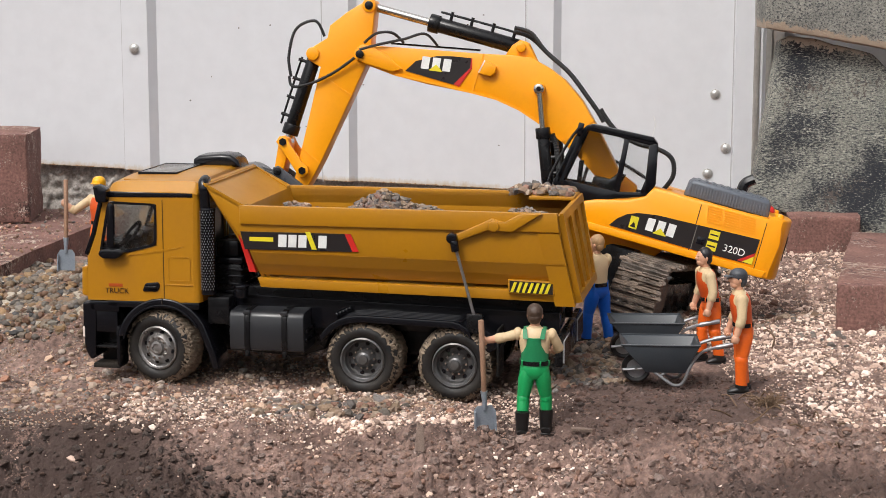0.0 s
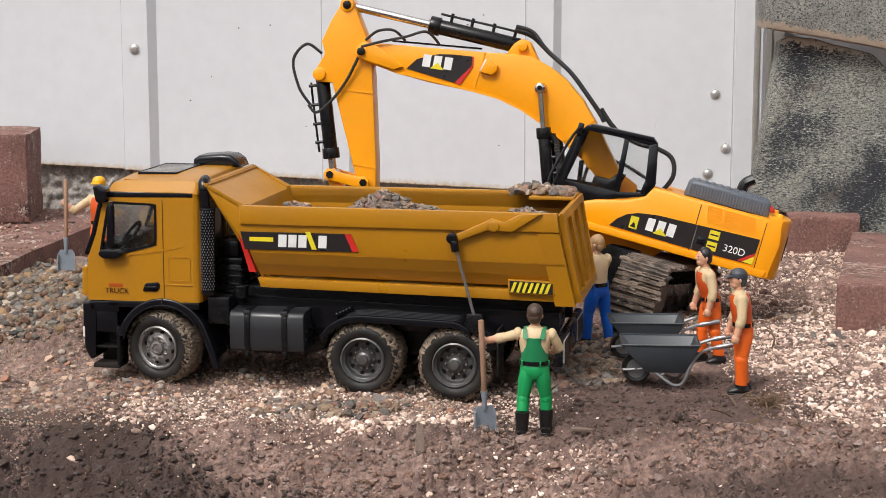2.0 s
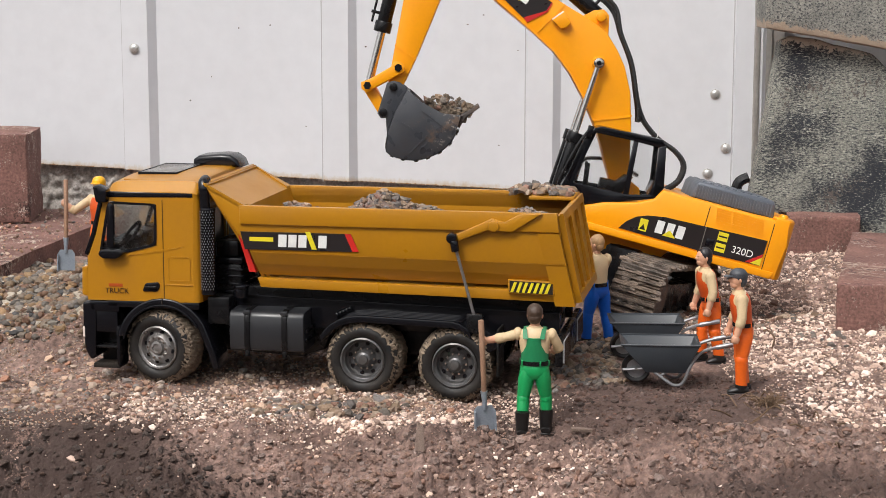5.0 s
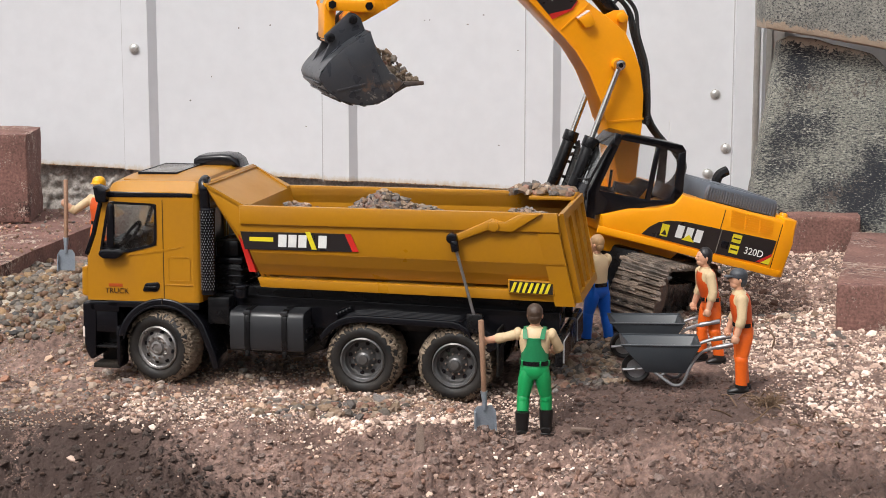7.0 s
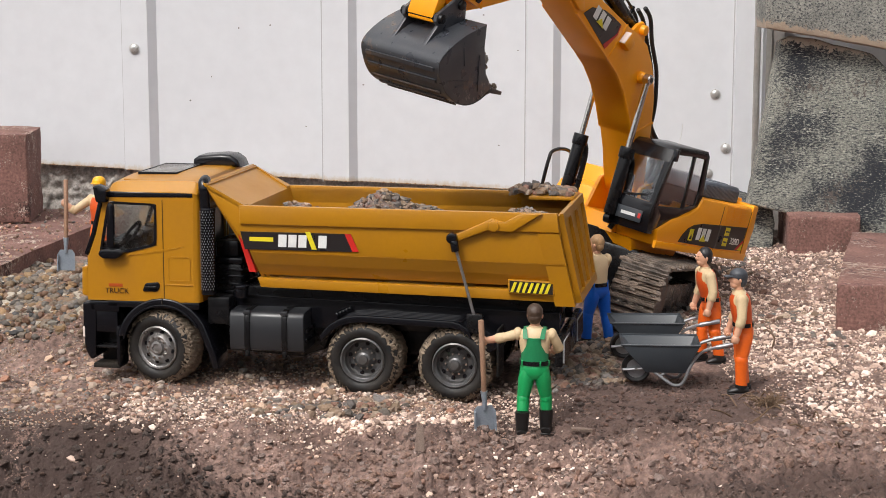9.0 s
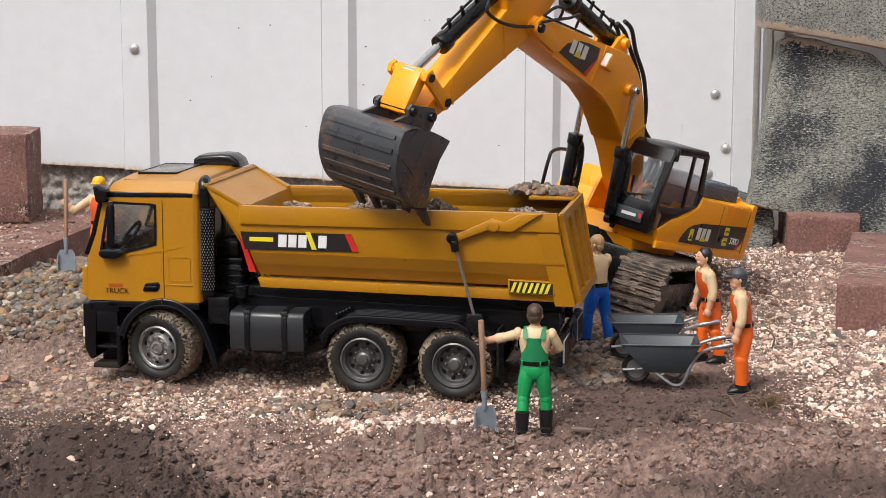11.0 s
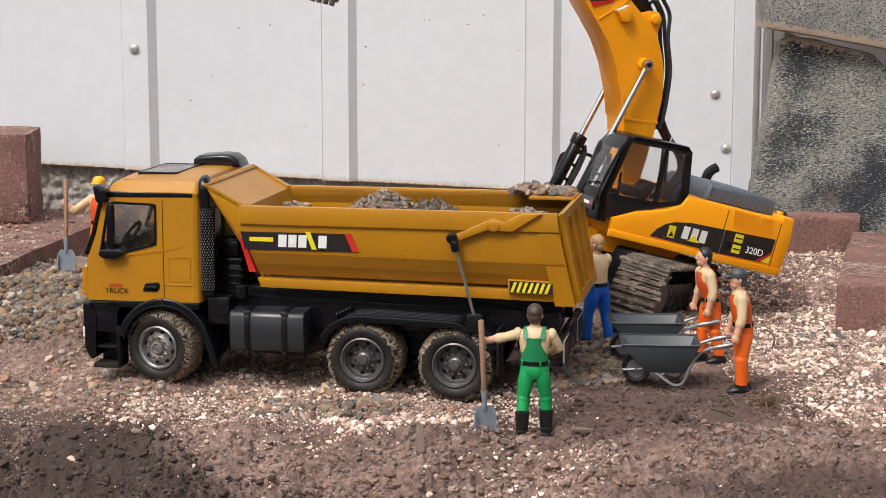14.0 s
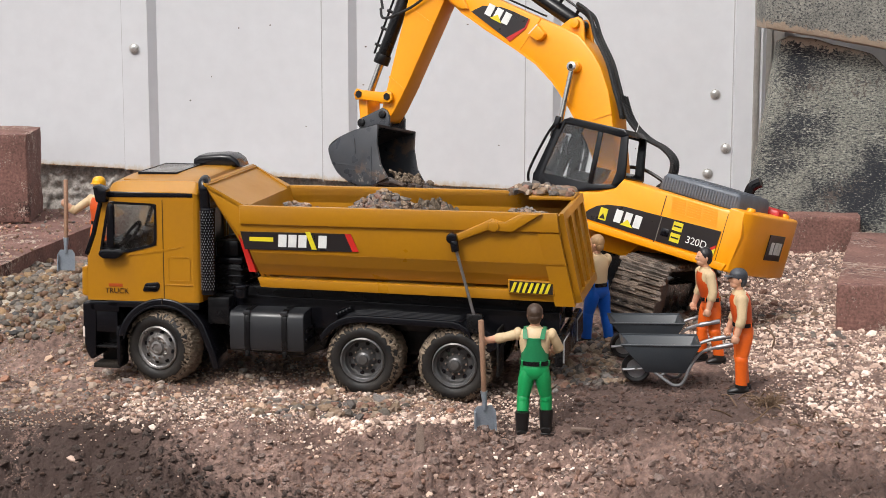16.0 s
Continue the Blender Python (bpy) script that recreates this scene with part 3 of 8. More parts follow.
def build_wall():
    """Ribbed sheet-metal wall: flat pans with a raised flat rib every 0.27 m."""
    outline = [(-1.6, 0.0)]
    for k in range(-5, 4):
        x = 0.019 + 0.2725 * k
        outline += [(x - 0.002, 0.0), (x, -0.011), (x + 0.035, -0.011), (x + 0.045, 0.0)]
    outline.append((0.86, 0.0))
    bm = bmesh.new()
    rows = []
    for side in (0.0, 0.004):
        lo = [bm.verts.new((x, y + side, 0.1068 - 0.042 * (x + 0.1))) for x, y in outline]
        hi = [bm.verts.new((x, y + side, 3.0)) for x, y in outline]
        for i in range(len(outline) - 1):
            bm.faces.new((lo[i], lo[i + 1], hi[i + 1], hi[i]))
        rows.append((lo, hi))
    for i in range(len(outline) - 1):
        bm.faces.new((rows[0][0][i], rows[0][0][i + 1], rows[1][0][i + 1], rows[1][0][i]))
    ob = new("wall_north", mesh("wall_north", bm, WALLWHITE))
    ob.matrix_basis = WALL
    tagged(ob, "white ribbed sheet-metal wall with rusty lower edge", "wall", kind="structure")
    return ob


wall = build_wall()
for k in range(-2, 4):
    x = 0.019 + 0.2725 * k
    part("panel_seam", box((x - 0.0026, -0.0035, 0.10 - 0.042 * x), (x - 0.0012, -0.0002, 3.0)), WALLGREY, wall, "thin grey lap seam", smooth=False)


def wall_screw(x, z):
    bm = lathe([(0.0001, -0.0042), (0.0028, -0.004), (0.0048, -0.0028), (0.0052, -0.0014), (0.0068, -0.0012), (0.007, 0.0)], seg=20)
    box((-0.0022, -0.0046, -0.0004), (0.0022, -0.0036, 0.0004), bm=bm)
    box((-0.0004, -0.0046, -0.0022), (0.0004, -0.0036, 0.0022), bm=bm)
    return part("screw", bm, ZINC, wall, "domed steel screw with washer", at=pose(x, -0.012 if x < 0.1 else 0, z))


for x, z in ((0.036, 0.266), (0.812, 0.209), (0.827, 0.138), (0.804, 0.104)):
    wall_screw(x, z)

rngw = random.Random(9)
for k in range(16):
    part("dirt_speck", ball((0, 0, 0), (rngw.uniform(0.0007, 0.0016), 0.0003, rngw.uniform(0.0006, 0.0013)), seg=8), BROWNINK, wall, at=pose(rngw.uniform(0.08, 0.78), -0.0003, rngw.uniform(0.12, 0.32)))

bm = box((-1.6, 0.022, -0.2), (1.05, 0.2, 0.13), 0.004)
foundation = new("wall_foundation", mesh("wall_foundation", bm, CONCRETE))
foundation.matrix_basis = WALL
tagged(foundation, "rough grey concrete footing under the wall", "foundation", kind="structure")

def rough_footing():
    """The footing's face: lumps of stone and mortar."""
    xs, zs = np.arange(-0.62, 0.30, 0.0020), np.arange(0.0, 0.125, 0.0020)
    gx, gz = np.meshgrid(xs, zs)
    lumps = 0.011 * np.abs(value_noise(gx * 38, gz * 46, 81)) + 0.006 * np.abs(value_noise(gx * 85, gz * 95, 82)) + 0.003 * value_noise(gx * 180, gz * 180, 83)
    idx = np.arange(gx.size).reshape(gx.shape)
    quads = np.stack([idx[:-1, :-1], idx[:-1, 1:], idx[1:, 1:], idx[1:, :-1]], -1).reshape(-1, 4)
    me = bpy.data.meshes.new("rough_face")
    me.from_pydata(np.stack([gx, 0.021 - lumps, gz], -1).reshape(-1, 3).tolist(), [], quads.tolist())
    me.materials.append(CONCRETE)
    for p in me.polygons:
        p.use_smooth = True
    o = new("rough_face", me)
    o.parent = foundation


rough_footing()

bm = box((0.860, -0.014, 0.03), (0.868, 0.02, 3.0), 0.002)
box((0.868, -0.006, 0.03), (0.884, 0.02, 3.0), 0.002, bm)
box((0.884, 0.0, 0.03), (0.900, 0.02, 3.0), 0.002, bm)
trim = new("trim", mesh("trim", bm, TRIM, True))
trim.matrix_basis = WALL
tagged(trim, "pale folded metal corner trim of the wall", "trim", kind="structure")
bm = box((0.900, 0.03, 0.0), (1.9, 0.06, 3.0), 0.001)
wall2 = new("wall_east", mesh("wall_east", bm, WALLGREY))
wall2.matrix_basis = WALL
tagged(wall2, "grey sheet-metal wall set back beyond the corner", "wall", kind="structure")


def chipped(outline, depth, r, seed, amount, mat, sub=22):
    """A stone block from a front outline (x, z), with worn edges and an uneven surface."""
    bm = prism(outline, 0, depth, r)
    bmesh.ops.subdivide_edges(bm, edges=[e for e in bm.edges if e.calc_length() > 0.02], cuts=3, use_grid_fill=True)
    bmesh.ops.subdivide_edges(bm, edges=[e for e in bm.edges if e.calc_length() > 0.012], cuts=2, use_grid_fill=True)
    noise_at = lambda p, s: noise.noise(Vector(p) * s + Vector((seed, seed * 2, 0)))
    for v in bm.verts:
        n = Vector((noise_at(v.co, 28), noise_at(v.co + Vector((5, 0, 0)), 28), noise_at(v.co + Vector((0, 5, 0)), 28)))
        m = Vector((noise_at(v.co, 90), noise_at(v.co + Vector((5, 0, 0)), 90), noise_at(v.co + Vector((0, 5, 0)), 90)))
        v.co += (n + m * 0.5) * amount
    return mesh("block", bm, mat, True)


def block(name, me, m, label, category, group=""):
    me.name = name
    ob = new(name, me)
    ob.matrix_basis = m
    return tagged(ob, label, category, group)


# Unseen walls, added out of view to block light and give dark reflections.
bm = box((-9, -6.2, -0.2), (9, -6.0, 1.6), 0.01)
tagged(new("unseen_wall_south", mesh("unseen_wall_south", bm, UNSEENWALL)), "plain dull wall added out of view to darken reflections", "wall", kind="structure")
bm = box((5.2, -6.0, -0.2), (5.4, 6, 1.6), 0.01)
tagged(new("unseen_wall_side", mesh("unseen_wall_side", bm, UNSEENWALL)), "plain dull wall added out of view to darken reflections", "wall", kind="structure")
block("stone_slab", chipped([(-0.006, 0.006), (0.29, -0.066), (0.29, 0.160), (0.158, 0.172), (0.138, 0.190), (0.110, 0.198), (0.075, 0.207), (0.040, 0.211), (0.029, 0.207), (0.012, 0.105)], 0.05, 0.004, 3, 0.0018, SLAB),
      pose(0.382, 2.20, 0.081, -4, 0, -3), "blotchy grey and black weathered stone slab leaning on edge", "stone slab", "stacked stone slabs")
block("stone_slab", chipped([(0.0, 0.0), (0.30, -0.05), (0.31, 0.17), (0.0, 0.19)], 0.09, 0.004, 8, 0.0018, SLABTOP),
      pose(0.387, 2.185, 0.302, 0, 0, -3), "grey weathered stone slab laid across the one below", "stone slab", "stacked stone slabs")
block("wedge_stone", chipped([(0, 0), (0.062, 0), (0.058, 0.066), (0.002, 0.074)], 0.10, 0.004, 17, 0.0040, SLAB), pose(0.352, 2.235, 0.014, 0, 0, -6),
      "rough dark stone wedged under the leaning slab", "stone")
block("paver", chipped([(0, 0), (0.086, 0), (0.086, 0.055), (0, 0.055)], 0.16, 0.003, 11, 0.0016, BRICK), pose(0.418, 2.165, 0.023, 0, 0, -6),
      "dark red-brown concrete paver under the stone slabs", "paver", "red pavers")
block("paver", chipped([(0, 0), (0.24, 0), (0.24, 0.052), (0, 0.052)], 0.36, 0.003, 12, 0.0018, BRICK), pose(0.388, 1.755, 0.016, 0, 0, -15),
      "red-brown concrete paver with dusty pale top on the gravel", "paver", "red pavers")
block("paver", chipped([(0, 0), (0.10, 0), (0.10, 0.112), (0, 0.116)], 0.12, 0.003, 13, 0.0018, BRICK), pose(-0.627, 2.275, 0.052, 0, 0, 4),
      "red-brown concrete paver standing on end", "paver", "red pavers")
block("paver", chipped([(-0.30, 0), (0, 0), (0, 0.046), (-0.30, 0.048)], 0.52, 0.004, 14, 0.0018, BRICK), pose(-0.4995, 1.90, 0.004, 0, 0, -8.3),
      "red-brown concrete paver lying along the foot of the wall", "paver", "red pavers")


# ---- excavator ----
# Its own space: origin on the slewing axis, z along the axis, tilted as it stands on the mound.
RIG = Matrix(((-0.9641, -0.0269, 0.2641, 0.1712), (0.0415, -0.9979, 0.0499, 1.8204), (0.2622, 0.0591, 0.9632, 0.1173), (0, 0, 0, 1)))
loc_, rot_, _s = RIG.decompose()
SIZE = 1.035
RIG = Matrix.LocRotScale(Vector((0, 0, 0.38)).lerp(loc_, SIZE), rot_, Vector((SIZE, SIZE, SIZE)))
excavator = thing("excavator", RIG, "bright yellow toy crawler excavator with black cab, on muddy tracks", "excavator")

PIVOT = (0.0015, 0.0389)       # boom foot in the upper body (x forward, z up)
BOOM_Y = 0.0043
STICK_AT = (0.2954, 0.0)       # stick hinge in boom space
CYL_ON_STICK = (-0.0482, 0.0145)
BCYL_ON_STICK = (0.0211, 0.0459)
LINK_ON_STICK = (0.133, 0.0029)
BUCKET_AT = (0.1527, 0.0)
LOW_PIN = (0.0273, 0.0)
LINK1, LINK2 = 0.0356, 0.031
BOOM_CYL_FOOT = (0.066, 0.010)
BOOM_CYL_EYE = (0.1167, 0.0513)
STICK_CYL_FOOT = (0.1526, 0.0798)


def logo(parent, u, v, w, h, y, m=None):
    """A plain mark: three white bars and a yellow wedge, in the plane y, w long towards the rear."""
    for k in range(3):
        a = u - w * (0.02 + 0.345 * k)
        part("white_bar", prism([(a, v), (a - w * 0.25, v), (a - w * 0.27, v + h), (a - w * 0.02, v + h)], y, y + 0.0003), WHITE, parent, smooth=False, at=m)
    part("wedge_mark", prism([(u - 0.28 * w, v - 0.08 * h), (u - 0.5 * w, v + 0.45 * h), (u - 0.74 * w, v - 0.08 * h)], y + 0.0003, y + 0.0006), LEMON, parent, "yellow wedge", smooth=False, at=m)


def writing(name, text, size, m, mat, parent):
    cu = bpy.data.curves.new(name, "FONT")
    cu.body, cu.size, cu.extrude, cu.align_x = text, size, 0.0002, "LEFT"
    ob = new(name + "_tmp", cu)
    me = bpy.data.meshes.new_from_object(ob.evaluated_get(bpy.context.evaluated_depsgraph_get()))
    bpy.data.objects.remove(ob)
    me.materials.clear()
    me.materials.append(mat)
    o = new(name, me)
    o.parent, o.matrix_basis = parent, m
    return o


# readable from the left side (outside of +y), running towards the rear
SIDE_TEXT = Matrix(((-1, 0, 0, 0), (0, 0, 1, 0), (0, 1, 0, 0), (0, 0, 0, 1)))


def build_upper():
    hw = 0.0775
    bm = prism([(0.040, -0.004), (-0.156, -0.004), (-0.161, 0.002), (-0.1640, 0.03), (-0.161, 0.046), (-0.152, 0.0515), (-0.125, 0.0505), (-0.032, 0.0505), (-0.026, 0.040), (-0.01, 0.032), (0.02, 0.024), (0.046, 0.012)], 0.028, hw, 0.0035)
    prism([(0.040, -0.004), (-0.156, -0.004), (-0.161, 0.002), (-0.1640, 0.03), (-0.161, 0.046), (-0.152, 0.0515), (-0.125, 0.0505), (-0.045, 0.0505), (-0.04, 0.034), (-0.006, 0.030), (0.006, 0.010)], -hw, -0.026, 0.0035, bm)
    prism([(0.048, -0.004), (-0.156, -0.004), (-0.164, 0.004), (-0.164, 0.05), (-0.050, 0.05), (-0.045, 0.012), (0.045, 0.012)], -0.028, 0.030, 0.002, bm)
    house = part("upper_body", bm, ORANGE, excavator, "bright yellow engine housing")
    # counterweight with rounded tail
    ring = []
    for k in range(17):
        a = math.pi * k / 16
        y = hw * 1.01 * math.cos(a)
        x = -0.1485 - 0.0235 * math.sin(a) ** 0.45
        ring.append((x, y))
    ring = [(-0.146, hw * 1.01)] + ring + [(-0.146, -hw * 1.01)]
    one = prism(ring, -0.006, 0.054, 0.0045, axis="z", seg=3)
    part("counterweight", one, ORANGE, house, "rounded counterweight")
    part("tail_decal", box((-0.1728, -0.022, 0.012), (-0.1718, 0.022, 0.037)), DECAL, house, "black decal")
    for y in (0.010, -0.002, -0.012):
        part("letter_block", box((-0.1734, y - 0.004, 0.018), (-0.1727, y + 0.004, 0.030)), WHITE, house, smooth=False)
    for y in (0.052, -0.05):
        part("lifting_lug", rod((-0.157, y, 0.05), (-0.157, y, 0.0575), 0.0050, 0.0042, edge=0.0015), ORANGE, house)
    # engine hood
    bm = prism([(-0.062, 0.050), (-0.147, 0.050), (-0.1455, 0.0635), (-0.1425, 0.0675), (-0.067, 0.0675), (-0.0635, 0.0635)], -0.03, 0.0580, 0.0035, seg=3)
    hood = part("engine_hood", bm, DARKGREY, house, "dark grey slatted engine hood")
    for k in range(27):
        x = -0.0655 - k * 0.0029
        part("slat", prism([(x, 0.0515), (x - 0.0016, 0.0515), (x - 0.0016, 0.0640), (x, 0.0640)], 0.0570, 0.0589, 0.0003), DARKGREY, hood, smooth=False)
    for k in range(9):
        x = -0.071 - k * 0.0078
        part("rib", box((x - 0.004, -0.024, 0.0670), (x, 0.046, 0.0683), 0.0004), DARKGREY, hood, smooth=False)
    part("tool_box", box((-0.156, -0.066, 0.046), (-0.090, -0.034, 0.0600), 0.004), RED, house, "red cover beside the hood")
    part("exhaust", tube([(-0.118, -0.038, 0.05), (-0.118, -0.038, 0.068), (-0.120, -0.038, 0.076), (-0.127, -0.038, 0.082)], 0.0055), BLACK, house, "black bent exhaust pipe")
    # side panels, vents and decal
    for k in range(7):
        for j in range(3):
            x = -0.087 - j * 0.0165 - 0.0005 * k
            z = 0.0475 - k * 0.0024
            part("vent_slot", box((x - 0.0145, hw - 0.0004, z - 0.0007), (x, hw + 0.0006, z + 0.0007)), ORANGE, house, smooth=False)
    for x in (-0.0805, -0.1455):
        part("panel_seam", box((x - 0.0004, hw - 0.0005, -0.002), (x + 0.0004, hw + 0.0003, 0.047)), BROWNINK, house, smooth=False)
    part("lower_ledge", prism([(0.046, -0.006), (-0.155, -0.006), (-0.157, 0.001), (0.046, 0.001)], hw - 0.002, hw + 0.0018, 0.0008), ORANGE, house)
    dec = part("side_decal", prism([(0.0, 0.0035), (-0.006, 0.012), (-0.014, 0.0185), (-0.024, 0.0225), (-0.042, 0.0255), (-0.1435, 0.0295), (-0.1425, 0.0040), (-0.085, 0.0025)], hw + 0.0002, hw + 0.0008), DECAL, house, "black side decal with marks", smooth=False)
    logo(house, -0.034, 0.0085, 0.030, 0.0125, hw + 0.0009)
    part("hazard_label", box((-0.0265, hw + 0.0008, 0.0065), (-0.0185, hw + 0.0012, 0.0185)), LEMON, house, "yellow warning label", smooth=False)
    part("triangle_mark", prism([(-0.0255, 0.008), (-0.0195, 0.008), (-0.0225, 0.0135)], hw + 0.0012, hw + 0.0014), DECAL, house, smooth=False)
    for z in (0.0065, 0.0175):
        part("yellow_label", box((-0.1055, hw + 0.0008, z), (-0.0955, hw + 0.0012, z + 0.0085)), LEMON, house, "yellow label", smooth=False)
        part("mark_bar", box((-0.1045, hw + 0.0012, z + 0.0035), (-0.0965, hw + 0.0014, z + 0.005)), DECAL, house, smooth=False)
    part("door_latch", box((-0.0935, hw + 0.0008, 0.0095), (-0.0855, hw + 0.0016, 0.0165), 0.0006), CABBLACK, house)
    part("decal_split", box((-0.0825, hw + 0.0008, 0.003), (-0.0817, hw + 0.0011, 0.0268)), GREYPANEL, house, smooth=False)
    part("red_stripe", prism([(-0.1275, 0.0045), (-0.1425, 0.0155), (-0.1427, 0.0125), (-0.1325, 0.0044)], hw + 0.0008, hw + 0.0011), RED, house, smooth=False)
    part("yellow_corner", prism([(-0.1325, 0.0044), (-0.1427, 0.0125), (-0.1425, 0.0042)], hw + 0.0008, hw + 0.0011), LEMON, house, smooth=False)
    writing("model_number", "320D", 0.0098, Matrix.Translation((-0.1115, hw + 0.001, 0.0095)) @ SIDE_TEXT, WHITE, house)
    # cab
    y0, y1 = 0.026, 0.0745
    wins = [[(0.0545, 0.0340), (0.0455, 0.0865), (0.0085, 0.0885), (0.0045, 0.0365)], [(-0.0010, 0.0370), (0.0035, 0.0885), (-0.0165, 0.0885), (-0.0240, 0.0430)]]
    cab = part("cab", prism([(0.0605, 0.006), (0.0645, 0.03), (0.0628, 0.036), (0.057, 0.036), (0.05, 0.006)], y0, y1, 0.001), CABBLACK, excavator, "glossy black cab front panel")
    for y, d in ((y1, -0.003), (y0, 0.003)):
        bm = bmesh.new()
        # side frames as posts and rails around the windows
        posts = [[(0.0605, 0.006), (0.064, 0.03), (0.0555, 0.075), (0.0475, 0.0905), (0.0455, 0.0865), (0.0545, 0.0340), (0.042, 0.026), (0.045, 0.012)],
                 [(0.0475, 0.0905), (0.042, 0.0935), (-0.018, 0.0965), (-0.0235, 0.0925), (-0.0165, 0.0885), (0.0035, 0.0885), (0.0085, 0.0885), (0.0455, 0.0865)],
                 [(-0.0235, 0.0925), (-0.0325, 0.052), (-0.0275, 0.040), (-0.0240, 0.0430), (-0.0165, 0.0885)],
                 [(0.0085, 0.0885), (0.0045, 0.0365), (-0.0010, 0.0370), (0.0035, 0.0885)],
                 [(0.0545, 0.0340), (0.0045, 0.0365), (-0.0010, 0.0370), (-0.0240, 0.0430), (-0.0275, 0.040), (0.0, 0.030), (0.03, 0.016), (0.045, 0.012), (0.042, 0.026)]]
        if y == y0:
            posts = posts[:3] + [[(0.0545, 0.034), (-0.024, 0.043), (-0.0275, 0.040), (0.0, 0.026), (0.03, 0.014), (0.045, 0.012)]]
        for q in posts:
            prism(q, y, y + d, 0.0006, bm)
        part("side_frame", bm, CABBLACK, cab, "black side frame")
    part("cab_roof", prism([(0.0475, 0.0905), (0.042, 0.0940), (-0.018, 0.0970), (-0.0235, 0.0925), (-0.02, 0.091), (0.044, 0.0885)], y0, y1, 0.001), CABBLACK, cab)
    part("header", prism([(0.0555, 0.078), (0.0475, 0.0905), (0.044, 0.089), (0.051, 0.077)], y0, y1, 0.001), CABBLACK, cab)
    for y in (y0, y1 - 0.006):
        part("front_post", prism([(0.0628, 0.034), (0.0555, 0.078), (0.051, 0.077), (0.057, 0.034)], y, y + 0.006, 0.0008), CABBLACK, cab)
    part("rear_sill", prism([(-0.0325, 0.052), (-0.0275, 0.040), (-0.02, 0.040), (-0.022, 0.056)], y0, y1, 0.0008), CABBLACK, cab)
    for w in wins:
        part("window", prism(w, y1 - 0.002, y1 - 0.0012), GLASS, cab, "clear side pane", smooth=False).visible_shadow = False
    part("windscreen", sheet([(0.0615, y0 + 0.005, 0.036), (0.0615, y1 - 0.005, 0.036), (0.0545, y1 - 0.005, 0.078), (0.0545, y0 + 0.005, 0.078)], 0.0008, (1, 0, 0.15)), GLASS, cab, "clear windscreen", smooth=False).visible_shadow = False
    part("front_label", box((0.0635, 0.036, 0.014), (0.0648, 0.066, 0.026), 0.0005), BARROW, cab, "grey front label with red and white bars")
    part("label_bar", box((0.0648, 0.043, 0.0185), (0.0652, 0.059, 0.0215)), WHITE, cab, smooth=False)
    part("label_dot", box((0.0648, 0.062, 0.018), (0.0652, 0.065, 0.023)), RED, cab, smooth=False)
    part("wiper", rod((0.0645, 0.040, 0.038), (0.0625, 0.064, 0.042), 0.0009, seg=6), BLACK, cab)
    part("seat", prism([(0.005, 0.035), (0.028, 0.035), (0.028, 0.045), (0.012, 0.046), (0.006, 0.054), (-0.002, 0.054), (0.0, 0.045)], 0.038, 0.062, 0.003), BLACK, cab, "black operator seat")
    for y in (0.034, 0.066):
        part("control_lever", rod((0.040, y, 0.03), (0.044, y, 0.056), 0.0014, seg=8, edge=0.0003), BLACK, cab)
    part("grab_rail", tube([(0.066, 0.0765, 0.022), (0.068, 0.077, 0.035), (0.060, 0.077, 0.07), (0.053, 0.0765, 0.088)], 0.0014), BLACK, cab)
    part("mirror", box((0.0495, 0.0750, 0.080), (0.055, 0.080, 0.092), 0.001), CABBLACK, cab)
    part("antenna", tube([(-0.016, 0.04, 0.096), (-0.016, 0.04, 0.108), (-0.012, 0.04, 0.117)], 0.0004, seg=5), WHITE, house, "thin white aerial")
    # right-hand tank and boom bracket
    part("side_deck", box((0.000, -0.0765, -0.004), (0.047, -0.030, 0.010), 0.003), BLACK, house, "low black deck beside the boom")
    part("hand_rail", tube([(0.042, -0.066, 0.008), (0.042, -0.067, 0.045), (0.036, -0.068, 0.056), (0.010, -0.069, 0.060), (-0.020, -0.069, 0.052)], 0.0019), BLACK, house, "black hand rail")
    for y in (-0.024, 0.024):
        part("boom_bracket", prism([(0.03, 0.0), (-0.03, 0.0), (-0.014, 0.044), (0.0, 0.05), (0.014, 0.044)], BOOM_Y + y - 0.002, BOOM_Y + y + 0.002, 0.0005), ORANGE, house)
    part("turntable_skirt", prism([(0.046, -0.004), (-0.060, -0.004), (-0.045, -0.024), (0.034, -0.024)], -0.052, 0.052, 0.003), ORANGE, house, "yellow skirt under the turntable")
    part("swing_ring", rod((0, 0, -0.020), (0, 0, -0.003), 0.05, seg=40), BLACK, excavator)
    return house, cab


upper, cab_unit = build_upper()


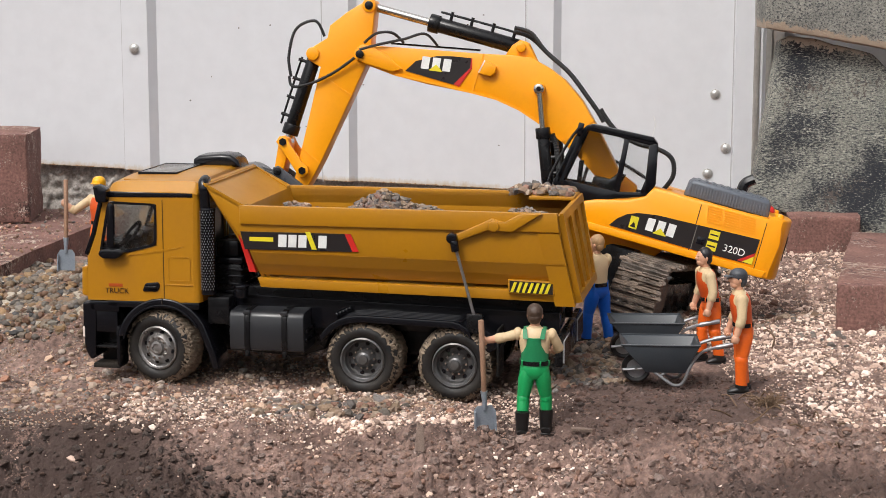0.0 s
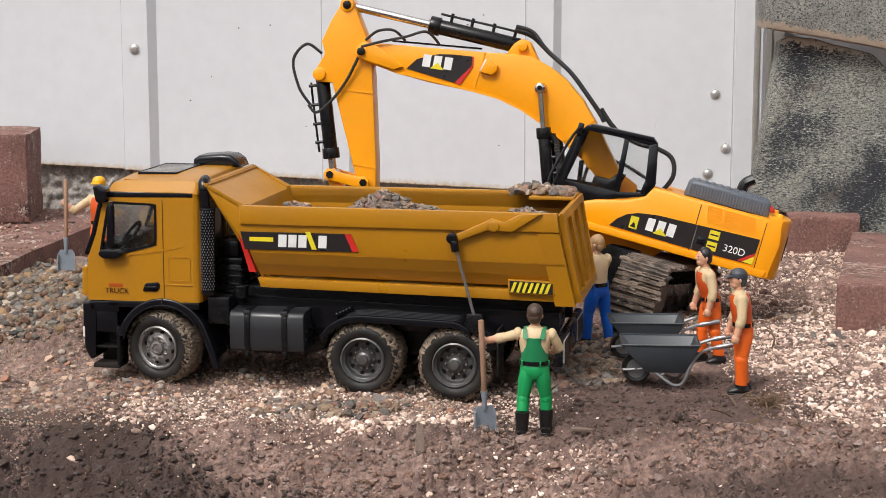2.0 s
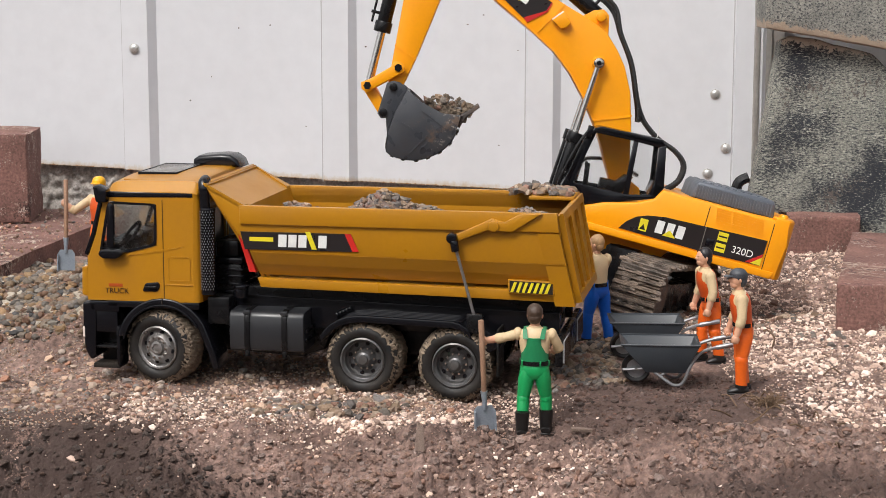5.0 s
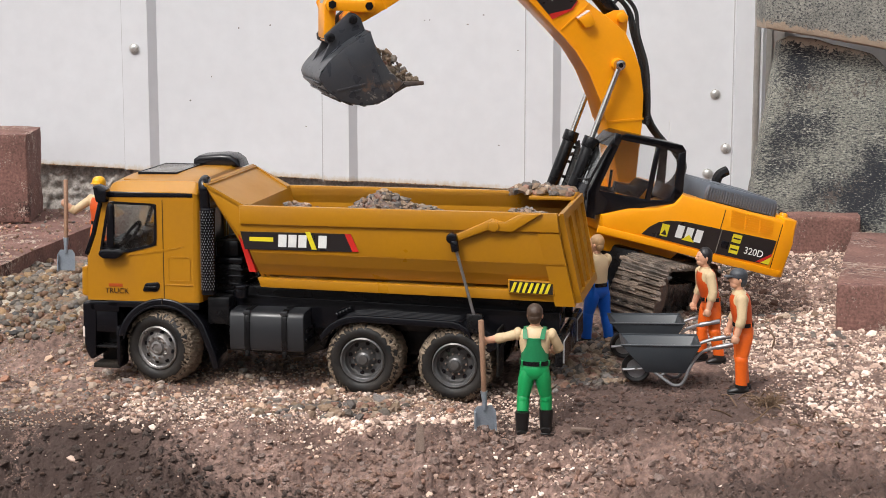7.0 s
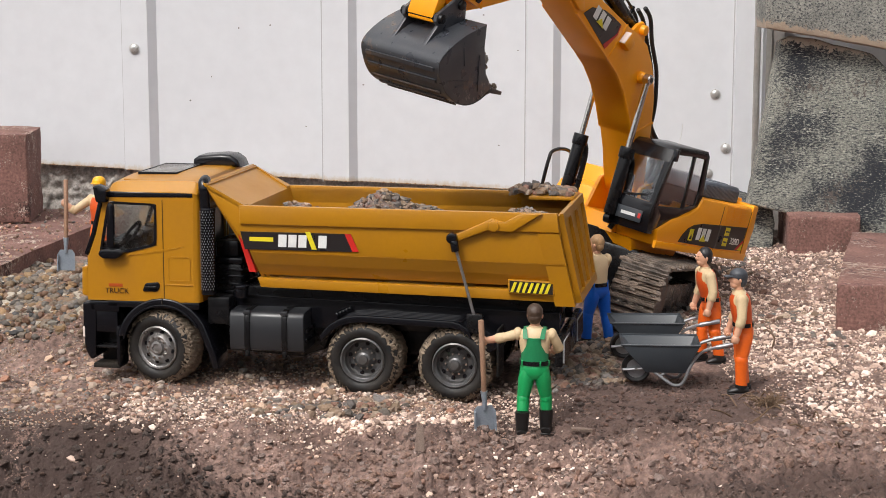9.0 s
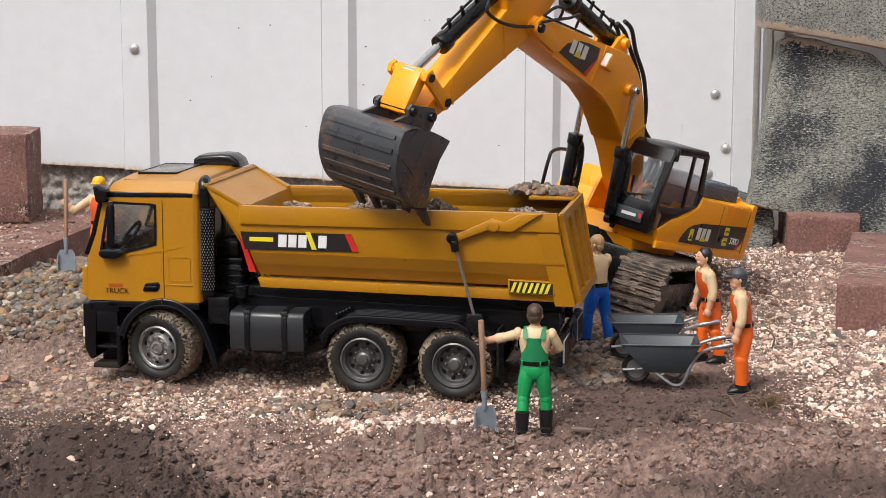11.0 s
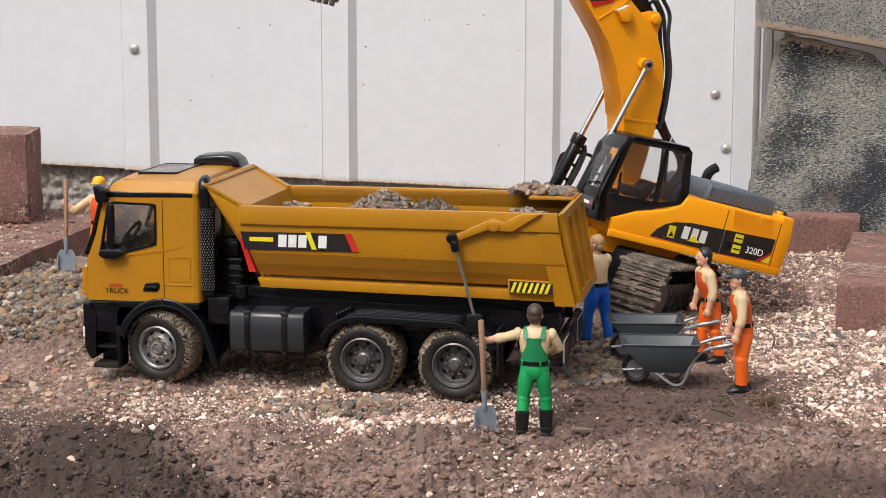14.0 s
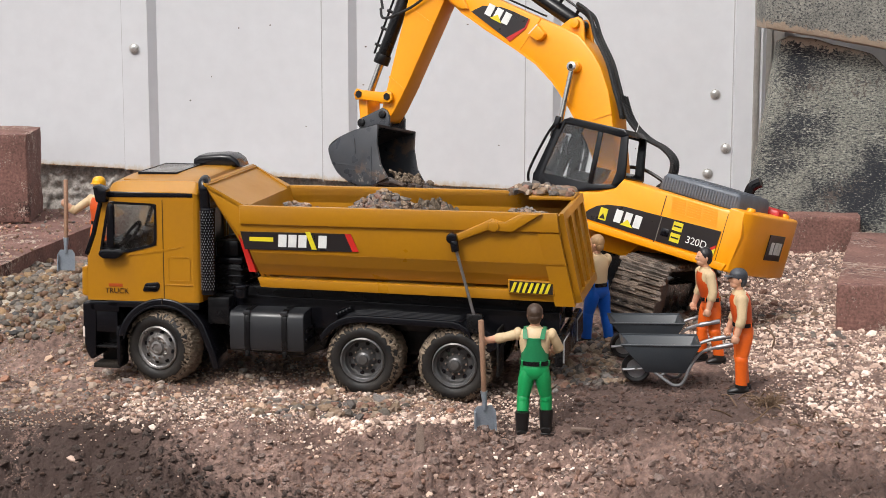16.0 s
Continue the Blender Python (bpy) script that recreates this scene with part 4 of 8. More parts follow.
def build_boom():
    top = [(0.302, 0.0), (0.300, 0.008), (0.2924, 0.0118), (0.2675, 0.0225), (0.184, 0.0570), (0.1578, 0.0685), (0.1385, 0.0755), (0.1158, 0.0743), (0.0985, 0.0710), (0.0743, 0.0610), (0.0486, 0.0445), (0.0067, 0.0130), (-0.006, 0.006), (-0.008, -0.004), (0.002, -0.008)]
    low = [(0.012, -0.0060), (0.0266, -0.001), (0.0500, 0.008), (0.0725, 0.0140), (0.0950, 0.0190), (0.1248, 0.0225), (0.1511, 0.0215), (0.1747, 0.0165), (0.2226, 0.0035), (0.255, -0.0035), (0.2882, -0.0073), (0.298, -0.006)]
    hw = 0.0185
    bm = prism(top + low, -hw, hw, 0.0015)
    # fork around the stick
    boom = part("boom", bm, ORANGE, excavator, "arched yellow boom with black decal")
    part("weld_bead", prism([(0.055, 0.0495), (0.0535, 0.0478), (0.0710, 0.0150), (0.0728, 0.0158)], hw, hw + 0.0008), ORANGE, boom, smooth=False)
    part("weld_bead", prism([(0.184, 0.0570), (0.1825, 0.0575), (0.1755, 0.0168), (0.177, 0.0165)], hw, hw + 0.0008), ORANGE, boom, smooth=False)
    part("edge_flange", prism([(0.2550, -0.0035), (0.1747, 0.0165), (0.1511, 0.0215), (0.1248, 0.0225), (0.0950, 0.0190), (0.0725, 0.0140), (0.0725, 0.0158), (0.0950, 0.0210), (0.1248, 0.0245), (0.1511, 0.0235), (0.1747, 0.0185), (0.2550, -0.0015)], -hw - 0.0012, hw + 0.0012), ORANGE, boom)
    part("hinge_plate", prism([(0.302, 0.002), (0.298, 0.010), (0.290, 0.012), (0.272, 0.012), (0.25, 0.006), (0.258, -0.001), (0.286, -0.006), (0.298, -0.006)], hw, hw + 0.004, 0.0008), ORANGE, boom)
    part("hinge_plate", prism([(0.302, 0.002), (0.298, 0.010), (0.290, 0.012), (0.272, 0.012), (0.25, 0.006), (0.258, -0.001), (0.286, -0.006), (0.298, -0.006)], -hw - 0.004, -hw, 0.0008), ORANGE, boom)
    part("hinge_pin", rod((0.2954, -0.026, 0), (0.2954, 0.026, 0), 0.0042, edge=0.0008), BLACK, boom)
    for y in (-0.012, 0.009):
        part("cylinder_lug", prism([(0.164, 0.064), (0.162, 0.078), (0.157, 0.0865), (0.149, 0.0875), (0.143, 0.083), (0.130, 0.073)], y, y + 0.004, 0.001), ORANGE, boom)
    part("lug_pin", rod((0.1526, -0.0185, 0.0798), (0.1526, 0.0185, 0.0798), 0.0050, edge=0.001), ORANGE, boom)
    part("eye_shaft", rod((0.1167, -0.0315, 0.0513), (0.1167, 0.0315, 0.0513), 0.0048, edge=0.0008), CHROME, boom)
    part("pin_centre", rod((0.1167, 0.031, 0.0513), (0.1167, 0.0319, 0.0513), 0.0024), BLACK, boom)
    for s in (-1, 1):
        part("eye_boss", rod((0.1167, s * hw, 0.0513), (0.1167, s * (hw + 0.006), 0.0513), 0.0066, 0.0056, edge=0.0008), ORANGE, boom)
    dec = part("boom_decal", prism([(0.2468, 0.0060), (0.2416, 0.0195), (0.2249, 0.0335), (0.212, 0.040), (0.1915, 0.0480), (0.1885, 0.0385), (0.1924, 0.0165)], hw + 0.0002, hw + 0.0008), DECAL, boom, "black decal", smooth=False)
    a = math.atan2(0.0355 - 0.0247, 0.2352 - 0.2051)
    tilt = Matrix.Translation((0.2345, hw + 0.0009, 0.0150)) @ Matrix.Rotation(a, 4, "Y")
    logo(boom, 0.0, 0.0, 0.032, 0.0125, 0.0, tilt)
    part("red_stripe", prism([(0.1965, 0.0162), (0.1888, 0.0385), (0.1905, 0.0425), (0.1925, 0.0475), (0.1915, 0.0480), (0.1872, 0.0385), (0.1905, 0.0162)], hw + 0.0008, hw + 0.0011), RED, boom, smooth=False)
    part("work_lamp", prism([(0.178, 0.0375), (0.166, 0.0400), (0.1635, 0.0455), (0.1650, 0.0515), (0.178, 0.0525)], hw, hw + 0.0075, 0.0015), ORANGE, boom, "yellow lamp housing")
    part("lens", box((0.1778, hw + 0.0004, 0.0380), (0.1792, hw + 0.0068, 0.0520), 0.0004), LAMP, boom, "frosted lens")
    part("top_rail", prism([(0.275, 0.0225), (0.190, 0.0575), (0.190, 0.0595), (0.275, 0.0245)], -0.004, 0.004), BLACK, boom)
    for y, k in ((0.006, 0), (-0.004, 0.002), (0.012, 0.004)):
        part("hose", tube([(0.168, y, 0.0905 + k), (0.150, y, 0.0930 + k), (0.128, y + 0.002, 0.0870), (0.098, y + 0.004, 0.0790), (0.070, y + 0.004, 0.0655), (0.054, y + 0.002, 0.0570), (0.045, y, 0.0510)], 0.0019, ripple=0.2, steps=16), HOSE, boom)
    part("hose", tube([(0.262, 0.012, 0.030), (0.276, 0.02, 0.034), (0.290, 0.022, 0.026), (0.297, 0.021, 0.012)], 0.0013, ripple=0.18, steps=16), HOSE, boom)
    part("hose", tube([(0.230, 0.010, 0.043), (0.246, 0.018, 0.048), (0.262, 0.021, 0.034), (0.282, 0.022, 0.018), (0.298, 0.022, 0.004)], 0.0013, ripple=0.18, steps=16), HOSE, boom)
    return boom


boom = build_boom()


def build_stick():
    out = [(-0.052, 0.0125), (-0.050, 0.0085), (-0.0338, 0.0025), (-0.0151, -0.0040), (0.0047, -0.0088), (0.0363, -0.0092), (0.1141, -0.0098), (0.1425, -0.0085), (0.157, -0.006), (0.1605, 0.0), (0.157, 0.005), (0.1475, 0.0075), (0.1193, 0.0135), (0.0594, 0.0265), (0.0300, 0.0330), (0.0290, 0.0480), (0.0240, 0.0515), (0.0170, 0.0505), (0.0, 0.0395), (-0.0124, 0.0425), (-0.0333, 0.0318), (-0.0500, 0.0205)]
    hw = 0.0135
    stick = part("stick", prism(out, -hw, hw, 0.0015), ORANGE, excavator, "tapering yellow dipper stick")
    for a, b in (((0.0415, -0.0090), (0.0360, 0.0305)), ((0.1180, -0.0095), (0.1130, 0.0148))):
        part("weld_bead", prism([a, (a[0] + 0.0016, a[1]), (b[0] + 0.0016, b[1]), b], hw, hw + 0.0008), ORANGE, stick, smooth=False)
    part("hinge_boss", rod((0, -hw - 0.002, 0), (0, hw + 0.002, 0), 0.0075, edge=0.001), ORANGE, stick)
    part("cylinder_pin", rod((*[CYL_ON_STICK[0]], -0.017, CYL_ON_STICK[1]), (CYL_ON_STICK[0], 0.017, CYL_ON_STICK[1]), 0.0044, edge=0.001), BLACK, stick)
    part("cylinder_boss", rod((CYL_ON_STICK[0], -0.0155, CYL_ON_STICK[1]), (CYL_ON_STICK[0], 0.0155, CYL_ON_STICK[1]), 0.0072, edge=0.001), ORANGE, stick)
    part("cylinder_boss", rod((BCYL_ON_STICK[0], -0.0165, BCYL_ON_STICK[1]), (BCYL_ON_STICK[0], 0.0165, BCYL_ON_STICK[1]), 0.0068, edge=0.001), ORANGE, stick)
    part("link_pin", rod((LINK_ON_STICK[0], -0.0225, LINK_ON_STICK[1]), (LINK_ON_STICK[0], 0.0225, LINK_ON_STICK[1]), 0.0040, seg=6), BLACK, stick)
    part("hose", tube([(0.0, 0.011, 0.043), (-0.010, 0.014, 0.058), (0.006, 0.016, 0.072), (0.034, 0.016, 0.067), (0.052, 0.015, 0.056)], 0.0014, ripple=0.18, steps=16), HOSE, stick)
    part("hose", tube([(0.052, 0.016, 0.058), (0.060, 0.017, 0.050), (0.050, 0.018, 0.035), (0.030, 0.018, 0.018), (0.006, 0.020, 0.004)], 0.0014, ripple=0.18, steps=16), HOSE, stick)
    return stick


stick = build_stick()


def build_bucket():
    side = [(-0.0055, 0.004), (-0.0035, -0.0150), (0.0030, -0.0330), (0.0050, -0.0560), (0.0, -0.0730), (0.0200, -0.0755), (0.0363, -0.0710), (0.0500, -0.0600), (0.0590, -0.0470), (0.0632, -0.0300), (0.0615, -0.0180), (0.0446, -0.0125), (0.0237, -0.0095), (0.012, -0.006)]
    hw = 0.0415
    bm = bmesh.new()
    flat = [(-0.0035, -0.0145), (0.0030, -0.0330), (0.0050, -0.0560), (0.0, -0.0730), (0.0200, -0.0755), (0.0363, -0.0710), (0.0500, -0.0600), (0.0590, -0.0470), (0.0632, -0.0300), (0.0615, -0.0180), (0.0446, -0.0125), (0.0237, -0.0115)]
    for s in (-1, 1):
        prism(flat, s * hw, s * (hw - 0.003), 0.0006, bm)
    # curved shell
    line = smoothed([(-0.0035, 0, -0.0145), (0.0237, 0, -0.0115), (0.0446, 0, -0.0125), (0.0605, 0, -0.0175), (0.0628, 0, -0.0300), (0.0590, 0, -0.0470), (0.0500, 0, -0.0600), (0.0363, 0, -0.0710), (0.0200, 0, -0.0755), (0.0, 0, -0.0745)], 4)
    centre = Vector((0.028, 0, -0.042))
    inner = [p + (centre - p).normalized() * 0.0028 for p in line]
    one = bmesh.new()
    grid = [[one.verts.new((p.x, y, p.z)) for p in line] + [one.verts.new((p.x, y, p.z)) for p in reversed(inner)] for y in (-hw, hw)]
    n = len(grid[0])
    for i in range(n):
        one.faces.new((grid[0][i], grid[0][(i + 1) % n], grid[1][(i + 1) % n], grid[1][i]))
    join(bm, one)
    bucket = part("bucket", bm, STEEL, excavator, "grey digging bucket smeared with earth")
    for y in (-0.0185, 0.0150):
        part("ear", prism([(-0.0055, 0.003), (-0.0015, 0.0075), (0.004, 0.0070), (0.0235, 0.0055), (0.0305, 0.0050), (0.0335, 0.0), (0.0315, -0.0045), (0.050, -0.0135), (0.0237, -0.0125), (-0.0035, -0.0150), (-0.007, -0.004)], y, y + 0.0035, 0.0006), STEEL, bucket)
    for x, z in ((0, 0), LOW_PIN):
        part("pin", rod((x, -0.0215, z), (x, 0.0215, z), 0.0042, edge=0.0008), BLACK, bucket)
    for k in range(5):
        y = -0.0355 + k * 0.01775
        part("tooth", prism([(0.012, -0.0765), (0.012, -0.0715), (0.0, -0.0722), (-0.016, -0.0850), (-0.014, -0.0875), (0.0, -0.0785)], y - 0.0038, y + 0.0038, 0.0008), MUDDY, bucket, "earth-caked tooth")
    for k in range(7):
        a, b = line[14 + k * 3], line[15 + k * 3]
        d = (b - a).normalized()
        nrm = Vector((-d.z, 0, d.x))
        nrm = nrm if nrm.dot(a - centre) > 0 else -nrm
        q = [a + nrm * 0.0002, a + d * 0.0035 + nrm * 0.0002, a + d * 0.0035 + nrm * 0.0016, a + nrm * 0.0016]
        part("wear_strip", prism([(v.x, v.z) for v in q], -0.036, 0.036, 0.0003), MUDDY if k > 1 else STEEL, bucket)
    r = random.Random(3)
    bm = bmesh.new()
    for k in range(60):
        y = r.uniform(-0.038, 0.038)
        u = r.random()
        p = (0.004 - 0.016 * u + r.uniform(-0.002, 0.001), y, -0.066 - 0.016 * u + r.uniform(-0.002, 0.003))
        q = r.uniform(0.0010, 0.0030)
        ball(p, (q, q * 1.2, q * 0.7), bm, seg=7, turn=Euler((r.random() * 6, r.random() * 6, 0)).to_matrix().to_4x4())
    for v in bm.verts:
        v.co += Vector((r.uniform(-1, 1), r.uniform(-1, 1), r.uniform(-1, 1))) * 0.0005
    tagged(part("caked_soil", bm, CAKED, bucket, "brown earth stuck to the lip", smooth=False), kind="stuff")
    for s in (1,):
        for pts in ([(0.010, -0.036), (0.0115, -0.036), (0.0195, -0.066), (0.018, -0.066)], [(0.028, -0.02), (0.0295, -0.02), (0.032, -0.036), (0.0305, -0.036)], [(0.030, -0.050), (0.055, -0.038), (0.0555, -0.0395), (0.030, -0.0515)], [(0.036, -0.052), (0.046, -0.0475), (0.0465, -0.049), (0.036, -0.0535)]):
            part("side_rib", prism(pts, hw, hw + 0.0007), STEEL, bucket, smooth=False)
    return bucket


bucket = build_bucket()


def cylinder(name, foot_r, barrel, r, rod_len, rod_r, width, label):
    """A ram: the barrel points along +x from its foot; the rod points along -x from its eye."""
    bm = rod((0.004, 0, 0), (barrel, 0, 0), r, seg=18, edge=0.0008)
    rod((barrel - 0.010, 0, 0), (barrel + 0.001, 0, 0), r * 1.22, seg=18, bm=bm, edge=0.0008)
    rod((0, -width, 0), (0, width, 0), foot_r, seg=16, bm=bm)
    a = part(name + "_barrel", bm, BLACK, excavator, label)
    line = tube([(barrel * 0.08, 0, r * 1.7), (barrel * 0.3, 0, r * 1.75), (barrel * 0.92, 0, r * 1.7)], 0.0013, seg=6)
    for u in (0.12, 0.35, 0.58, 0.8):
        rod((barrel * u, 0, r * 0.8), (barrel * u, 0, r * 2.1), 0.0018, seg=6, bm=line)
    part("oil_line", line, BLACK, a)
    if name == "boom_ram":
        part("hose", tube([(barrel * 0.90, 0.001, 0.008), (barrel * 0.76, 0.003, 0.012), (barrel * 0.4, 0.004, 0.0125), (barrel * 0.05, 0.003, 0.011), (-0.010, 0.0, 0.008)], 0.0026, ripple=0.24, steps=16), HOSE, a)
    bm = rod((-rod_len, 0, 0), (-0.003, 0, 0), rod_r, seg=16)
    rod((0, -width, 0), (0, width, 0), foot_r, seg=16, bm=bm)
    b = part(name + "_rod", bm, CHROME, excavator, "polished steel piston rod")
    return a, b


boom_rams = [cylinder("boom_ram", 0.0052, 0.070, 0.0062, 0.097, 0.0029, 0.003, "black boom ram") for k in range(2)]
stick_ram = cylinder("stick_ram", 0.0062, 0.098, 0.0078, 0.115, 0.0042, 0.006, "black dipper ram")
bucket_ram = cylinder("bucket_ram", 0.0060, 0.086, 0.0072, 0.088, 0.0040, 0.006, "black bucket ram")


def build_links():
    bm = bmesh.new()
    for y in (-0.021, 0.0165):
        prism([(-0.006, -0.003), (-0.003, -0.0065), (0.004, -0.0062), (LINK1 - 0.006, -0.0055), (LINK1 + 0.004, -0.006), (LINK1 + 0.0068, 0.0), (LINK1 + 0.004, 0.006), (LINK1 - 0.006, 0.0045), (0.006, 0.0045), (0.0, 0.007), (-0.005, 0.004)], y, y + 0.0045, 0.0008, bm)
    rod((LINK1, -0.018, 0), (LINK1, 0.018, 0), 0.0052, bm=bm, seg=18)
    a = part("rocker_link", bm, ORANGE, excavator, "yellow rocker link")
    part("pin", rod((LINK1, -0.0225, 0), (LINK1, 0.0225, 0), 0.0040, seg=6), BLACK, a)
    bm = prism([(-0.005, -0.004), (0.0, -0.006), (LINK2, -0.0048), (LINK2 + 0.0045, -0.002), (LINK2 + 0.0045, 0.002), (LINK2, 0.0048), (0.0, 0.006), (-0.005, 0.004)], -0.0135, 0.0135, 0.001)
    b = part("bucket_link", bm, ORANGE, excavator, "yellow bucket link")
    return a, b


rocker, bucket_link = build_links()
loops = [part("hose_loop", tube([(0.0, 0, 0.0), (-0.010, 0, 0.016), (-0.008, 0, 0.033), (0.006, 0, 0.042), (0.026, 0, 0.046), (0.044, 0, 0.054), (0.055, 0, 0.063), (0.063, 0, 0.073), (0.067, 0, 0.079)], 0.0021, ripple=0.2, steps=16), HOSE, excavator, "black hydraulic hose") for k in range(3)]


def build_tracks():
    """Two crawler tracks with single pads, turned some way from the boom."""
    base = 70
    turn = pose(0, 0, 0, 0, 0, base)
    bm = box((-0.05, -0.05, -0.062), (0.05, 0.05, -0.014), 0.004)
    part("undercarriage", bm, BLACK, excavator, "black undercarriage frame", at=turn)
    half, rr, zc, w = 0.090, 0.0345, -0.0535, 0.046
    for s in (1, -1):
        y = s * 0.073
        frame_bm = prism([(-half, zc - 0.016), (half, zc - 0.016), (half + 0.012, zc), (half, zc + 0.016), (-half, zc + 0.016), (-half - 0.012, zc)], y - 0.013, y + 0.013, 0.002)
        tr = part("track_frame", frame_bm, BLACK, excavator, "dark track frame caked with mud", at=turn)
        for x in (-half, half):
            part("track_wheel", lathe([(0.025, -0.0175), (0.027, -0.015), (0.027, 0.015), (0.025, 0.0175)], at=(x, y, zc), seg=24), MUDDY, tr)
        for k in range(6):
            x = -half + 0.028 + k * 0.028
            part("roller", lathe([(0.008, -0.0165), (0.009, -0.015), (0.009, 0.015), (0.008, 0.0165)], at=(x, y, zc - 0.021), seg=16), MUDDY, tr)
        length = 4 * half + 2 * math.pi * rr
        count = 46
        pad = prism([(-0.0058, -0.002), (0.0058, -0.002), (0.0058, 0.0005), (0.0045, 0.0008), (0.0042, 0.0038), (0.0022, 0.0038), (0.0018, 0.0008), (-0.0012, 0.0008), (-0.0015, 0.0038), (-0.0035, 0.0038), (-0.0040, 0.0005), (-0.0058, 0.0004)], -w / 2, w / 2)
        rough = random.Random(60 + s)
        pms = []
        for v in range(6):
            one = pad.copy()
            for e in range(14):
                q = rough.uniform(0.0010, 0.0030)
                ball((rough.uniform(-0.005, 0.005), rough.uniform(-w / 2, w / 2), rough.uniform(0.0004, 0.0026)), (q * 1.2, q * 1.8, q * 0.55), one, seg=7)
            for e in one.verts:
                e.co += Vector((rough.uniform(-1, 1), rough.uniform(-1.6, 1.6), rough.uniform(-1, 1))) * 0.0004
            pms.append(mesh("pad", one, TRACK))
        pad.free()
        for k in range(count):
            d = length * k / count
            if d < 2 * half:
                x, z, a = -half + d, zc + rr, 0
            elif d < 2 * half + math.pi * rr:
                a = (d - 2 * half) / rr
                x, z = half + rr * math.sin(a), zc + rr * math.cos(a)
            elif d < 4 * half + math.pi * rr:
                x, z, a = half - (d - 2 * half - math.pi * rr), zc - rr, math.pi
            else:
                a = math.pi + (d - 4 * half - math.pi * rr) / rr
                x, z = -half + rr * math.sin(a), zc + rr * math.cos(a)
            o = new("pad", pms[rough.randrange(6)])
            o.parent = tr
            o.matrix_basis = pose(x, y, z, 0, math.degrees(a), 0)


build_tracks()

# joint angles in degrees at the times given, smooth between
SWING = [(0, -6.4), (4.2, -6.3), (4.6, -4.8), (6.0, 17.6), (6.4, 18.2), (7.0, 18.4), (7.5, 23.7), (8.0, 38.8), (8.5, 54.3), (8.8, 55.6), (12.5, 56.2), (13.0, 53.7), (13.5, 40.0), (14.0, 25.2), (14.5, 11.1), (15.0, -1.3), (15.5, -14.6), (16.0, -28.2)]
BOOM = [(0, 11.6), (0.5, 8.9), (1.0, 7.1), (1.5, 8.0), (2.0, 12.2), (2.5, 18.1), (3.0, 23.1), (3.5, 27.8), (4.0, 31.9), (5.2, 40.5), (6.5, 43.3), (7.0, 43.1), (7.5, 43.5), (8.5, 43.3), (9.0, 36.3), (9.3, 32.5), (10.2, 26.0), (11.0, 25.2), (11.5, 27.1), (12.0, 31.5), (12.5, 37.4), (13.0, 43.5), (13.5, 50.1), (14.0, 54.1), (14.5, 50.5), (15.0, 43.4), (15.5, 37.1), (16.0, 31.1)]
STICK = [(0, -79.5), (0.5, -84.8), (1.0, -95.7), (1.5, -102.8), (2.0, -107.2), (2.5, -110.1), (3.0, -105.4), (3.5, -101.2), (4.0, -97.8), (5.2, -79), (6.5, -57.4), (7.0, -47.0), (7.5, -38.4), (8.0, -28.2), (8.5, -18.4), (9.0, -19.5), (10.2, -32), (11.5, -44.2), (12.0, -48.8), (12.5, -43.5), (13.0, -38.2), (13.5, -35.0), (14.0, -31.8), (14.5, -29.5), (15.0, -43.7), (15.5, -60.8), (16.0, -79.6)]
CURL = [(0, 26.0), (0.5, 23.7), (1.0, 13.4), (1.5, -2.3), (2.0, -18.3), (2.5, -34.6), (3.0, -51.8), (3.5, -65.5), (4.0, -81.1), (4.6, -86), (5.4, -78), (6.5, -62.3), (7.0, -53.0), (7.5, -46.1), (8.0, -42.6), (8.5, -35.4), (9.0, -35.3), (9.5, -33), (10.3, -14), (11.2, 7), (11.5, 12.0), (12.0, 24.4), (12.5, 45.5), (13.0, 65.0), (13.5, 60), (14.0, 54.5), (14.5, 48.2), (15.0, 27.2), (15.5, -3.6), (16.0, -33.0)]


def eased(rows, t):
    """The value at t on a smooth curve through the rows that does not overshoot."""
    n = len(rows)
    i = max(0, min(n - 2, sum(r[0] <= t for r in rows) - 1))
    slope = lambda k: (rows[k + 1][1] - rows[k][1]) / (rows[k + 1][0] - rows[k][0])
    def tangent(k):
        if k == 0 or k == n - 1:
            return slope(0 if k == 0 else n - 2)
        a, b = slope(k - 1), slope(k)
        return 0 if a * b <= 0 else 2 * a * b / (a + b)
    (t0, a), (t1, b) = rows[i], rows[i + 1]
    h = t1 - t0
    u = (t - t0) / h
    return (2 * u ** 3 - 3 * u * u + 1) * a + (u ** 3 - 2 * u * u + u) * h * tangent(i) + (3 * u * u - 2 * u ** 3) * b + (u ** 3 - u * u) * h * tangent(i + 1)


def spin(p, deg):
    c, s = math.cos(radians(deg)), math.sin(radians(deg))
    return Vector((c * p[0] - s * p[1], s * p[0] + c * p[1]))


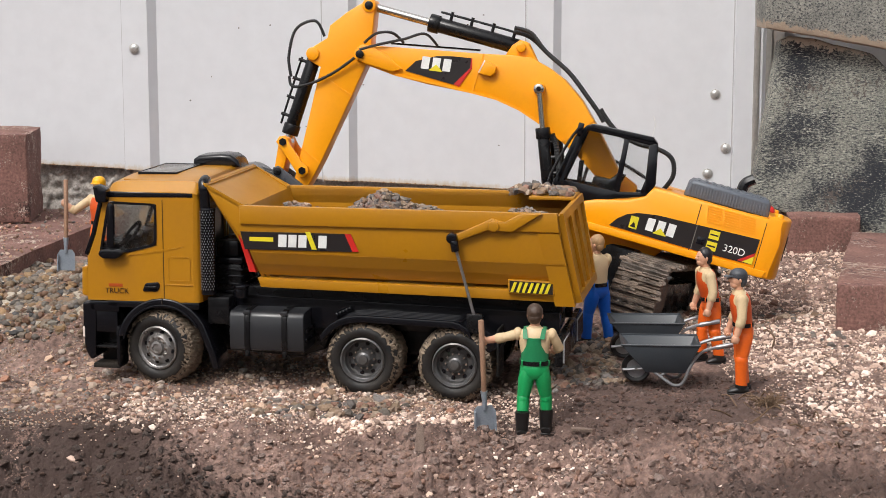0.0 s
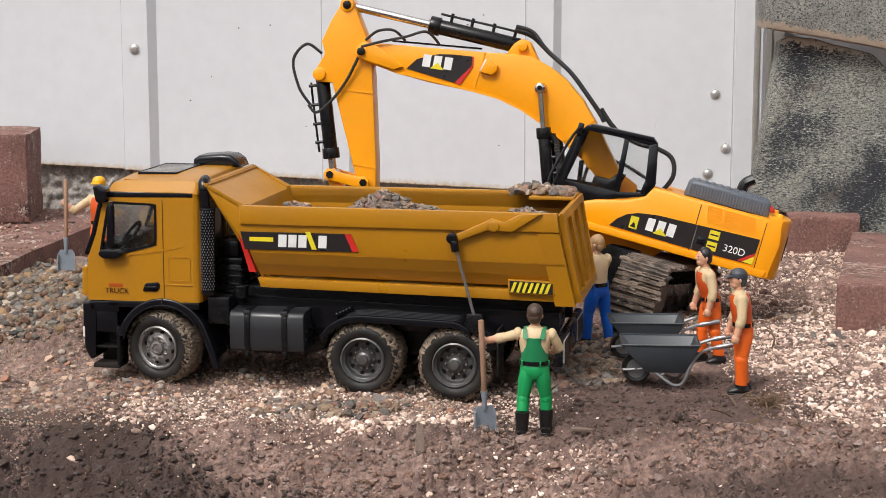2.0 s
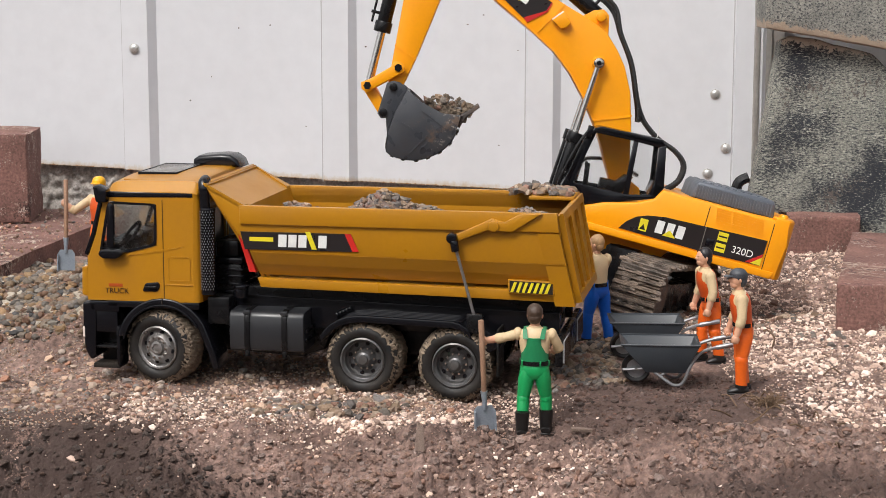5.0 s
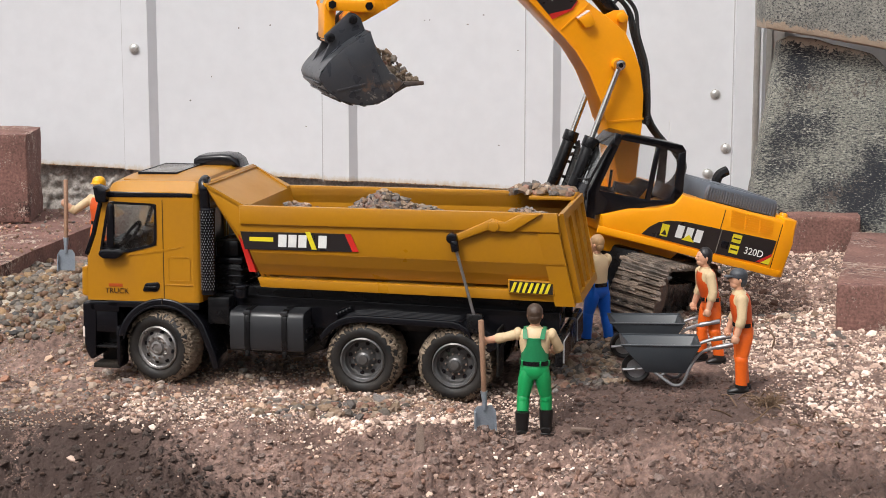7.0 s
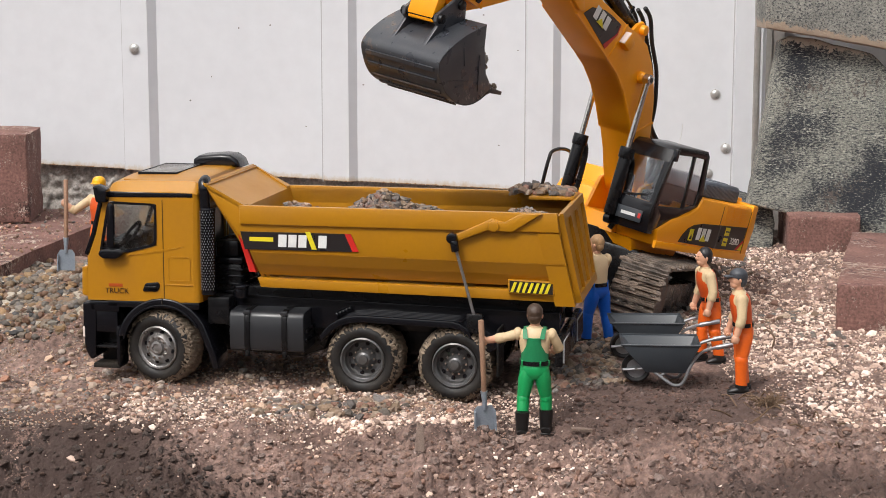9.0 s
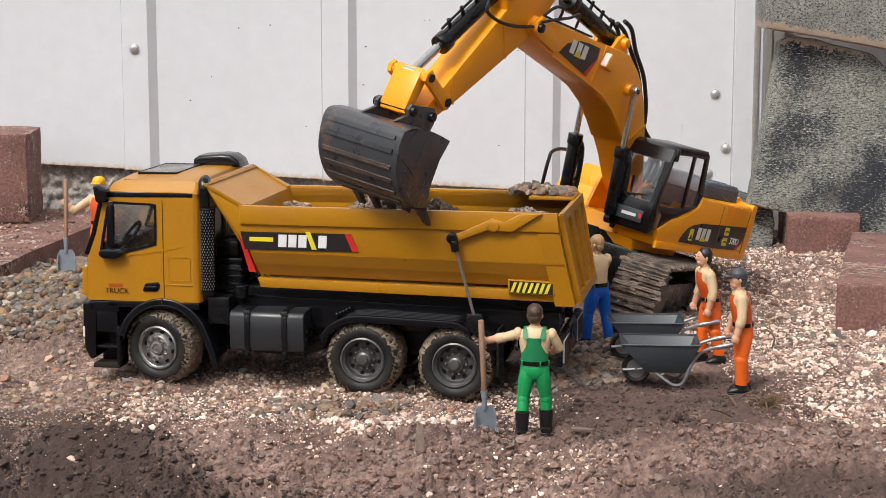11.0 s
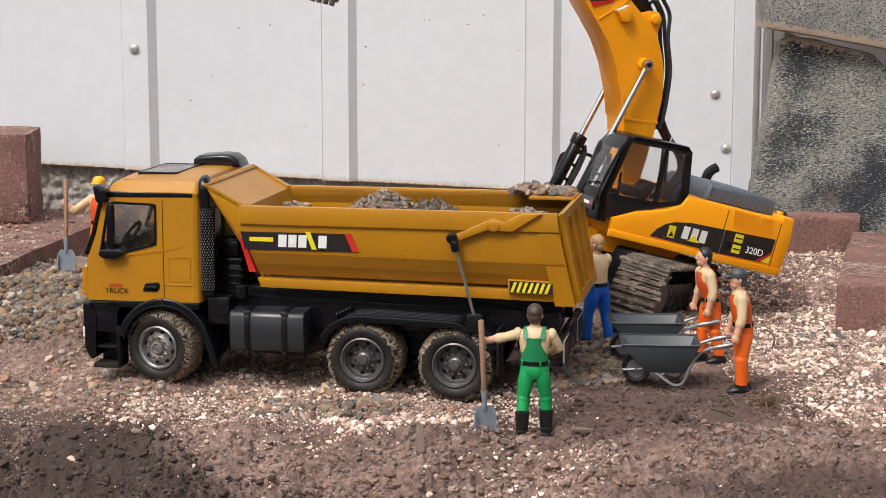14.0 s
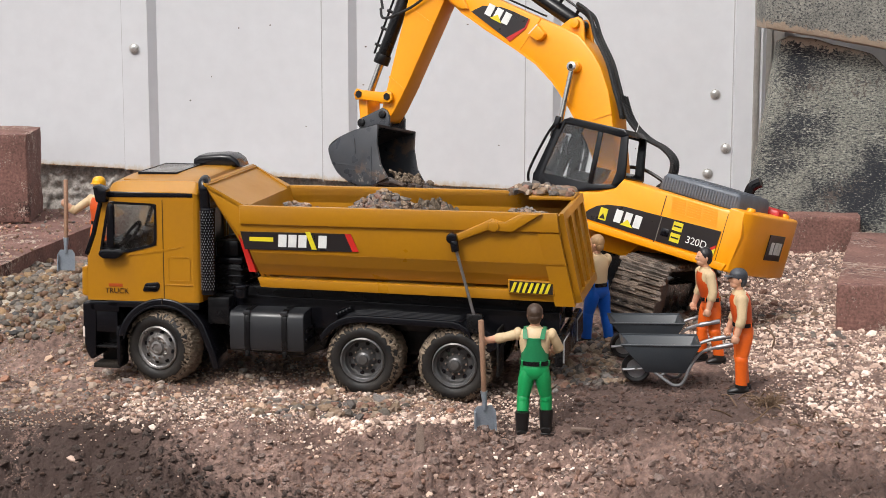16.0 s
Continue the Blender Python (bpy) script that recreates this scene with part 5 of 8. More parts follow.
def joints(t):
    """Poses of all moving parts in the excavator's space at time t."""
    sw, be, st, cu = (eased(r, t) for r in (SWING, BOOM, STICK, CURL))
    turn = pose(0, 0, 0, 0, 0, sw)
    at = lambda p, deg, y=BOOM_Y: turn @ pose(p[0], y, p[1], 0, -deg, 0)
    aim = lambda p, q: math.degrees(math.atan2(q[1] - p[1], q[0] - p[0]))
    piv = Vector(PIVOT)
    s = piv + spin(STICK_AT, be)
    b = s + spin(BUCKET_AT, st)
    la = s + spin(LINK_ON_STICK, st)
    low = b + spin(LOW_PIN, cu)
    d = low - la
    along = (LINK1 ** 2 - LINK2 ** 2 + d.length ** 2) / (2 * d.length)
    high = math.sqrt(max(0, LINK1 ** 2 - along ** 2))
    u = d.normalized()
    pin = la + u * along + Vector((-u.y, u.x)) * high
    out = {"upper": turn, "boom": at(piv, be), "stick": at(s, st), "bucket": at(b, cu), "rocker": at(la, aim(la, pin)), "link": at(pin, aim(pin, low))}
    behind = Vector((-0.040, 0.046))
    reach = math.degrees(math.atan2(0.0712, 0.0613))
    for k in range(3):
        out["loop", k] = turn @ pose(behind.x, BOOM_Y + 0.008 - 0.007 * k, behind.y, 0, reach - aim(behind, piv + spin((0.054, 0.060), be)), 0)
    foot, eye = Vector(BOOM_CYL_FOOT), piv + spin(BOOM_CYL_EYE, be)
    for k, y in enumerate((0.0275, -0.0275)):
        out["boom_barrel", k] = at(foot, aim(foot, eye), BOOM_Y + y)
        out["boom_rod", k] = at(eye, aim(foot, eye), BOOM_Y + y)
    foot, eye = piv + spin(STICK_CYL_FOOT, be), s + spin(CYL_ON_STICK, st)
    out["stick_barrel"], out["stick_rod"] = at(foot, aim(foot, eye)), at(eye, aim(foot, eye))
    foot, eye = s + spin(BCYL_ON_STICK, st), pin
    out["bucket_barrel"], out["bucket_rod"] = at(foot, aim(foot, eye)), at(eye, aim(foot, eye))
    return out


# ---- dump truck ----
truck = thing("dump_truck", pose(0.0241, 1.6162, 0, 0, 0, 169) @ Matrix.Diagonal((0.987, 1, 1, 1)), "ochre-yellow toy tipper truck with black chassis and muddy tyres", "truck")
WY = 0.076


def wheel(x, z, side, w, steer=0.0, rear=True, double=False):
    r = 0.0325
    face = side * WY
    m = pose(x, face, z, 0, 0, steer + (0 if side > 0 else 180))
    # +y of the wheel is its outer face
    prof = [(0.0195, -w), (0.027, -w), (0.0315, -w + 0.004), (r, -w * 0.75), (r, -0.006), (0.0312, -0.0025), (0.0285, 0.0), (0.0255, 0.0008), (0.0215, -0.0005), (0.0198, -0.0025), (0.0190, -0.006)]
    bm = lathe(prof, seg=64, closed=True)
    rng = random.Random(int(x * 1000) + side)
    for v in bm.verts:
        d = math.hypot(v.co.x, v.co.z)
        if d > 0.0305:
            v.co += Vector((v.co.x, 0, v.co.z)) / d * rng.uniform(-0.0006, 0.0011)
    tyre = part("tyre", bm, SIDEWALL, truck, "black rubber tyre caked with mud", at=m)
    lug = prism([(-0.0017, 0), (0.0017, 0), (0.0013, 0.0009), (-0.0013, 0.0009)], -w * 0.95, -0.0035)
    lm = mesh("tread_block", lug, RUBBER)
    for k in range(40):
        a = 2 * math.pi * k / 40
        o = new("tread_block", lm)
        o.parent = tyre
        o.matrix_basis = pose(math.sin(a) * (r - 0.0004), 0, math.cos(a) * (r - 0.0004), 0, math.degrees(a), 0)
    # an uneven crust of dried mud round the tread, ragged where it meets the wall
    mud = bmesh.new()
    n, rings = 120, []
    for k in range(n):
        a = 2 * math.pi * k / n
        ring = []
        rag = rng.uniform(0.0, 1.0)
        for j, y in enumerate((-w, -w * 0.8, -w * 0.6, -w * 0.4, -w * 0.22, -0.0040, 0.0003 + 0.0004 * rag)):
            d = r + 0.0013 + rng.uniform(-0.0008, 0.0010) if j < 5 else (r + 0.0004 + rng.uniform(-0.0006, 0.0007) if j == 5 else 0.0300 - 0.0030 * rag * rag)
            ring.append(mud.verts.new((d * math.sin(a), y + rng.uniform(-0.0005, 0.0005), d * math.cos(a))))
        rings.append(ring)
    for k in range(n):
        p, q = rings[k], rings[(k + 1) % n]
        for j in range(6):
            mud.faces.new((p[j], p[j + 1], q[j + 1], q[j]))
    for k in range(70):
        a = rng.uniform(0, 6.3)
        y = -w * rng.random() ** 2.0 - 0.002
        q = rng.uniform(0.0007, 0.0021)
        ball((r * math.sin(a), y, r * math.cos(a)), (q, q, q * 0.6), mud, seg=6, turn=Matrix.Rotation(a, 4, "Y"))
    tagged(part("caked_mud", mud, CAKED, tyre, "dried mud crust on the tread", smooth=False), kind="stuff")
    metal = RIMDARK if rear else RIM
    if rear:
        rim = lathe([(0.0001, -0.014), (0.0198, -0.014), (0.0202, -0.0008), (0.0190, 0.0), (0.0182, -0.0008), (0.0176, -0.0030), (0.0168, -0.0036), (0.0160, -0.0100), (0.0140, -0.0118), (0.0105, -0.0115), (0.0078, -0.0080), (0.0066, -0.0066), (0.0062, -0.0045), (0.0045, -0.0036), (0.0040, -0.0022), (0.0001, -0.0018)], seg=48)
    else:
        rim = lathe([(0.0001, -0.014), (0.0198, -0.014), (0.0200, -0.0008), (0.0188, 0.0002), (0.0180, -0.0016), (0.0172, -0.0022), (0.0164, -0.0062), (0.0155, -0.0070), (0.0140, -0.0050), (0.0112, -0.0012), (0.0106, -0.0006), (0.0078, -0.0008), (0.0066, -0.0018), (0.0060, 0.0012), (0.0040, 0.0016), (0.0038, 0.0004), (0.0001, 0.0004)], seg=48)
    rm = part("rim", rim, metal, tyre, "silver steel rim" if not rear else "dull grey deep-set rim")
    hole = mesh("hand_hole", lathe([(0.0019, -0.0006), (0.0019, 0.0009), (0.0001, 0.0009)], seg=12), CABBLACK)
    nut = mesh("wheel_nut", rod((0, -0.001, 0), (0, 0.0016, 0), 0.0011, seg=6), CHROME)
    for k in range(8):
        a = 2 * math.pi * k / 8 + 0.2
        o = new("hand_hole", hole)
        o.parent, o.matrix_basis = tyre, pose(0.0136 * math.cos(a), (-0.0117 if rear else -0.0046), 0.0136 * math.sin(a), 0, 0, 0)
    for k in range(10):
        a = 2 * math.pi * k / 10
        o = new("wheel_nut", nut)
        o.parent, o.matrix_basis = tyre, pose((0.0092 if rear else 0.0092) * math.cos(a), (-0.0098 if rear else -0.0006), 0.0092 * math.sin(a))
    return tyre


for side in (1, -1):
    wheel(0.2756, 0.0374, side, 0.026, -11, False)
    wheel(0.0835, 0.0339, side, 0.036)
    wheel(0.0, 0.0325, side, 0.036)

# chassis
part("chassis", box((-0.085, -0.03, 0.052), (0.33, 0.03, 0.076), 0.002), BLACK, truck, "black ladder chassis")
# Made-up black blocks that keep the gaps below the truck dark.
part("gearbox", prism([(0.235, 0.058), (0.225, 0.030), (0.150, 0.026), (0.128, 0.034), (0.118, 0.058)], -0.036, 0.038, 0.003), BLACK, truck, "black block added to fill the dark gap under the frame")
part("engine_sump", prism([(0.330, 0.078), (0.330, 0.040), (0.300, 0.026), (0.246, 0.026), (0.236, 0.040), (0.236, 0.078)], -0.040, 0.040, 0.003), BLACK, truck, "black block added to fill the dark gap under the cab")
part("axle_housing", box((-0.030, -0.034, 0.030), (0.118, 0.034, 0.062), 0.004), BLACK, truck, "black block added to fill the dark gap between the rear wheels")
for x, z in ((0.2756, 0.0374), (0.0835, 0.0339), (0.0, 0.0325)):
    part("axle", rod((x, -0.06, z), (x, 0.06, z), 0.008), BLACK, truck)
for y0, y1 in ((0.040, 0.0500), (-0.0500, -0.040)):
    rail = part("side_rail", prism([(0.2140, 0.0845), (-0.0900, 0.0775), (-0.0900, 0.0560), (0.2140, 0.0560)], y0, y1, 0.0012), CABBLACK, truck, "long black frame rail")
    part("rail_flange", prism([(0.2145, 0.0850), (-0.0900, 0.0780), (-0.0900, 0.0766), (0.2145, 0.0836)], min(y0, y1) - 0.002, max(y0, y1) + 0.002, 0.0004), CABBLACK, rail)
part("subframe", box((-0.092, -0.045, 0.076), (0.20, 0.045, 0.092), 0.002), BLACK, truck, "black tipping subframe")


def build_tank(side):
    """A box-shaped tank with rounded long edges, held by two straps."""
    flip = lambda pts: pts if side > 0 else [(-y, z) for y, z in pts]
    def ring(e):
        return flip([(0.040 - e, 0.038 - e), (0.0715, 0.038 - e), (0.0745 + e * 0.7, 0.0395 - e * 0.7), (0.0758 + e, 0.043), (0.0758 + e, 0.0690), (0.0742 + e * 0.7, 0.0722 + e * 0.7), (0.0705, 0.0738 + e), (0.040 - e, 0.0750 + e)])
    t = part("fuel_tank", prism(ring(0), 0.1372, 0.2065, 0.0012, axis="x"), TANK, truck, "black box-shaped fuel tank with two straps")
    for x in (0.1525, 0.1872):
        st = part("strap", prism(ring(0.0014), x, x + 0.0052, 0.0005, axis="x"), BLACK, t)
        y = side * 0.0762
        part("strap_bolt", box((x - 0.0006, y - 0.0012, 0.0715), (x + 0.0058, y + 0.0016, 0.0752), 0.0008), TANK, st)
        part("strap_end", box((x + 0.0008, y - 0.003, 0.0335), (x + 0.0044, y + 0.0010, 0.0385), 0.0006), BLACK, st)
    for z in (0.047, 0.0555):
        part("end_rib", box((0.1352, min(side * 0.046, side * 0.071), z), (0.1374, max(side * 0.046, side * 0.071), z + 0.003), 0.0005), BLACK, t)


build_tank(1)
build_tank(-1)


def arc(cx, cz, r, a0, a1, n=16):
    return [(cx + r * math.cos(radians(a0 + (a1 - a0) * k / n)), cz + r * math.sin(radians(a0 + (a1 - a0) * k / n))) for k in range(n + 1)]


def build_fenders():
    for s in (1, -1):
        span = lambda a, b: (s * a, s * b) if s > 0 else (s * b, s * a)
        y0, y1 = span(0.044, 0.0775)
        cx, cz = 0.2690, 0.0385
        outer = [(0.3125, 0.046)] + arc(cx, cz, 0.0445, 16, 150, 22) + [(0.2240, 0.0450), (0.2185, 0.0310), (0.2168, 0.0210)]
        inner = [(0.2225, 0.0200), (0.2262, 0.0330)] + arc(cx, cz, 0.0378, 164, 14, 22)
        f = part("front_fender", prism(outer + inner, y0, y1, 0.0016, seg=3), CABBLACK, truck, "black front wheel arch")
        lip0, lip1 = span(0.0770, 0.0790)
        part("fender_lip", prism(arc(cx, cz, 0.0390, 150, 10, 20) + arc(cx, cz, 0.0372, 10, 150, 20), lip0, lip1, 0.0003), CABBLACK, f)
        part("fender_seam", box((cx - 0.0004, lip0 - 0.0004, cz + 0.0390), (cx + 0.0004, lip0 + 0.0016, cz + 0.0446)), RUBBER, f, smooth=False)
        # long guard over the two rear wheels: curved ends, flat ribbed top
        line = [(0.1205, 0.0535), (0.1165, 0.0590), (0.1105, 0.0645), (0.1030, 0.0690), (0.0940, 0.0717), (0.0830, 0.0728), (0.0, 0.0705), (-0.0060, 0.0690), (-0.0120, 0.0655), (-0.0160, 0.0610)]
        under = [(x - 0.0012 * (1 if x > 0.04 else -1), z - 0.0032) for x, z in reversed(line)]
        m = part("rear_mudguard", prism(line + under, y0, y1, 0.0010), CABBLACK, truck, "ribbed black mudguard over the rear wheels")
        lip = [(x + 0.0008, z + 0.0018) for x, z in line] + [(x, z - 0.0042) for x, z in reversed(line)]
        lp0, lp1 = span(0.0768, 0.0792)
        part("mudguard_lip", prism(lip, lp0, lp1, 0.0007), CABBLACK, m)
        top = [(0.1030, 0.0688), (0.0940, 0.0716), (0.0830, 0.0727), (0.0, 0.0704), (-0.0060, 0.0690)]
        for k in range(5):
            r0, r1 = span(0.0480 + k * 0.0055, 0.0505 + k * 0.0055)
            part("rib", prism([(x, z + 0.0022) for x, z in top] + [(x, z - 0.0005) for x, z in reversed(top)], r0, r1, 0.0006), CABBLACK, m)
        for x in (0.052, 0.062):
            part("screw", rod((x, s * 0.055, 0.0735), (x, s * 0.055, 0.0755), 0.0008, seg=8), CHROME, m)
        for k in range(5):
            a = (0.0985 + k * 0.0030, s * 0.0520, 0.0755 - k * 0.0014)
            part("corrugated_hose", rod(a, (a[0] + 0.0020, a[1], a[2] - 0.0009), 0.0034, seg=14, edge=0.0006), CABBLACK, m)
        f0, f1 = span(0.046, 0.0765)
        part("mud_flap", box((-0.0400, f0, 0.024), (-0.0380, f1, 0.066), 0.0006), RUBBER, truck, "black rubber mud flap")
        b0, b1 = span(0.060, 0.0735)
        part("lamp_bracket", prism([(-0.026, 0.066), (-0.040, 0.058), (-0.040, 0.050), (-0.030, 0.044), (-0.024, 0.050)], b0, b1, 0.0012), CABBLACK, truck)
    bar = part("bumper_rear", box((-0.096, -0.072, 0.034), (-0.089, 0.073, 0.060), 0.002), BLACK, truck, "black rear underrun bar with striped plates")
    for y0 in (0.030, -0.068):
        part("stripe_plate", box((-0.0972, y0, 0.0375), (-0.0962, y0 + 0.040, 0.0570)), WALLGREY, bar, "red and white striped tail plate", smooth=False)
        for k in range(6):
            a = y0 + 0.001 + k * 0.0066
            part("stripe", prism([(a, 0.0378), (a + 0.0030, 0.0378), (a + 0.0050, 0.0567), (a + 0.0020, 0.0567)], -0.0976, -0.0972, axis="x"), BROWNINK, bar, smooth=False)


build_fenders()


def crowned(stations, half, z_edge, crown, r, n=14):
    """A roof panel: stations of (x, rise) from front to back, crowned across and rounded at both long sides, closed below."""
    bm = bmesh.new()
    rows = []
    for x, rise in stations:
        row = [bm.verts.new((x, -half, z_edge - r))]
        for k in range(n + 1):
            u = -1 + 2 * k / n
            u = math.copysign(abs(u) ** 0.75, u)
            edge = max(0.0, (abs(u) * half - (half - r)) / r)
            z = z_edge + crown * (1 - u * u) + rise - r * (1 - math.sqrt(max(0.0, 1 - edge * edge)))
            row.append(bm.verts.new((x, u * half, max(z, z_edge - r))))
        row.append(bm.verts.new((x, half, z_edge - r)))
        rows.append(row)
    for a, b in zip(rows, rows[1:]):
        for k in range(len(a) - 1):
            bm.faces.new((a[k], a[k + 1], b[k + 1], b[k]))
        bm.faces.new((a[-1], a[0], b[0], b[-1]))
    bm.faces.new(rows[0])
    bm.faces.new(rows[-1])
    bmesh.ops.remove_doubles(bm, verts=bm.verts[:], dist=1e-6)
    return bm


def loop_band(outer, inner, y, d):
    """A flat ring between two outlines with as many corners each, in the plane y, d thick."""
    one = bmesh.new()
    o_, i_ = [one.verts.new((a, y, b)) for a, b in outer], [one.verts.new((a, y, b)) for a, b in inner]
    n = len(outer)
    for k in range(n):
        one.faces.new((o_[k], o_[(k + 1) % n], i_[(k + 1) % n], i_[k]))
    ext = bmesh.ops.extrude_face_region(one, geom=one.faces[:])
    for v in ext["geom"]:
        if isinstance(v, bmesh.types.BMVert):
            v.co.y += d
    return one


def rounded(pts, r, n=4):
    """An outline with each corner rounded."""
    out, m = [], len(pts)
    for i in range(m):
        a, b, c = Vector(pts[i - 1]), Vector(pts[i]), Vector(pts[(i + 1) % m])
        u, v = (a - b), (c - b)
        k = min(r, u.length * 0.45, v.length * 0.45)
        p, q = b + u.normalized() * k, b + v.normalized() * k
        for j in range(n + 1):
            t = j / n
            out.append(tuple((1 - t) ** 2 * p + 2 * t * (1 - t) * b + t * t * q))
    return out


def grown(pts, d):
    """An outline moved outwards by d from its middle."""
    c = sum((Vector(p) for p in pts), Vector((0, 0))) / len(pts)
    return [tuple(Vector(p) + (Vector(p) - c).normalized() * d) for p in pts]


def build_cab():
    hw = 0.076
    win = rounded([(0.3270, 0.1232), (0.3180, 0.1682), (0.2740, 0.1672), (0.2748, 0.1318), (0.3025, 0.1250)], 0.0055)
    sides = []
    for s in (1, -1):
        bm = bmesh.new()
        # the side is a ring of strips round the window opening
        y, d = s * hw, -s * 0.0030
        for q in ([(0.3405, 0.0795), (0.3412, 0.1000), (0.3385, 0.1205), (0.3270, 0.1215), (0.3025, 0.1232), (0.2735, 0.1305), (0.2395, 0.1305), (0.2395, 0.0800)],
                  [(0.3385, 0.1205), (0.3310, 0.1400), (0.3225, 0.1735), (0.3185, 0.1700), (0.3230, 0.1480), (0.3275, 0.1215)],
                  [(0.3225, 0.1735), (0.2385, 0.1745), (0.2388, 0.1305), (0.2735, 0.1305), (0.2728, 0.1680), (0.3185, 0.1700)]):
            prism(q, y, y + d, 0.0, bm)
        # rounded rear corner
        corner = [(0.2395, s * hw), (0.2360, s * (hw - 0.0008)), (0.2335, s * (hw - 0.0035)), (0.2328, s * (hw - 0.0075)), (0.2360, s * (hw - 0.0075)), (0.2395, s * (hw - 0.0030))]
        prism(corner, 0.0800, 0.1790, 0.0, bm, axis="z")
        sides.append(bm)
    front = box((0.3375, -hw + 0.001, 0.0795), (0.3410, hw - 0.001, 0.1210), 0.0015)
    cab = part("cab_shell", front, OCHRE, truck, "ochre-yellow cab shell")
    for one in sides:
        part("side_panel", one, OCHRE, cab, "ochre door side of the cab")
    part("cab_floor", box((0.236, -hw + 0.002, 0.0800), (0.337, hw - 0.002, 0.083)), OCHRE, cab, smooth=False)
    # back wall with a window opening
    bm = bmesh.new()
    for a, b in (((-0.070, 0.080), (0.070, 0.112)), ((-0.070, 0.160), (0.070, 0.180)), ((-0.070, 0.112), (-0.050, 0.160)), ((0.048, 0.112), (0.070, 0.160)), ((-0.004, 0.112), (0.004, 0.160))):
        box((0.2328, a[0], a[1]), (0.2352, b[0], b[1]), 0.0, bm)
    back = part("back_wall", bm, OCHRE, cab, "ochre back wall with two small windows", smooth=False)
    for a, b in ((-0.050, -0.004), (0.004, 0.048)):
        part("rear_pane", box((0.2336, a, 0.112), (0.2344, b, 0.160)), GREYPANEL, back, "dark rear pane", smooth=False)
        one = bmesh.new()
        for p, q in (((a - 0.002, 0.110), (b + 0.002, 0.1125)), ((a - 0.002, 0.1595), (b + 0.002, 0.162)), ((a - 0.002, 0.1125), (a + 0.0008, 0.1595)), ((b - 0.0008, 0.1125), (b + 0.002, 0.1595))):
            box((0.2312, p[0], p[1]), (0.2327, q[0], q[1]), 0.0003, one)
        part("pane_frame", one, OCHRE, back)
    part("back_ridge", box((0.2312, -0.066, 0.166), (0.2327, 0.066, 0.1685), 0.0004), OCHRE, back)
    part("back_ridge", box((0.2312, 0.058, 0.092), (0.2327, 0.060, 0.166), 0.0004), OCHRE, back)
    # crowned roof
    top = [(0.3195, -0.0075), (0.3188, -0.0045), (0.3165, -0.0020), (0.3110, -0.0002), (0.3000, 0.0008), (0.2700, 0.0014), (0.2450, 0.0014), (0.2385, 0.0010), (0.2352, -0.0006), (0.2338, -0.0035), (0.2332, -0.0080)]
    roof = part("roof", crowned(top, hw, 0.1860, 0.0040, 0.0085), OCHRE, cab, "ochre-yellow crowned roof with rounded edges")
    part("roof_hatch", box((0.2680, -0.036, 0.1895), (0.3030, 0.036, 0.1918), 0.0008), GREYPANEL, roof, "dark grey glazed roof hatch")
    one = bmesh.new()
    for p, q in (((0.2668, -0.0372), (0.2682, 0.0372)), ((0.3028, -0.0372), (0.3042, 0.0372)), ((0.2682, 0.0358), (0.3028, 0.0372)), ((0.2682, -0.0372), (0.3028, -0.0358))):
        box((p[0], p[1], 0.1885), (q[0], q[1], 0.1922), 0.0003, one)
    part("hatch_rim", one, CABBLACK, roof)
    for y in (0.0625, -0.0625):
        part("roof_crease", box((0.2400, y - 0.0005, 0.1868), (0.3080, y + 0.0005, 0.1886), 0.0003), OCHRE, roof)
    part("roof_strip", prism([(0.3225, 0.1728), (0.3205, 0.1785), (0.2385, 0.1785), (0.2385, 0.1745)], -hw - 0.0004, hw + 0.0004, 0.0008), CABBLACK, cab, "black strip under the roof")
    sp = prism([(0.2775, 0.1900), (0.2770, 0.1960), (0.2715, 0.1995), (0.2500, 0.2012), (0.2400, 0.2005), (0.2330, 0.1960), (0.2300, 0.1890)], -0.0700, -0.0380, 0.0035, seg=4)
    spo = part("roof_spoiler", sp, CABBLACK, cab, "black roof air intake")
    part("intake_foot", box((0.2380, -0.0700, 0.1872), (0.2790, -0.0350, 0.1905), 0.0010), OCHRE, spo)
    for s in (1, -1):
        y = s * (hw - 0.0015)
        part("side_window", prism(win, y, y - s * 0.0008), GLASS, cab, "clear side pane", smooth=False).visible_shadow = False
        part("window_seal", loop_band(grown(win, 0.0016), grown(win, -0.0009), s * (hw + 0.0007), -s * 0.0032), CABBLACK, cab, "black window seal")
        # windscreen pillar
        pil = [(0.3395, 0.1200), (0.3322, 0.1400), (0.3238, 0.1735), (0.3275, 0.1735), (0.3362, 0.1400), (0.3435, 0.1210)]
        a, b = sorted((s * (hw - 0.0060), s * (hw - 0.0004)))
        part("windscreen_pillar", prism(pil, a, b, 0.0008), CABBLACK, cab, "black windscreen pillar")
        a, b = sorted((s * (hw - 0.003), s * (hw + 0.0085)))
        part("door_mirror", prism(rounded([(0.3175, 0.1690), (0.3168, 0.1805), (0.3255, 0.1850), (0.3300, 0.1835), (0.3275, 0.1690)], 0.0025), a, b, 0.0015), CABBLACK, cab, "black kerb mirror")
        a, b = sorted((s * (hw + 0.0012), s * (hw + 0.0058)))
        mir = part("side_mirror", prism(rounded([(0.3125, 0.1260), (0.3118, 0.1675), (0.3172, 0.1690), (0.3195, 0.1300)], 0.0020), a, b, 0.0012), CABBLACK, cab, "upright black side mirror")
        a, b = sorted((s * (hw - 0.0005), s * (hw + 0.0085)))
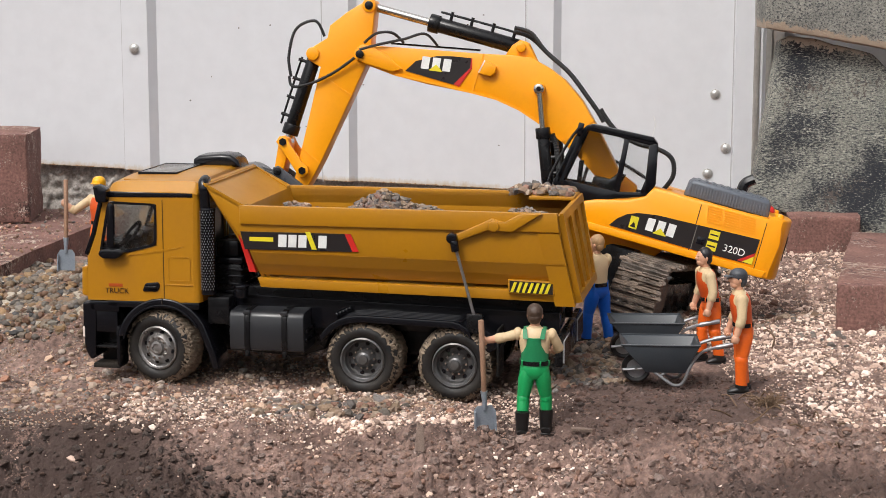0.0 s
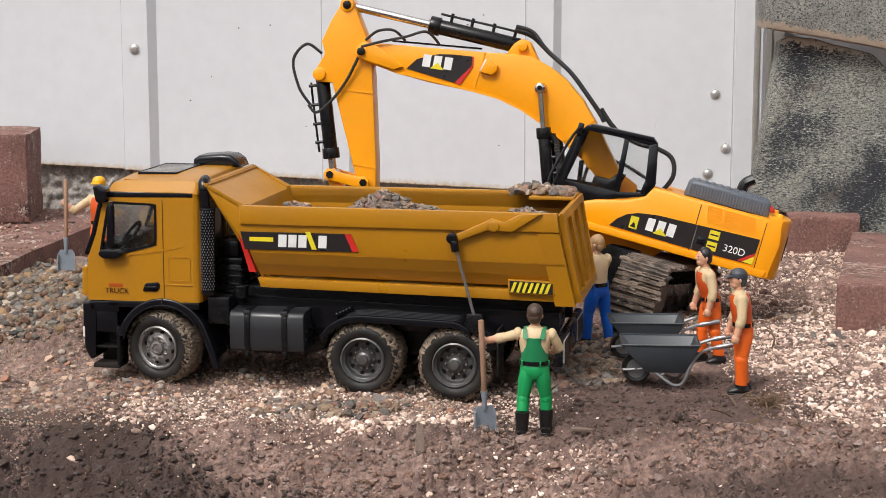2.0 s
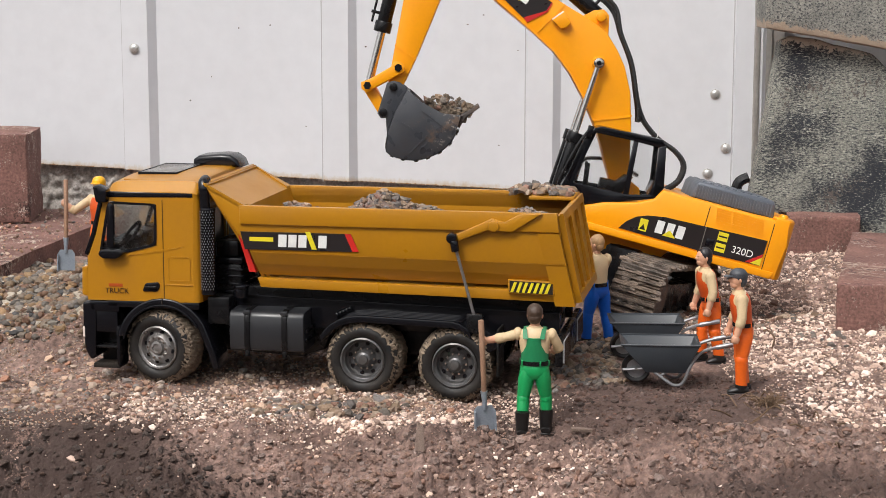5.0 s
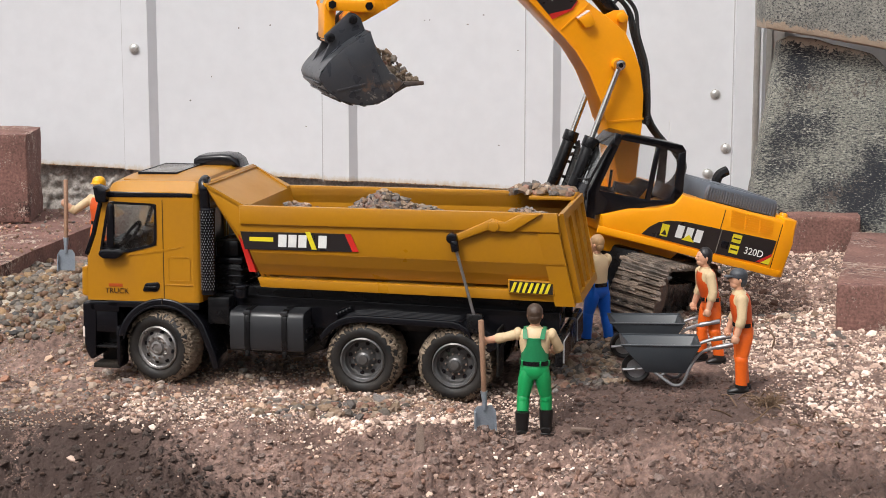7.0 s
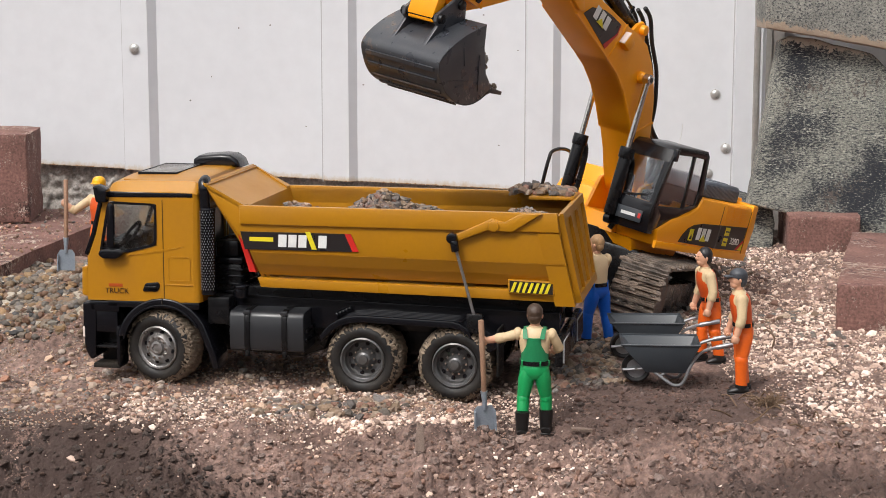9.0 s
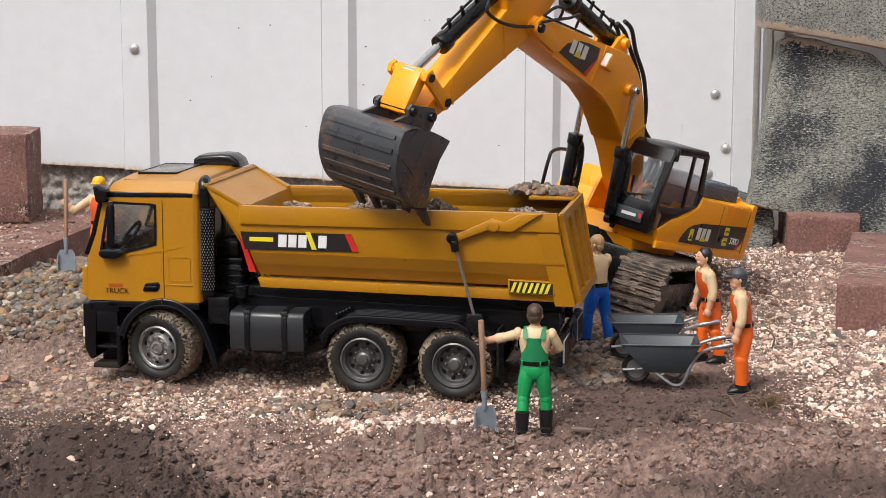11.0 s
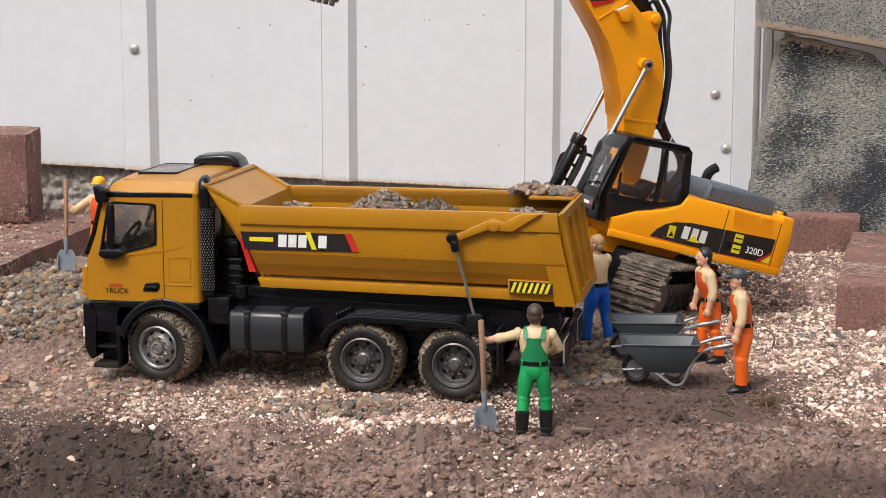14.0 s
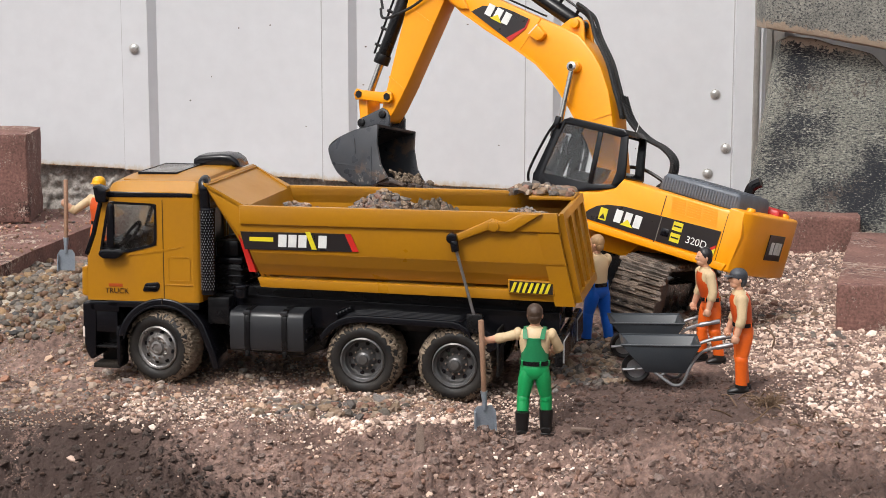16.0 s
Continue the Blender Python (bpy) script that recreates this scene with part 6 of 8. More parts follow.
        part("mirror_foot", prism(rounded([(0.3020, 0.1245), (0.3070, 0.1270), (0.3245, 0.1268), (0.3270, 0.1225), (0.3225, 0.1188), (0.3090, 0.1188)], 0.0022), a, b, 0.0016), CABBLACK, mir)
        part("door_seam", box((0.2670, s * hw - 0.0003, 0.082), (0.2677, s * hw + 0.0003, 0.1720)), BROWNINK, cab, smooth=False)
        lock = rounded([(0.2632, 0.1212), (0.2420, 0.1212), (0.2416, 0.0992), (0.2632, 0.0986)], 0.003)
        part("locker_panel", loop_band(lock, grown(lock, -0.0010), s * (hw + 0.0006), -s * 0.0010), OCHRE, cab)
        part("belt_line", box((0.2400, s * hw - 0.001, 0.0950), (0.2665, s * hw + 0.0007, 0.0962), 0.0003), OCHRE, cab)
        part("swage_line", sheet([(0.2680, s * (hw + 0.0001), 0.1255), (0.2490, s * (hw + 0.0001), 0.1300), (0.2680, s * (hw + 0.0001), 0.1275), (0.3020, s * (hw + 0.0001), 0.1208)], 0.0005, (0, s, 0)), OCHRE, cab, smooth=False)
        a, b = sorted((s * (hw - 0.001), s * (hw + 0.0012)))
        h = part("door_handle", prism(rounded([(0.2880, 0.0890), (0.2850, 0.0965), (0.2725, 0.0978), (0.2708, 0.0940), (0.2735, 0.0890)], 0.0022), a, b, 0.0006), CABBLACK, cab, "black door handle recess")
        a, b = sorted((s * (hw + 0.001), s * (hw + 0.0032)))
        part("grip", box((0.2735, a, 0.0918), (0.2850, b, 0.0942), 0.0009), BLACK, cab)
        a, b = sorted((s * (hw - 0.011), s * (hw + 0.0004)))
        part("corner_panel", prism(rounded([(0.3402, 0.0825), (0.3402, 0.1100), (0.3455, 0.1095), (0.3462, 0.0840)], 0.0015), a, b, 0.0012), OCHRE, cab)
    ws = part("windscreen", sheet([(0.3400, -hw + 0.006, 0.121), (0.3400, hw - 0.006, 0.121), (0.3235, hw - 0.007, 0.1735), (0.3235, -hw + 0.007, 0.1735)], 0.0010, (1, 0, 0.3)), GLASS, cab, "clear windscreen", smooth=False)
    ws.visible_shadow = False
    part("inner_lining", box((0.2356, -hw + 0.006, 0.084), (0.2368, -0.002, 0.172)), BLACK, cab, "black inner lining", smooth=False)
    part("inner_lining", box((0.2370, -hw + 0.004, 0.1700), (0.320, hw - 0.004, 0.1725)), BLACK, cab, smooth=False)
    part("inner_floor", box((0.2370, -hw + 0.004, 0.0835), (0.336, hw - 0.004, 0.095)), BLACK, cab, smooth=False)
    part("dashboard", prism([(0.3365, 0.095), (0.3365, 0.1235), (0.328, 0.1315), (0.318, 0.1290), (0.316, 0.112), (0.324, 0.095)], -hw + 0.006, hw - 0.006, 0.002), BLACK, cab)
    part("steering_wheel", lathe([(0.0118, -0.0014), (0.0142, -0.0014), (0.0146, 0), (0.0142, 0.0014), (0.0118, 0.0014)], "x", 24, closed=True), BLACK, cab, at=pose(0.311, 0.040, 0.1350, 0, -35, 0))
    part("steering_column", rod((0.311, 0.040, 0.135), (0.321, 0.040, 0.122), 0.0022, seg=8), BLACK, cab)
    for y in (0.040, -0.040):
        seat = part("seat", prism([(0.266, 0.095), (0.303, 0.095), (0.304, 0.108), (0.284, 0.111), (0.274, 0.146), (0.264, 0.146), (0.266, 0.110)], y - 0.018, y + 0.018, 0.003), BLACK, cab, "black seat")
        part("headrest", prism(rounded([(0.2740, 0.1480), (0.2645, 0.1480), (0.2625, 0.1590), (0.2720, 0.1600)], 0.002), y - 0.010, y + 0.010, 0.002), BLACK, seat)
    # lower black bumper, steps
    bm = prism(rounded([(0.3400, 0.0240), (0.3448, 0.0330), (0.3465, 0.0500), (0.3462, 0.0770), (0.3330, 0.0785), (0.3350, 0.0260)], 0.0025), -hw, hw, 0.0022, seg=3)
    bp = part("bumper", bm, CABBLACK, truck, "glossy black front bumper with steps")
    for s in (1, -1):
        a, b = sorted((s * (hw - 0.018), s * (hw - 0.002)))
        part("step_box", prism([(0.3345, 0.0200), (0.3345, 0.0690), (0.3150, 0.0690), (0.3130, 0.0200)], s * (hw - 0.022), s * (hw - 0.016), 0.001), BLACK, bp)
        part("upper_panel", box((0.3135, min(s * (hw - 0.004), s * (hw - 0.0015)), 0.0500), (0.3350, max(s * (hw - 0.004), s * (hw - 0.0015)), 0.0700), 0.0008), CABBLACK, bp)
        for z, x1 in ((0.0350, 0.3350),):
            part("step", box((0.3140, a, z), (x1, b, z + 0.0022), 0.0006), BLACK, bp)
        a, b = sorted((s * (hw - 0.020), s * (hw + 0.0010)))
        part("step_plate", box((0.3115, a, 0.0172), (0.3370, b, 0.0215), 0.0010), RUBBER, bp, "muddy bottom step")
        part("step_post", box((0.3105, a, 0.0190), (0.3140, b, 0.0560), 0.0010), CABBLACK, bp)
        a, b = sorted((s * (hw - 0.003), s * hw))
        part("side_cover", box((0.3110, a, 0.0690), (0.3400, b, 0.0790), 0.0015), CABBLACK, bp)
        a, b = sorted((s * (hw - 0.010), s * (hw + 0.0006)))
        part("indicator_lamp", box((0.3445, a, 0.0450), (0.3467, b, 0.0550), 0.0008), LAMP, bp, "frosted corner lamp")
    part("sill", box((0.2345, -hw, 0.0735), (0.3225, hw, 0.0797), 0.001), CABBLACK, truck)
    # lettering on the door
    word = writing("door_word", "TRUCK", 0.0066, Matrix.Translation((0.3238, hw + 0.0006, 0.0866)) @ SIDE_TEXT @ Matrix.Diagonal((1.06, 1, 1, 1)), BROWNINK, cab)
    part("word_bar", box((0.3068, hw, 0.0925), (0.3202, hw + 0.0005, 0.0952)), RUST_RED, cab, smooth=False)
    # exhaust stack and gear behind the cab
    sx, sy = 0.2262, 0.0722
    st = part("exhaust_pipe", lathe([(0.0068, 0.088), (0.0070, 0.164), (0.0066, 0.1655), (0.0045, 0.1655)], "z", 28, at=(sx, sy, 0)), CABBLACK, truck, "black perforated exhaust stack")
    part("tail_pipe", tube([(sx + 0.0022, sy, 0.160), (sx + 0.0025, sy, 0.176), (sx + 0.0030, sy, 0.183), (sx + 0.0040, sy - 0.003, 0.1875), (sx + 0.0045, sy - 0.010, 0.1890)], 0.0048, seg=16), CABBLACK, st)
    hm = mesh("hole", ball((0, 0, 0), (0.0005, 0.0005, 0.0008), seg=6), TUBE)
    for k in range(30):
        for j in range(7):
            a = 0.35 + j * 0.36 + (0.18 if k % 2 else 0)
            o = new("hole", hm)
            o.parent = st
            o.matrix_basis = pose(sx + 0.0067 * math.cos(a), sy + 0.0067 * math.sin(a), 0.0930 + k * 0.0024)
    air = part("air_box", box((0.2020, -0.060, 0.080), (0.2290, 0.050, 0.112), 0.003), BLACK, truck, "black stepped air box")
    part("air_box_lid", box((0.2010, -0.061, 0.112), (0.2300, 0.051, 0.1175), 0.0015), CABBLACK, air)
    part("upper_box", box((0.2060, -0.058, 0.1175), (0.2280, 0.046, 0.1330), 0.003), BLACK, air)
    for z in (0.086, 0.093, 0.100, 0.106):
        part("air_rib", box((0.2005, -0.058, z), (0.2290, 0.0515, z + 0.0018), 0.0005), CABBLACK, air)
    part("battery_box", box((0.2080, 0.045, 0.060), (0.2290, 0.0700, 0.085), 0.002), BLACK, truck, "black battery box")
    cap = part("filler_cap", rod((0.1990, 0.062, 0.084), (0.1990, 0.062, 0.0945), 0.0065, seg=20, edge=0.001), CABBLACK, truck, "black ribbed filler cap")
    part("cap_rim", rod((0.1990, 0.062, 0.0925), (0.1990, 0.062, 0.0955), 0.0074, seg=20, edge=0.0006), CABBLACK, cap)


build_cab()


def build_bed():
    hw, t = 0.075, 0.003
    side = [(0.2283, 0.1868), (0.1906, 0.1672), (-0.0905, 0.1672), (-0.0975, 0.1245), (0.1860, 0.1275)]
    bed = part("tipper_body", box((-0.106, -0.061, 0.096), (0.176, 0.061, 0.100)), OCHRE, truck, "ochre-yellow tipper body")
    for s in (1, -1):
        part("side_wall", prism(side, s * hw, s * (hw - t), 0.0006), OCHRE, bed)
        bm = bmesh.new()
        sheet([(0.1860, s * hw, 0.1275), (-0.0975, s * hw, 0.1245), (-0.1000, s * 0.0690, 0.1135), (0.1835, s * 0.0690, 0.1165)], t, (0, -s, 0.4), bm)
        sheet([(0.1835, s * 0.0690, 0.1165), (-0.1000, s * 0.0690, 0.1135), (-0.1015, s * 0.0610, 0.1025), (0.1800, s * 0.0610, 0.1055)], t, (0, -s, 0.4), bm)
        part("lower_flank", bm, OCHRE, bed, smooth=False)
    for s in (1, -1):
        y = s * hw
        part("rim_rail", prism([(0.1945, 0.1690), (-0.0905, 0.1690), (-0.0925, 0.1525), (0.1945, 0.1525)], y - s * 0.003, y + s * 0.0030, 0.0010), OCHRE, bed, "raised top rail")
        part("lower_rail", prism([(0.1822, 0.1030), (-0.1025, 0.0995), (-0.1045, 0.0900), (0.1795, 0.0945)], s * 0.055, s * 0.0665, 0.0012), OCHRE, bed)
        part("rear_post", sheet([(-0.0740, s * (hw - 0.004), 0.1515), (-0.0925, s * (hw - 0.004), 0.1515), (-0.1060, s * (hw - 0.014), 0.0872), (-0.0885, s * (hw - 0.014), 0.0872)], 0.0075, (0, s, 0)), OCHRE, bed, "rear corner post")
        arm = part("tailgate_arm", prism([(0.004, 0.1470), (0.001, 0.1505), (-0.004, 0.1500), (-0.026, 0.1600), (-0.034, 0.1640), (-0.045, 0.1610), (-0.060, 0.1690), (-0.078, 0.1690), (-0.052, 0.1525), (-0.030, 0.1535), (-0.002, 0.1425), (0.003, 0.1430)], y + s * 0.003, y + s * 0.0065, 0.0012), OCHRE, bed, "tailgate lever arm")
        part("arm_boss", rod((-0.036, y + s * 0.005, 0.1575), (-0.036, y + s * 0.0085, 0.1575), 0.0048, edge=0.0008), OCHRE, bed)
        part("ball_joint", rod((0.0005, y + s * 0.0045, 0.1465), (0.0005, y + s * 0.0120, 0.1465), 0.0048, edge=0.0012), CABBLACK, bed)
        part("joint_socket", rod((-0.0010, y + s * 0.0090, 0.1445), (-0.0028, y + s * 0.0090, 0.1350), 0.0036, edge=0.0008), CABBLACK, bed)
        part("strut", rod((-0.0028, y + s * 0.0090, 0.1380), (-0.0178, y + s * 0.0020, 0.0790), 0.0014, seg=10), TUBE, bed, "thin steel strut")
        part("strut_foot", box((-0.026, y - 0.002, 0.062), (-0.011, y + 0.003, 0.080), 0.002), BLACK, truck)
    # hazard plate with diagonal bars
    plate = part("hazard_plate", prism([(-0.0470, 0.1098), (-0.0880, 0.1088), (-0.0880, 0.0968), (-0.0470, 0.0978)], 0.0640, 0.0712, 0.0005), OCHRE, bed, "black and yellow hazard plate")
    part("plate_face", prism([(-0.0485, 0.1088), (-0.0866, 0.1078), (-0.0866, 0.0978), (-0.0485, 0.0988)], 0.0710, 0.0716), DECAL, plate, smooth=False)
    for k in range(7):
        x = -0.0502 - k * 0.0050
        part("hazard_bar", prism([(x + 0.0010, 0.0992 - 0.00013 * k), (x - 0.0016, 0.0990 - 0.00013 * k), (x - 0.0050, 0.1078 - 0.00013 * k), (x - 0.0024, 0.1080 - 0.00013 * k)], 0.0716, 0.0720), LEMON, plate, smooth=False)
    # front wall and visor
    bm = bmesh.new()
    sheet([(0.2283, -hw, 0.1868), (0.2283, hw, 0.1868), (0.1906, hw, 0.1672), (0.1906, -hw, 0.1672)], 0.0025, (0.4, 0, -1), bm)
    sheet([(0.2283, -hw, 0.1868), (0.2283, hw, 0.1868), (0.1770, 0.0575, 0.097), (0.1770, -0.0575, 0.097)], 0.0028, (-1, 0, 0.4), bm)
    sheet([(0.1906, -hw, 0.1672), (0.1906, hw, 0.1672), (0.172, 0.0575, 0.10), (0.172, -0.0575, 0.10)], 0.0028, (1, 0, -0.3), bm)
    part("front_visor", bm, OCHRE, bed, "sloping front board")
    for s in (1, -1):
        part("visor_wing", sheet([(0.2283, s * hw, 0.1868), (0.1906, s * hw, 0.1672), (0.1906, s * (hw - 0.012), 0.1672)], 0.002, (0.3, 0, 1)), OCHRE, bed, smooth=False)
    part("visor_lip", prism([(0.2290, 0.1885), (0.2240, 0.1865), (0.2245, 0.1835), (0.2290, 0.1850)], -hw - 0.001, hw + 0.001, 0.0008), OCHRE, bed)
    part("red_light_strip", prism([(0.2075, 0.1690), (0.2055, 0.1690), (0.1830, 0.1080), (0.1895, 0.1085)], hw * 0.82, hw * 0.90), RED, bed, "red strip on the front board", smooth=False)
    # tailgate with sunk panels
    a, b = (-0.0905, 0.1672), (-0.1069, 0.0872)
    ex = Vector((a[0] - b[0], 0, a[1] - b[1])).normalized()
    nn = Vector((-ex.z, 0, ex.x))
    def gate(u0, u1, y0, y1, d0, d1, bm):
        p = [Vector((b[0], y * (0.83 + 0.17 * u / 0.082), b[1])) + ex * u for u, y in ((u0, y0), (u0, y1), (u1, y1), (u1, y0))]
        return sheet([q + nn * d0 for q in p], d1 - d0, nn, bm)
    tg = part("tailgate", gate(0.002, 0.081, -0.072, 0.072, -0.001, 0.0015, bmesh.new()), OCHRE, bed, "framed ochre tailgate")
    for y in (-0.072, -0.026, 0.020, 0.066):
        part("tailgate_rib", gate(0.004, 0.080, y, y + 0.006, 0.0015, 0.0045, bmesh.new()), OCHRE, bed, smooth=False)
    for u in (0.002, 0.075):
        part("tailgate_rail", gate(u, u + 0.007, -0.072, 0.072, 0.0015, 0.0048, bmesh.new()), OCHRE, bed, smooth=False)
    part("rear_ledge", box((-0.092, -0.0745, 0.1665), (-0.050, -0.030, 0.1695), 0.0006), OCHRE, bed)
    # side decal: black band with plain marks
    dec = part("side_band", prism([(0.1945, 0.1458), (0.0930, 0.1462), (0.0857, 0.1305), (0.1905, 0.1300)], hw + 0.0005, hw + 0.0011), DECAL, bed, "black side band with white block marks", smooth=False)
    part("yellow_bar", box((0.1640, hw + 0.0010, 0.1375), (0.1860, hw + 0.0014, 0.1412)), LEMON, bed, smooth=False)
    for k in range(5):
        x0 = 0.1595 - k * 0.0092
        if k != 3:
            part("white_bar", prism([(x0, 0.133), (x0 - 0.0075, 0.133), (x0 - 0.0080, 0.1440), (x0 - 0.0005, 0.1440)], hw + 0.0011, hw + 0.0015), WHITE, bed, smooth=False)
    part("yellow_slash", prism([(0.1345, 0.147), (0.1300, 0.147), (0.1240, 0.1315), (0.1285, 0.1315)], hw + 0.0011, hw + 0.0016), LEMON, bed, smooth=False)
    part("red_end", prism([(0.0985, 0.1460), (0.0930, 0.1460), (0.0857, 0.1307), (0.0915, 0.1307)], hw + 0.0011, hw + 0.0014), RED, bed, smooth=False)
    return bed


build_bed()


# ---- toy figures: each one plain moulded shape ----
def loft(rows, seg=14):
    """A body through rows of (centre, half depth, half width), each an oval across the way from row to row."""
    bm = bmesh.new()
    rings = []
    pts = [Vector(r[0]) for r in rows]
    for i, (c, rx, ry) in enumerate(rows):
        d = (pts[min(i + 1, len(pts) - 1)] - pts[max(i - 1, 0)]).normalized()
        side = Vector((0, 1, 0)) - d * d.y
        side = side.normalized() if side.length > 0.3 else (Vector((1, 0, 0)) - d * d.x).normalized()
        fore = side.cross(d)
        rings.append([bm.verts.new(pts[i] + fore * math.cos(a) * rx + side * math.sin(a) * ry) for a in (2 * math.pi * k / seg for k in range(seg))])
    for a, b in zip(rings, rings[1:]):
        for k in range(seg):
            bm.faces.new((a[k], a[(k + 1) % seg], b[(k + 1) % seg], b[k]))
    bm.faces.new(rings[0])
    bm.faces.new(rings[-1])
    return bm


def doll(name, m, label, trousers, top, shirt, hair, left=None, right=None, boots=BOOT, bib=False, cap="", spread=0.008, lean=0.0, head_turn=0.0, group="toy workers", step=0.0):
    """left and right: elbow and hand places of each arm; the doll faces +x, stands at z = 0 and is 0.108 tall."""
    mats = [trousers, top, shirt, SKIN, hair, boots, BLACK]
    bm = bmesh.new()
    def add(one, k):
        for f in one.faces:
            f.material_index = k
            f.smooth = True
        join(bm, one)
    hip, knee, waist = 0.0530, 0.0300, 0.0600
    for s in (1, -1):
        y, dx = s * spread, s * step
        k = Vector((dx * 0.45 + 0.0012, s * (0.0056 + spread * 0.38), knee))
        h = Vector((-0.0003, s * 0.0058, hip))
        f = Vector((dx - 0.0008, y, 0.0100))
        add(loft([(h + Vector((0, 0, 0.003)), 0.0066, 0.0052), (h, 0.0078, 0.0064), (h.lerp(k, 0.3), 0.0076, 0.0066), (h.lerp(k, 0.65), 0.0065, 0.0058), (h.lerp(k, 0.88), 0.0056, 0.0052)]), 0)
        add(ball(k, (0.0060, 0.0053, 0.0062), seg=14), 0)
        tall = 0.0205 if bib else 0.0068
        ankle = k.lerp(f, 0.97)
        add(loft([(k.lerp(f, 0.06), 0.0054, 0.0050), (k.lerp(f, 0.3), 0.0058, 0.0051), (k.lerp(f, 0.5 if bib else 0.6), 0.0053, 0.0048)] + ([] if bib else [(ankle - Vector((0, 0, 0.0035)), 0.0052, 0.0048)])), 0)
        add(loft([(f + Vector((0, 0, tall - 0.0100)), 0.0064 if bib else 0.0044, 0.0060 if bib else 0.0042), (f + Vector((0, 0, -0.002)), 0.0056, 0.0052), (f + Vector((0.0004, 0, -0.0070)), 0.0060, 0.0048)]), 5)
        add(loft([((f.x - 0.0058, y, 0.0032), 0.0024, 0.0036), ((f.x - 0.0030, y, 0.0038), 0.0038, 0.0043), ((f.x + 0.0040, y, 0.0034), 0.0034, 0.0045), ((f.x + 0.0092, y, 0.0026), 0.0026, 0.0044), ((f.x + 0.0118, y, 0.0020), 0.0014, 0.0030)]), 5)
        add(box((f.x - 0.0064, y - 0.0042, 0.0), (f.x + 0.0120, y + 0.0042, 0.0012), 0.0005), 5)
    add(loft([((-0.0006, 0, hip - 0.0060), 0.0050, 0.0068), ((-0.0008, 0, hip - 0.0015), 0.0086, 0.0122), ((-0.0004, 0, hip + 0.0035), 0.0084, 0.0120), ((0, 0, waist), 0.0076, 0.0110)], 18), 0)
    body = [((0, 0, waist - 0.001), 0.0074, 0.0107), ((lean * 0.3, 0, 0.0670), 0.0076, 0.0110), ((lean * 0.65, 0, 0.0760), 0.0084, 0.0128), ((lean * 0.9, 0, 0.0830), 0.0080, 0.0136), ((lean, 0, 0.0872), 0.0058, 0.0105), ((lean, 0, 0.0895), 0.0044, 0.0060)]
    add(loft(body, 20), 2)
    add(loft([((0, 0, waist - 0.0012), 0.0092, 0.0122), ((0, 0, waist + 0.0022), 0.0092, 0.0122)], 20), 6)
    for a in (0.6, 1.4, 2.2, 3.6, 4.5, 5.4):
        add(box((0.0090 * math.cos(a) - 0.0006, 0.0120 * math.sin(a) - 0.0006, waist - 0.0018), (0.0090 * math.cos(a) + 0.0006, 0.0120 * math.sin(a) + 0.0006, waist + 0.0028), 0.0003), 0)
    swell = lambda rows, d: [(c, rx + d, ry * w) for (c, rx, ry), w in rows]
    if bib:
        # bib and crossed back, narrowing into two straps over the shoulders
        low = [(body[0], 1.06), (body[1], 1.02), (((lean * 0.55, 0, 0.0720), 0.0082, 0.0122), 0.86), (((lean * 0.7, 0, 0.0775), 0.0086, 0.0130), 0.72), (((lean * 0.85, 0, 0.0818), 0.0086, 0.0134), 0.66)]
        add(loft(swell(low, 0.0010), 24), 1)
        for s in (1, -1):
            for f in (1, -1):
                add(sheet([(lean * 0.85 + f * 0.0084, s * 0.0048, 0.0810), (lean * 0.85 + f * 0.0078, s * 0.0086, 0.0810), (lean + f * 0.0040, s * 0.0096, 0.0884), (lean + f * 0.0046, s * 0.0062, 0.0888)], 0.0014, (f, 0, 0.3)), 1)
            add(ball((lean, s * 0.0078, 0.0872), (0.0060, 0.0019, 0.0022), seg=10), 1)
    elif top is not shirt:
        add(loft(swell([(body[0], 1.06), (body[1], 1.05), (body[2], 1.0), (body[3], 0.84), (((lean, 0, 0.0868), 0.0062, 0.0100), 0.92)], 0.0008), 20), 1)
    add(loft([((lean, 0, 0.0870), 0.0050, 0.0062), ((lean, 0, 0.0905), 0.0046, 0.0050)], 14), 2)
    add(loft([((lean, 0, 0.0880), 0.0038, 0.0038), ((lean + 0.0010, 0, 0.0950), 0.0036, 0.0036)], 12), 3)
    for s, arm in ((1, left), (-1, right)):
        el, ha = (Vector(p) for p in (arm if arm else ((0.001, s * 0.0172, 0.0690), (0.006, s * 0.0172, 0.0540))))
        p = Vector((lean * 0.95, s * 0.0138, 0.0835))
        add(ball(p, (0.0050, 0.0042, 0.0054), seg=14), 2)
        add(loft([(p, 0.0046, 0.0040), (p.lerp(el, 0.4), 0.0047, 0.0041), (p.lerp(el, 0.9), 0.0042, 0.0037), (el.lerp(ha, 0.08), 0.0042, 0.0038)]), 2)
        add(ball(el, (0.0041, 0.0038, 0.0041), seg=12), 2)
        cuff = el.lerp(ha, 0.42)
        add(loft([(el, 0.0040, 0.0036), (el.lerp(ha, 0.2), 0.0043, 0.0039), (cuff, 0.0043, 0.0040), (el.lerp(ha, 0.48), 0.0036, 0.0033)]), 2)
        add(loft([(el.lerp(ha, 0.4), 0.0032, 0.0030), (el.lerp(ha, 0.75), 0.0031, 0.0028), (ha, 0.0026, 0.0024)]), 3)
        d = (ha - el).normalized()
        add(ball(ha + d * 0.0026, (0.0038, 0.0030, 0.0042), seg=12), 3)
